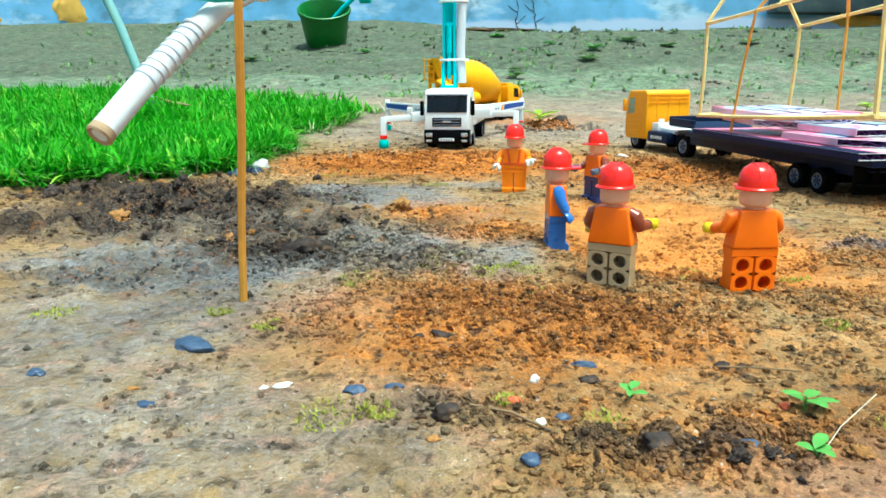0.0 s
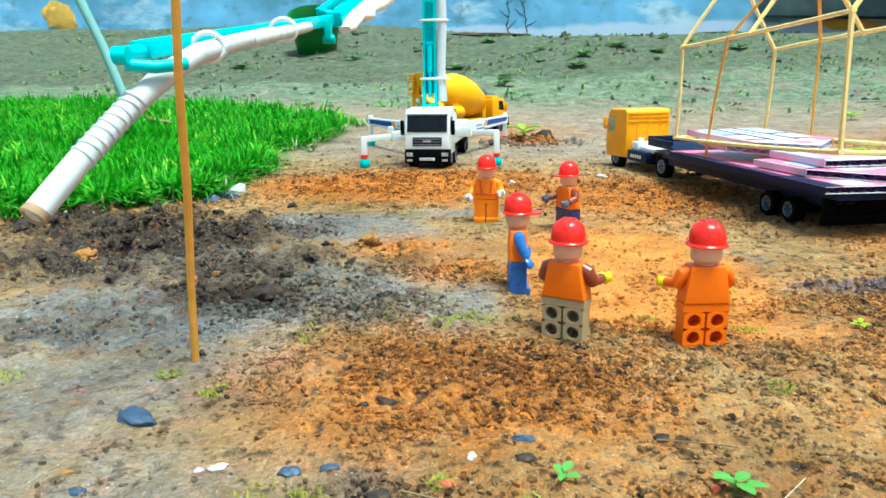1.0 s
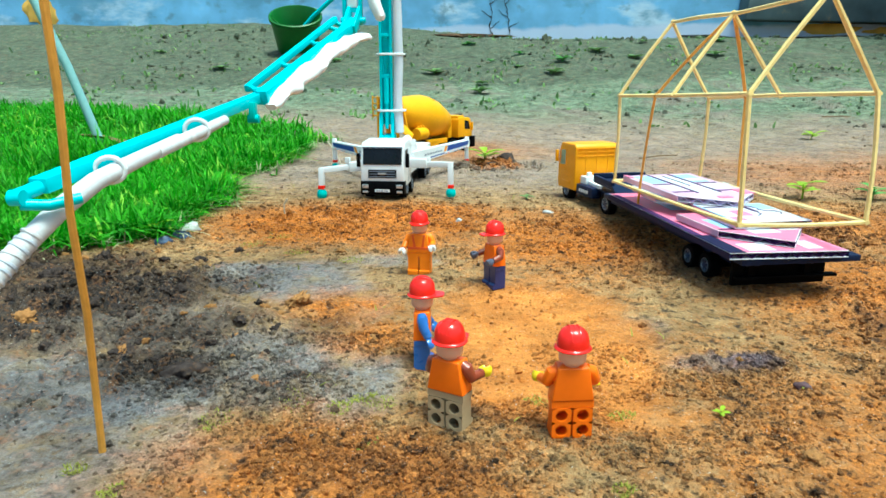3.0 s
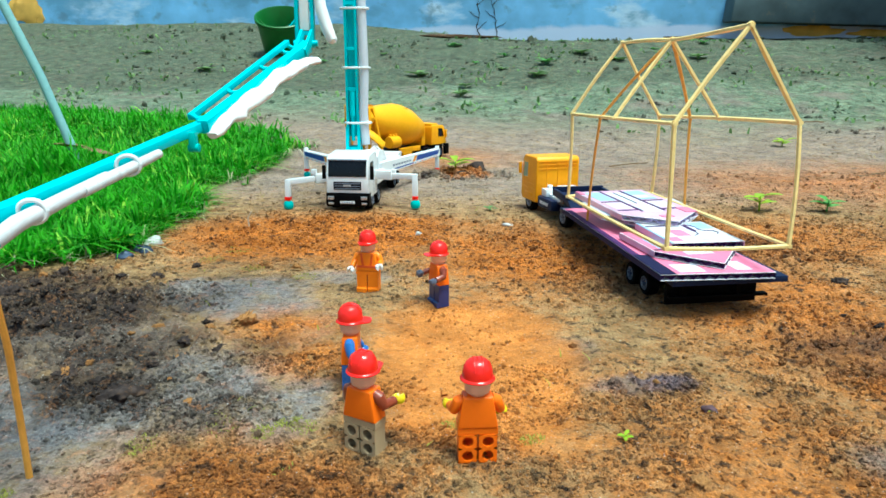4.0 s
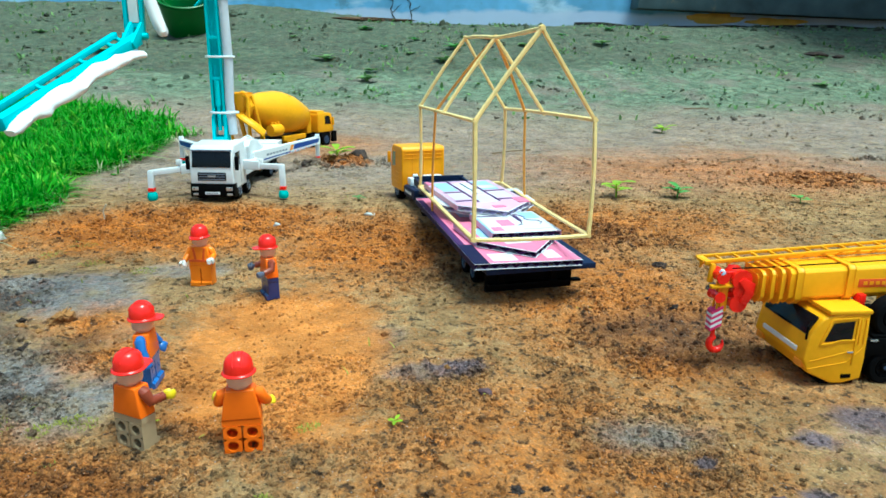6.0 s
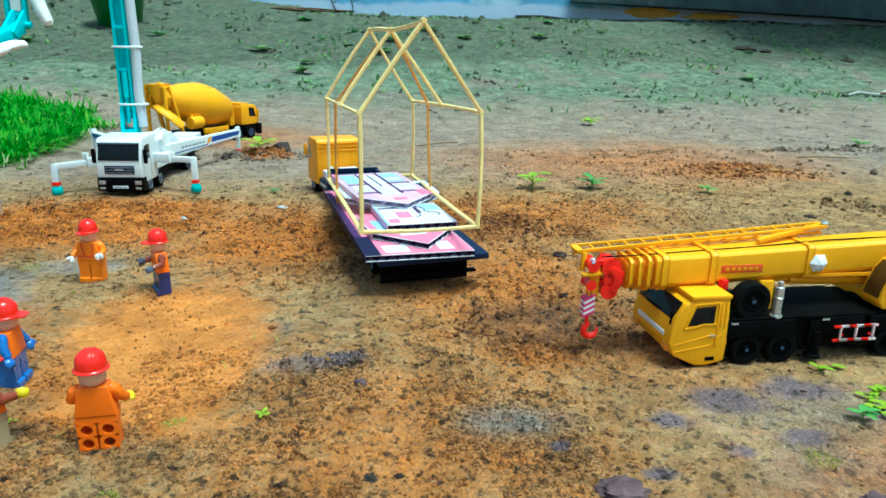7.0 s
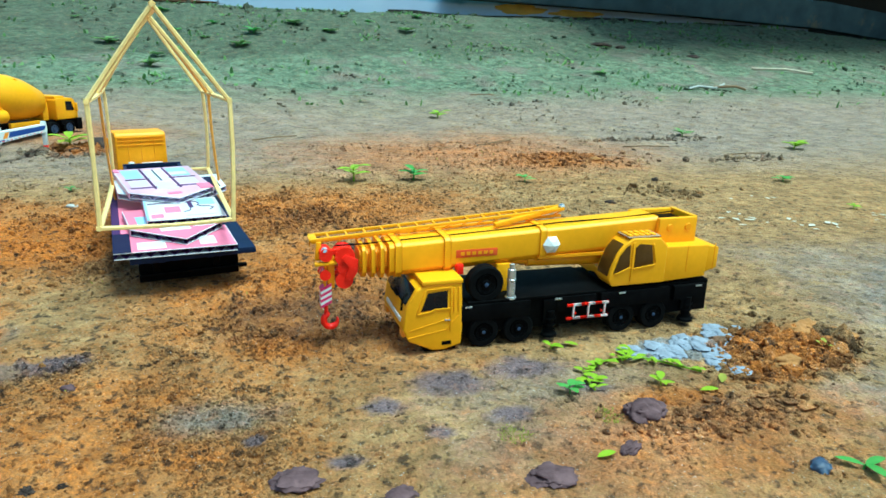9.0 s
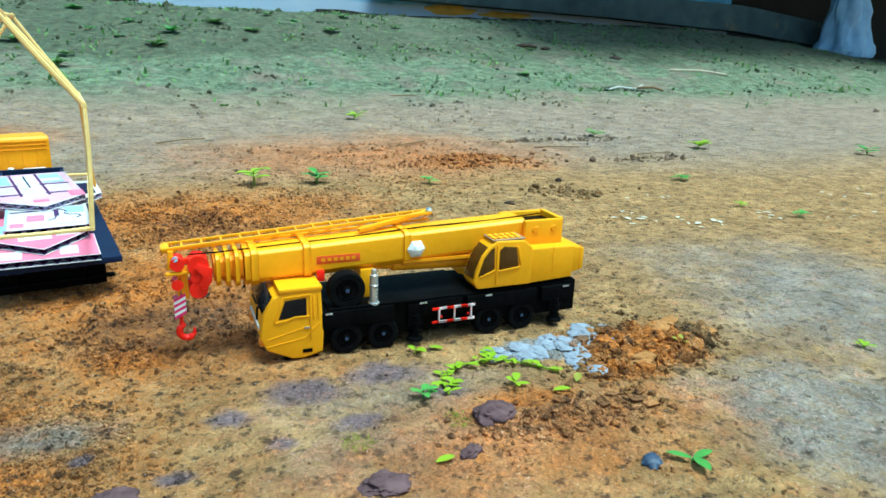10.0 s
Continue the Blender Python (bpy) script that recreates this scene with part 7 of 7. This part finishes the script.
for k, (x, y, sx, sy, sz, mat, label, cat) in enumerate([
        (-6.6, 16.5, 0.66, 0.36, 0.22, SLATE, "smooth blue-grey pebble lying in the soil", "pebble"), (-1.8, 14.2, 0.25, 0.2, 0.14, SLATE, "small dark blue pebble on soil", "pebble"),
        (-0.9, 14.4, 0.22, 0.16, 0.12, SLATE, "small dark blue pebble on soil", "pebble"), (3.7, 15.9, 0.28, 0.12, 0.09, SLATE, "flat grey pebble on soil", "pebble"),
        (-6.25, 13.2, 0.24, 0.15, 0.1, SLATE, "flat blue-grey pebble sunk in grey soil", "pebble"), (2.1, 11.3, 0.2, 0.16, 0.14, SLATE, "small blue-black pebble among clods", "pebble"), (2.9, 13.3, 0.2, 0.14, 0.12, SLATE, "small blue-black pebble on soil", "pebble"),
        (-9.7, 14.6, 0.22, 0.16, 0.1, SLATE, "flat blue-grey pebble sunk in grey soil", "pebble"), (7.75, 13.9, 0.11, 0.1, 0.09, BRICKBIT, "small orange brick chip on soil", "brick chip"), (0.2, 12.1, 0.15, 0.1, 0.07, RUST, "small orange-brown clod on grey soil", "clod"), (-6.9, 13.9, 0.16, 0.08, 0.05, RUST, "flat orange crumb on grey soil", "clod"),
        (44.7, 18.6, 0.95, 0.75, 0.5, PLUM, "large plum-brown stone with a flat top", "stone"), (38.7, 15.4, 0.95, 0.7, 0.3, PLUM, "plum-brown stone half sunk in soil", "stone"),
        (29.5, 17.0, 0.9, 0.6, 0.25, PLUM, "plum-brown stone half sunk in soil", "stone"), (42.6, 16.3, 0.55, 0.3, 0.22, PLUM, "small plum-brown stone in soil", "stone"),
        (49.2, 13.4, 0.5, 0.4, 0.3, SLATE, "dark grey stone on soil", "stone"), (33.0, 15.4, 0.6, 0.4, 0.2, PLUM, "small plum-brown stone in soil", "stone"),
        (1.9, 13.9, 0.16, 0.13, 0.1, BRICKBIT, "red brick chip on soil", "brick chip"), (2.4, 15.05, 0.1, 0.1, 0.12, SHELL, "tiny white chip on soil", "chip"),
        (-3.5, 14.3, 0.22, 0.1, 0.06, SHELL, "small white chip on soil", "chip"), (-3.9, 14.15, 0.1, 0.08, 0.05, SHELL, "small white chip on soil", "chip"), (2.4, 12.9, 0.1, 0.08, 0.08, SHELL, "tiny white chip on soil", "chip"),
        (5.2, 58.7, 0.3, 0.24, 0.2, PALE, "small pale pebble on orange soil", "pebble"), (13.4, 62.8, 0.55, 0.34, 0.22, PALE, "pale flat pebble on orange soil", "pebble"),
        (-17.2, 54.6, 0.75, 0.55, 0.5, PALE, "pale stone at the edge of the grass", "stone"), (-16.9, 52.2, 0.7, 0.5, 0.45, SLATE, "grey stone at the edge of the grass", "stone"),
        (-17.6, 50.3, 0.7, 0.5, 0.4, SLATE, "grey stone at the edge of the grass", "stone"), (20.3, 26.6, 0.32, 0.24, 0.2, PLUM, "small plum-brown clod on soil", "clod"),
        (-6.4, 26.9, 0.95, 0.7, 0.62, CLOD, "large dark earth clod on grey ground", "clod"), (0.4, 13.3, 0.3, 0.22, 0.2, CLOD, "dark crumbly earth clod", "clod"),
        (4.6, 12.1, 0.3, 0.25, 0.2, CLOD, "dark crumbly earth clod", "clod"), (6.3, 11.9, 0.24, 0.2, 0.16, SLATE, "small blue-black stone among clods", "stone"),
        (0.0, 17.8, 0.28, 0.2, 0.18, CLOD, "dark earth clod on orange soil", "clod"), (-0.6, 17.4, 0.14, 0.12, 0.1, CLOD, "small dark earth clod", "clod"),
        (7.2, 16.2, 0.2, 0.15, 0.12, CLOD, "small dark earth clod", "clod"), (3.7, 15.0, 0.22, 0.15, 0.12, CLOD, "small dark earth clod", "clod"),
        (19.5, 14.6, 0.22, 0.2, 0.16, SLATE, "small black pebble on soil", "pebble"), (56.6, 23.2, 1.2, 0.6, 0.4, RUST, "orange earth clod behind the crane tail", "clod"),
        (58.6, 24.6, 1.0, 0.5, 0.35, RUST, "orange earth clod on bare soil", "clod"), (54.2, 21.0, 0.9, 0.5, 0.4, RUST, "orange earth clod on bare soil", "clod"), (60.2, 23.4, 0.9, 0.6, 0.4, RUST, "orange earth clod on bare soil", "clod"),
        (8.8, 88.6, 0.8, 0.6, 0.4, CLOD, "dark clod at the foot of a weed", "clod"), (11.0, 92.0, 1.2, 0.8, 1.0, CLOD, "dark upturned clod with roots", "clod"),
        (38, 41, 0.6, 0.4, 0.3, CLOD, "dark earth clod on soil", "clod"), (44, 43, 0.55, 0.4, 0.3, CLOD, "dark earth clod on soil", "clod"), (36, 46, 0.5, 0.4, 0.3, CLOD, "dark earth clod on soil", "clod"),
        (150, 219, 3.4, 2, 0.8, CLOD, "dark clod on the bank", "clod"), (156, 216, 2.0, 1.4, 0.7, CLOD, "dark clod on the bank", "clod"), (178, 205, 2.4, 1.4, 0.7, CLOD, "dark clod on the bank", "clod"), (74, 78, 0.9, 0.6, 0.3, RUST, "red-brown clod on bare ground", "clod"),
        (64, 56, 0.5, 0.4, 0.2, CLOD, "dark clod on bare ground", "clod"), (75.5, 66, 0.45, 0.4, 0.3, CLOD, "dark clod on bare ground", "clod")]):
    solid("stone" if cat == "stone" else cat.replace(" ", "_"), rock((sx, sy, sz), 17 + k, 4 if max(sx, sy) > 0.35 and y < 60 and mat in (CLOD, RUST, PLUM) else 3 if y < 60 else 2, 0.4 if mat in (SLATE, PALE, PLUM) else 0.5), mat, label, cat, (x, y, gz(x, y) + (0.1 if mat is SLATE else 0.3) * sz), (k * 47) % 60 - 30, "stones and clods", sharp=70)


ash_rng = random.Random(31)
ASH = material("pale_ash", (0.245, 0.265, 0.335), 0.85, var=0.3, scale=260, bump=0.8, bump_scale=700, dirt=0.15)
for cx, cy, sx, sy, count in ((52.8, 24.9, 1.0, 0.55, 20), (49.6, 24.2, 0.9, 0.3, 10), (51.6, 22.2, 0.5, 0.6, 9), (47.6, 24.4, 0.5, 0.3, 3)):
    for k in range(count):
        x, y, r = ash_rng.gauss(cx, sx), ash_rng.gauss(cy, sy), ash_rng.uniform(0.3, 0.85)
        solid("ash_lump", rock((r, r * 0.75, r * 0.2), 700 + k, 4, 0.6), ASH, "pale lavender-grey ash lump on the soil", "ash lump", (x, y, gz(x, y)), ash_rng.uniform(0, 90), "ash lumps", sharp=70)


def clods():
    """Many middling clods of the muddy ground, each a thing of its own."""
    rng = random.Random(21)
    shapes = []
    for k in range(10):
        bm = rock((1, 1, 0.72), 300 + k, 4, 0.75)
        for v in bm.verts:
            v.co *= 1 + 0.34 * noise.noise(v.co * 4.1 + Vector((k, 0, 0))) + 0.26 * noise.noise(v.co * 9.0) + 0.16 * noise.noise(v.co * 19.0)
        bmesh.ops.scale(bm, vec=(CM, CM, CM), verts=bm.verts)
        for mat in (CLOD, RUST):
            me = bpy.data.meshes.new("clod")
            bm.to_mesh(me)
            me.polygons.foreach_set("use_smooth", [True] * len(me.polygons))
            me.materials.append(mat)
            shapes.append(me)
        bm.free()
    made = 0
    while made < 230:
        if made < 110:
            x, y = rng.uniform(-30, -3), rng.uniform(29, 49)
        elif made < 170:
            x, y = rng.uniform(10, 60), rng.uniform(35, 66)
        else:
            x, y = (rng.uniform(2, 9), rng.uniform(10.6, 13.6)) if made < 200 else (rng.uniform(-8, 26), rng.uniform(14, 34))
        o, g, m, _, h = (float(v[0]) for v in zones(np.array([x]), np.array([y])))
        if rng.random() > 0.15 + m + 0.2 * o or h > 0.2 or float(grass_zone(np.array([x]), np.array([y]))[0]) > 0.3 or math.hypot(x - 10, y - 22) < 1.8 or math.hypot(x - 5.5, y - 22.6) < 1.6 or math.hypot(x + 6.6, y - 16.5) < 1.6 or (34 < x < 56 and 25 < y < 33):
            continue
        r = min(0.7, rng.lognormvariate(-1.4, 0.4)) * (1.0 if made < 110 else 0.55 if y > 20 else 0.42)
        dark = rng.random() < 0.15 + 0.8 * m
        ob = new("clod", shapes[2 * rng.randrange(10) + (0 if dark else 1)])
        ob.matrix_world = pose(x * CM, y * CM, (gz(x, y) + 0.1 * r) * CM, rng.uniform(-20, 20), rng.uniform(-20, 20), rng.uniform(0, 360)) @ Matrix.Diagonal((r, r * rng.uniform(0.7, 1.2), r * rng.uniform(0.7, 1.1), 1))
        tagged(ob, "dark crumbly earth clod on the ground" if dark else "orange crumbly earth clod on the ground", "clod", "earth clods")
        made += 1


clods()


def stick(label, pts, r, mat, cat="twig"):
    bm = bmesh.new()
    tube(bm, [(x, y, gz(x, y) + z) for x, y, z in pts], r, 6)
    solid("twig" if cat == "twig" else cat.replace(" ", "_"), bm, mat, label, cat)


stick("thin brown twig lying on the soil", [(0.9, 13.4, 0.12), (1.8, 13.1, 0.2), (2.7, 12.4, 0.12)], 0.035, TWIG)
stick("thin dry stem lying on the soil", [(7.0, 16.0, 0.1), (8.0, 15.7, 0.16), (8.8, 15.5, 0.1)], 0.022, TWIG)
stick("pale dry grass stem sticking up from soil", [(7.6, 11.9, 0.0), (8.3, 12.6, 0.25), (9.6, 13.8, 0.45)], 0.012, STRAW)
stick("pale dry stalk standing in orange soil", [(-11.0, 61.3, 0.0), (-11.05, 61.3, 0.9), (-10.7, 61.3, 1.5)], 0.07, STRAW)
stick("pale twig leaning by the grass edge", [(-10.6, 88, 0.2), (-11.4, 88.5, 1.6), (-12.6, 89.2, 3.2)], 0.1, STRAW)
stick("pale crooked twig lying on bare ground", [(148, 163, 0.6), (153, 166, 1.2), (158, 165, 0.9), (163, 168, 1.0)], 0.28, PALE)
stick("brown twig lying on bare ground", [(158, 166, 0.8), (164, 164, 1.4), (168, 165, 0.8)], 0.35, TWIG)
stick("pale straw lying on the bank", [(190, 190, 0.6), (200, 186, 1.2), (208, 183, 0.7)], 0.35, STRAW)
for k, (x, y, a) in enumerate([(62, 92, 0.3), (96, 80, -0.2), (30, 98, 0.4), (84, 88, -0.3), (80, 150, 0.2)]):
    s = 2.0 + y / 60
    stick("dark dry twig lying on bare ground", [(x, y, 0.1), (x + s * math.cos(a), y + s * math.sin(a), 0.35), (x + 2.2 * s * math.cos(a + 0.2), y + 2.2 * s * math.sin(a + 0.2), 0.1)], 0.05 + y / 2600, TWIG)

fleck_rng = random.Random(15)
FLECK = material("dark_leaf_fleck", (0.05, 0.055, 0.025), 0.8, var=0.4, bump=0.3)
for _ in range(46):
    x, y = fleck_rng.uniform(24, 150), fleck_rng.uniform(62, 172)
    ln = fleck_rng.uniform(0.5, 1.1) * (0.5 + y / 110)
    bm = bmesh.new()
    leaf_mesh(bm, (0, 0, 0.12), fleck_rng.uniform(-0.5, 0.5), ln, ln * fleck_rng.uniform(0.2, 0.4), 0.12, 0.3)
    solid("leaf_fleck", bm, FLECK, "small dark dry leaf lying on bare ground", "leaf", (x, y, gz(x, y)), 0, "dry leaf flecks", sharp=80)

# fallen petals on the bare ground
rng = random.Random(8)
PETAL = material("cream_petal", (0.60, 0.53, 0.42), 0.6, var=0.1, bump=0.1)
for cx, cy, n, sx in ((73, 46.8, 9, 2.6), (79, 44.3, 10, 2.6), (87.6, 44.8, 7, 2.4), (96, 44, 6, 5), (84, 55, 4, 8), (104, 52, 5, 6)):
    for _ in range(n):
        x, y, a, ln = cx + rng.gauss(0, sx * 0.5), cy + rng.gauss(0, 1.3), rng.uniform(0, 6.28), rng.uniform(0.45, 1.0)
        bm = bmesh.new()
        leaf_mesh(bm, (0, 0, 0.04), a, ln, ln * 0.5, 0.05, 0.1)
        solid("petal", bm, PETAL, "cream fallen petal on bare ground", "petal", (x, y, gz(x, y) + 0.05), 0, "fallen petals", sharp=80)


# ---- things beyond the diorama ----
POT = material("green_bucket_plastic", (0.02, 0.13, 0.015), 0.4, var=0.15, scale=40, bump=0.05, dirt=0.12)


def bucket():
    x, y = -58.3, 262
    t = thing("bucket", "dark green plastic bucket standing on the bank", "bucket", (x, y, gz(x, y) + 0.6), 0, "", (27, 5))
    bm = bmesh.new()
    lathe(bm, [(0, 0), (7.2, 0), (7.4, 0.5), (9.0, 12.0), (9.5, 12.1), (9.5, 12.7), (9.0, 12.9), (8.7, 12.6), (7.1, 0.8), (0, 0.7)], 40)
    part("body", bm, POT, t)
    bm = bmesh.new()
    lathe(bm, [(8.95, 11.4), (9.5, 11.5), (9.5, 11.9), (8.95, 12.0)], 40)
    part("rim_band", bm, POT, t)
    bm = bmesh.new()
    tube(bm, [(9.2 * math.cos(radians(a)), 2 - 9.2 * math.sin(radians(a)) * 0.3, 12.2 - 4.5 * math.sin(radians(a))) for a in range(0, 181, 12)], 0.25, 8)
    part("handle", bm, POT, t)
    bm = bmesh.new()
    tube(bm, [(-3, 2, 1.5), (6, 3, 12), (15, 3.5, 20.5)], 0.8, 10)
    part("stirring_stick", bm, TEAL, t, "grey-green stick leaning in the bucket")


bucket()


def leaning_pole():
    bm = bmesh.new()
    tube(bm, [(-39.5, 85, gz(-39.5, 85) - 0.5), (-43.5, 85, 13.5), (-48.0, 85, 25.0), (-55.0, 85, 43.0)], 0.55, 12)
    ob = part("pole", bm, material("grey_green_pole", (0.24, 0.42, 0.42), 0.45, var=0.12, bump=0.1, dirt=0.08))
    tagged(ob, "grey-green thin pole leaning out of the grass", "pole")


leaning_pole()


def dry_leaf():
    bm = bmesh.new()
    leaf_mesh(bm, (0, 0, 0), 0.3, 4.4, 1.7, -0.3, 0.5)
    leaf_mesh(bm, (3.2, 1.0, -0.4), -0.35, 5.5, 1.6, -0.35, 0.4)
    solid("dry_leaf", bm, TWIG, "curled brown dry leaf caught in the grass", "leaf", (-43.0, 84, gz(-43.0, 84) + 4.2), sharp=80)


dry_leaf()

# ---- the wall at the back ----
def plaster_material():
    """Blue-washed plaster, worn to white in places and with dark damp blots."""
    m = material("weathered_plaster", (0.22, 0.46, 0.74), 0.8, var=0.25, scale=14, bump=0.4, bump_scale=120)
    n, l = m.node_tree.nodes, m.node_tree.links
    b = n["Principled BSDF"]
    col = b.inputs["Base Color"].links[0].from_socket
    co = n.new("ShaderNodeTexCoord")
    for scale, squash, lo, hi, tint, amount in ((2.2, 2.6, 0.53, 0.63, (0.68, 0.80, 0.93), 0.8), (3.4, 1.8, 0.54, 0.63, (0.14, 0.30, 0.46), 0.75), (9.0, 1.2, 0.60, 0.68, (0.13, 0.22, 0.30), 0.6)):
        mp = n.new("ShaderNodeMapping")
        mp.inputs["Scale"].default_value = (1, 1, squash)
        mp.inputs["Location"].default_value = (scale, 0, 0.3)
        t = n.new("ShaderNodeTexNoise")
        t.inputs["Scale"].default_value, t.inputs["Detail"].default_value, t.inputs["Roughness"].default_value = scale, 8, 0.6
        r = n.new("ShaderNodeMapRange")
        r.inputs["From Min"].default_value, r.inputs["From Max"].default_value, r.inputs["To Max"].default_value = lo, hi, amount
        mx = n.new("ShaderNodeMix")
        mx.data_type = "RGBA"
        mx.inputs["B"].default_value = (*tint, 1)
        l.new(co.outputs["Object"], mp.inputs["Vector"]), l.new(mp.outputs[0], t.inputs["Vector"])
        l.new(t.outputs["Fac"], r.inputs["Value"]), l.new(r.outputs["Result"], mx.inputs["Factor"])
        l.new(col, mx.inputs["A"])
        col = mx.outputs["Result"]
    # bare whitewash along the foot
    z = n.new("ShaderNodeSeparateXYZ")
    l.new(co.outputs["Object"], z.inputs[0])
    wob = n.new("ShaderNodeTexNoise")
    wob.inputs["Scale"].default_value, wob.inputs["Detail"].default_value = 5.0, 6
    l.new(co.outputs["Object"], wob.inputs["Vector"])
    add = n.new("ShaderNodeMath")
    add.operation, add.inputs[1].default_value = "MULTIPLY_ADD", 0.09
    l.new(wob.outputs["Fac"], add.inputs[0]), l.new(z.outputs["Z"], add.inputs[2])
    low = n.new("ShaderNodeMapRange")
    low.inputs["From Min"].default_value, low.inputs["From Max"].default_value = 0.365, 0.350
    low.inputs["To Max"].default_value = 0.85
    l.new(add.outputs[0], low.inputs["Value"])
    mx = n.new("ShaderNodeMix")
    mx.data_type = "RGBA"
    mx.inputs["B"].default_value = (0.62, 0.68, 0.86, 1)
    l.new(low.outputs["Result"], mx.inputs["Factor"]), l.new(col, mx.inputs["A"])
    l.new(mx.outputs["Result"], b.inputs["Base Color"])
    return m


PLASTER = plaster_material()
CONCRETE = material("grey_concrete", (0.075, 0.105, 0.115), 0.85, var=0.45, scale=12, bump=0.5, bump_scale=120, dirt=0.22, dirt_col=(0.42, 0.27, 0.08))
# near-black for real cracks, and for shade painted at the foot and recess
DARK = material("dark_shade_and_crack", (0.022, 0.017, 0.014), 0.8, var=0.4, scale=25, bump=0.4)
OCHRE = material("ochre_stain_and_glow", (0.72, 0.42, 0.08), 0.8, var=0.35, scale=16, bump=0.3)


def back_wall():
    bm = bmesh.new()
    box(bm, (-900, 320, -5), (331, 345, 260))
    wall = part("wall_north", bm, PLASTER)
    tagged(wall, "pale blue-grey weathered plaster wall behind the bank", "wall", kind="structure")
    bm = bmesh.new()
    crack_rng = random.Random(12)
    for k in range(2):
        x = 15 + 8 * k
        pts = []
        for z in range(0, 22):
            x += crack_rng.uniform(-0.9, 0.9)
            pts.append((x, 319.93, 25 + z * 1.15))
        tube(bm, pts, [crack_rng.uniform(0.06, 0.30) for _ in pts], 5)
        for at, way in ((5, 1), (9, -1), (14, 1)):
            bx, _, bz = pts[at]
            tube(bm, [(bx + way * q * 1.1, 319.95, bz + 0.7 * q + crack_rng.uniform(-0.5, 0.5)) for q in range(5)], [0.2, 0.16, 0.12, 0.1, 0.05], 5)
    part("crack", bm, DARK, wall, "dark crack in the plaster")
    # ochre patches at its foot: stains at the right, painted yellow glow at the left
    for x, z, sx, sz in ((-190, 40, 7, 6), (160, 29.6, 13, 2.0), (190, 28.4, 14, 1.7), (-228, 36, 5, 2.5)):
        bm = rock((sx, 0.6, sz), int(x) % 17, 3, 0.5)
        bmesh.ops.translate(bm, vec=(x, 319.8, z), verts=bm.verts)
        part("tinted_patch", bm, OCHRE, wall, "ochre patch of stain and painted glow")
    bm = bmesh.new()
    prism(bm, [(121, 33), (250, 29.2), (330, 25.5), (425, 16), (425, 29), (330, 39.5), (122, 44)], 309, 320, "y")
    ledge = part("ledge", bm, CONCRETE, None, "", 0.8)
    tagged(ledge, "dark weathered concrete ledge along the wall", "ledge", kind="structure")
    # near-black strip standing in for the shaded gap at the wall foot
    foot = random.Random(4)
    bm = bmesh.new()
    low = [(96 + 12 * k, 24.0) for k in range(17)]
    prism(bm, low + [(x, 26.6 + foot.uniform(-0.7, 0.9)) for x, _ in reversed(low)], 316.5, 319.9, "y")
    board = part("foot_gap_strip", bm, DARK, None, "", 0.1)
    tagged(board, "near-black strip painted for the shaded gap at the wall foot", "board")
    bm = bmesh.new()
    # recess walls: the shade inside is put into their near-black colour
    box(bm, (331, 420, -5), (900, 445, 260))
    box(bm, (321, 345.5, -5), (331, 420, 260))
    # unseen roof slabs, added only to shade the bank and recess
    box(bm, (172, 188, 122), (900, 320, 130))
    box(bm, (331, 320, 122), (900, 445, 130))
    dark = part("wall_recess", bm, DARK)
    tagged(dark, "near-black recess beside the plaster wall, with unseen shading roof added", "wall", kind="structure")


back_wall()


def plastic_bag():
    BAG = material("milky_plastic_bag", (0.44, 0.62, 1.0), 0.3, var=0.2, scale=30, bump=0.6, bump_scale=60, coat=0.3)
    bm = bmesh.new()
    n, rings = 72, []
    for z, r in ((0, 0.5), (0.3, 17), (1.5, 20), (4, 20.5), (7, 19), (10, 17), (13, 15.5), (17, 14.5), (21, 14), (26, 13), (32, 12), (40, 11), (48, 10.5), (55, 11)):
        ring = []
        for k in range(n):
            a = 2 * math.pi * k / n
            q = Vector((math.cos(a) * 2.2, math.sin(a) * 2.2, z * 0.09))
            f = 1 + 0.22 * noise.noise(q) + 0.20 * abs(noise.noise(q * 2.3)) + 0.08 * math.sin(7 * a + z * 0.13) * min(1, z / 10)
            ring.append(bm.verts.new((0.72 * r * f * math.cos(a), 0.72 * r * f * math.sin(a), z)))
        rings.append(ring)
    for a, b in zip(rings, rings[1:]):
        for k in range(n):
            bm.faces.new((a[k], a[(k + 1) % n], b[(k + 1) % n], b[k]))
    bm.faces.new(rings[0][::-1]), bm.faces.new(rings[-1])
    x, y = 391, 293
    solid("plastic_bag", bm, BAG, "crumpled milky blue plastic bag standing by a dark recess", "plastic bag", (x, y, gz(x, y) - 0.5))


plastic_bag()

# dark soil scoop at the foot of the wall
bm = rock((20, 5, 0.9), 5, 4, 0.4)
solid("earth_mound", bm, material("red_brown_earth", (0.10, 0.052, 0.024), 0.95, var=0.35, scale=60, bump=0.9, bump_scale=200), "red-brown earth mound at the foot of the wall", "earth mound", (-2, 300, gz(-2, 300) - 0.2), 4)
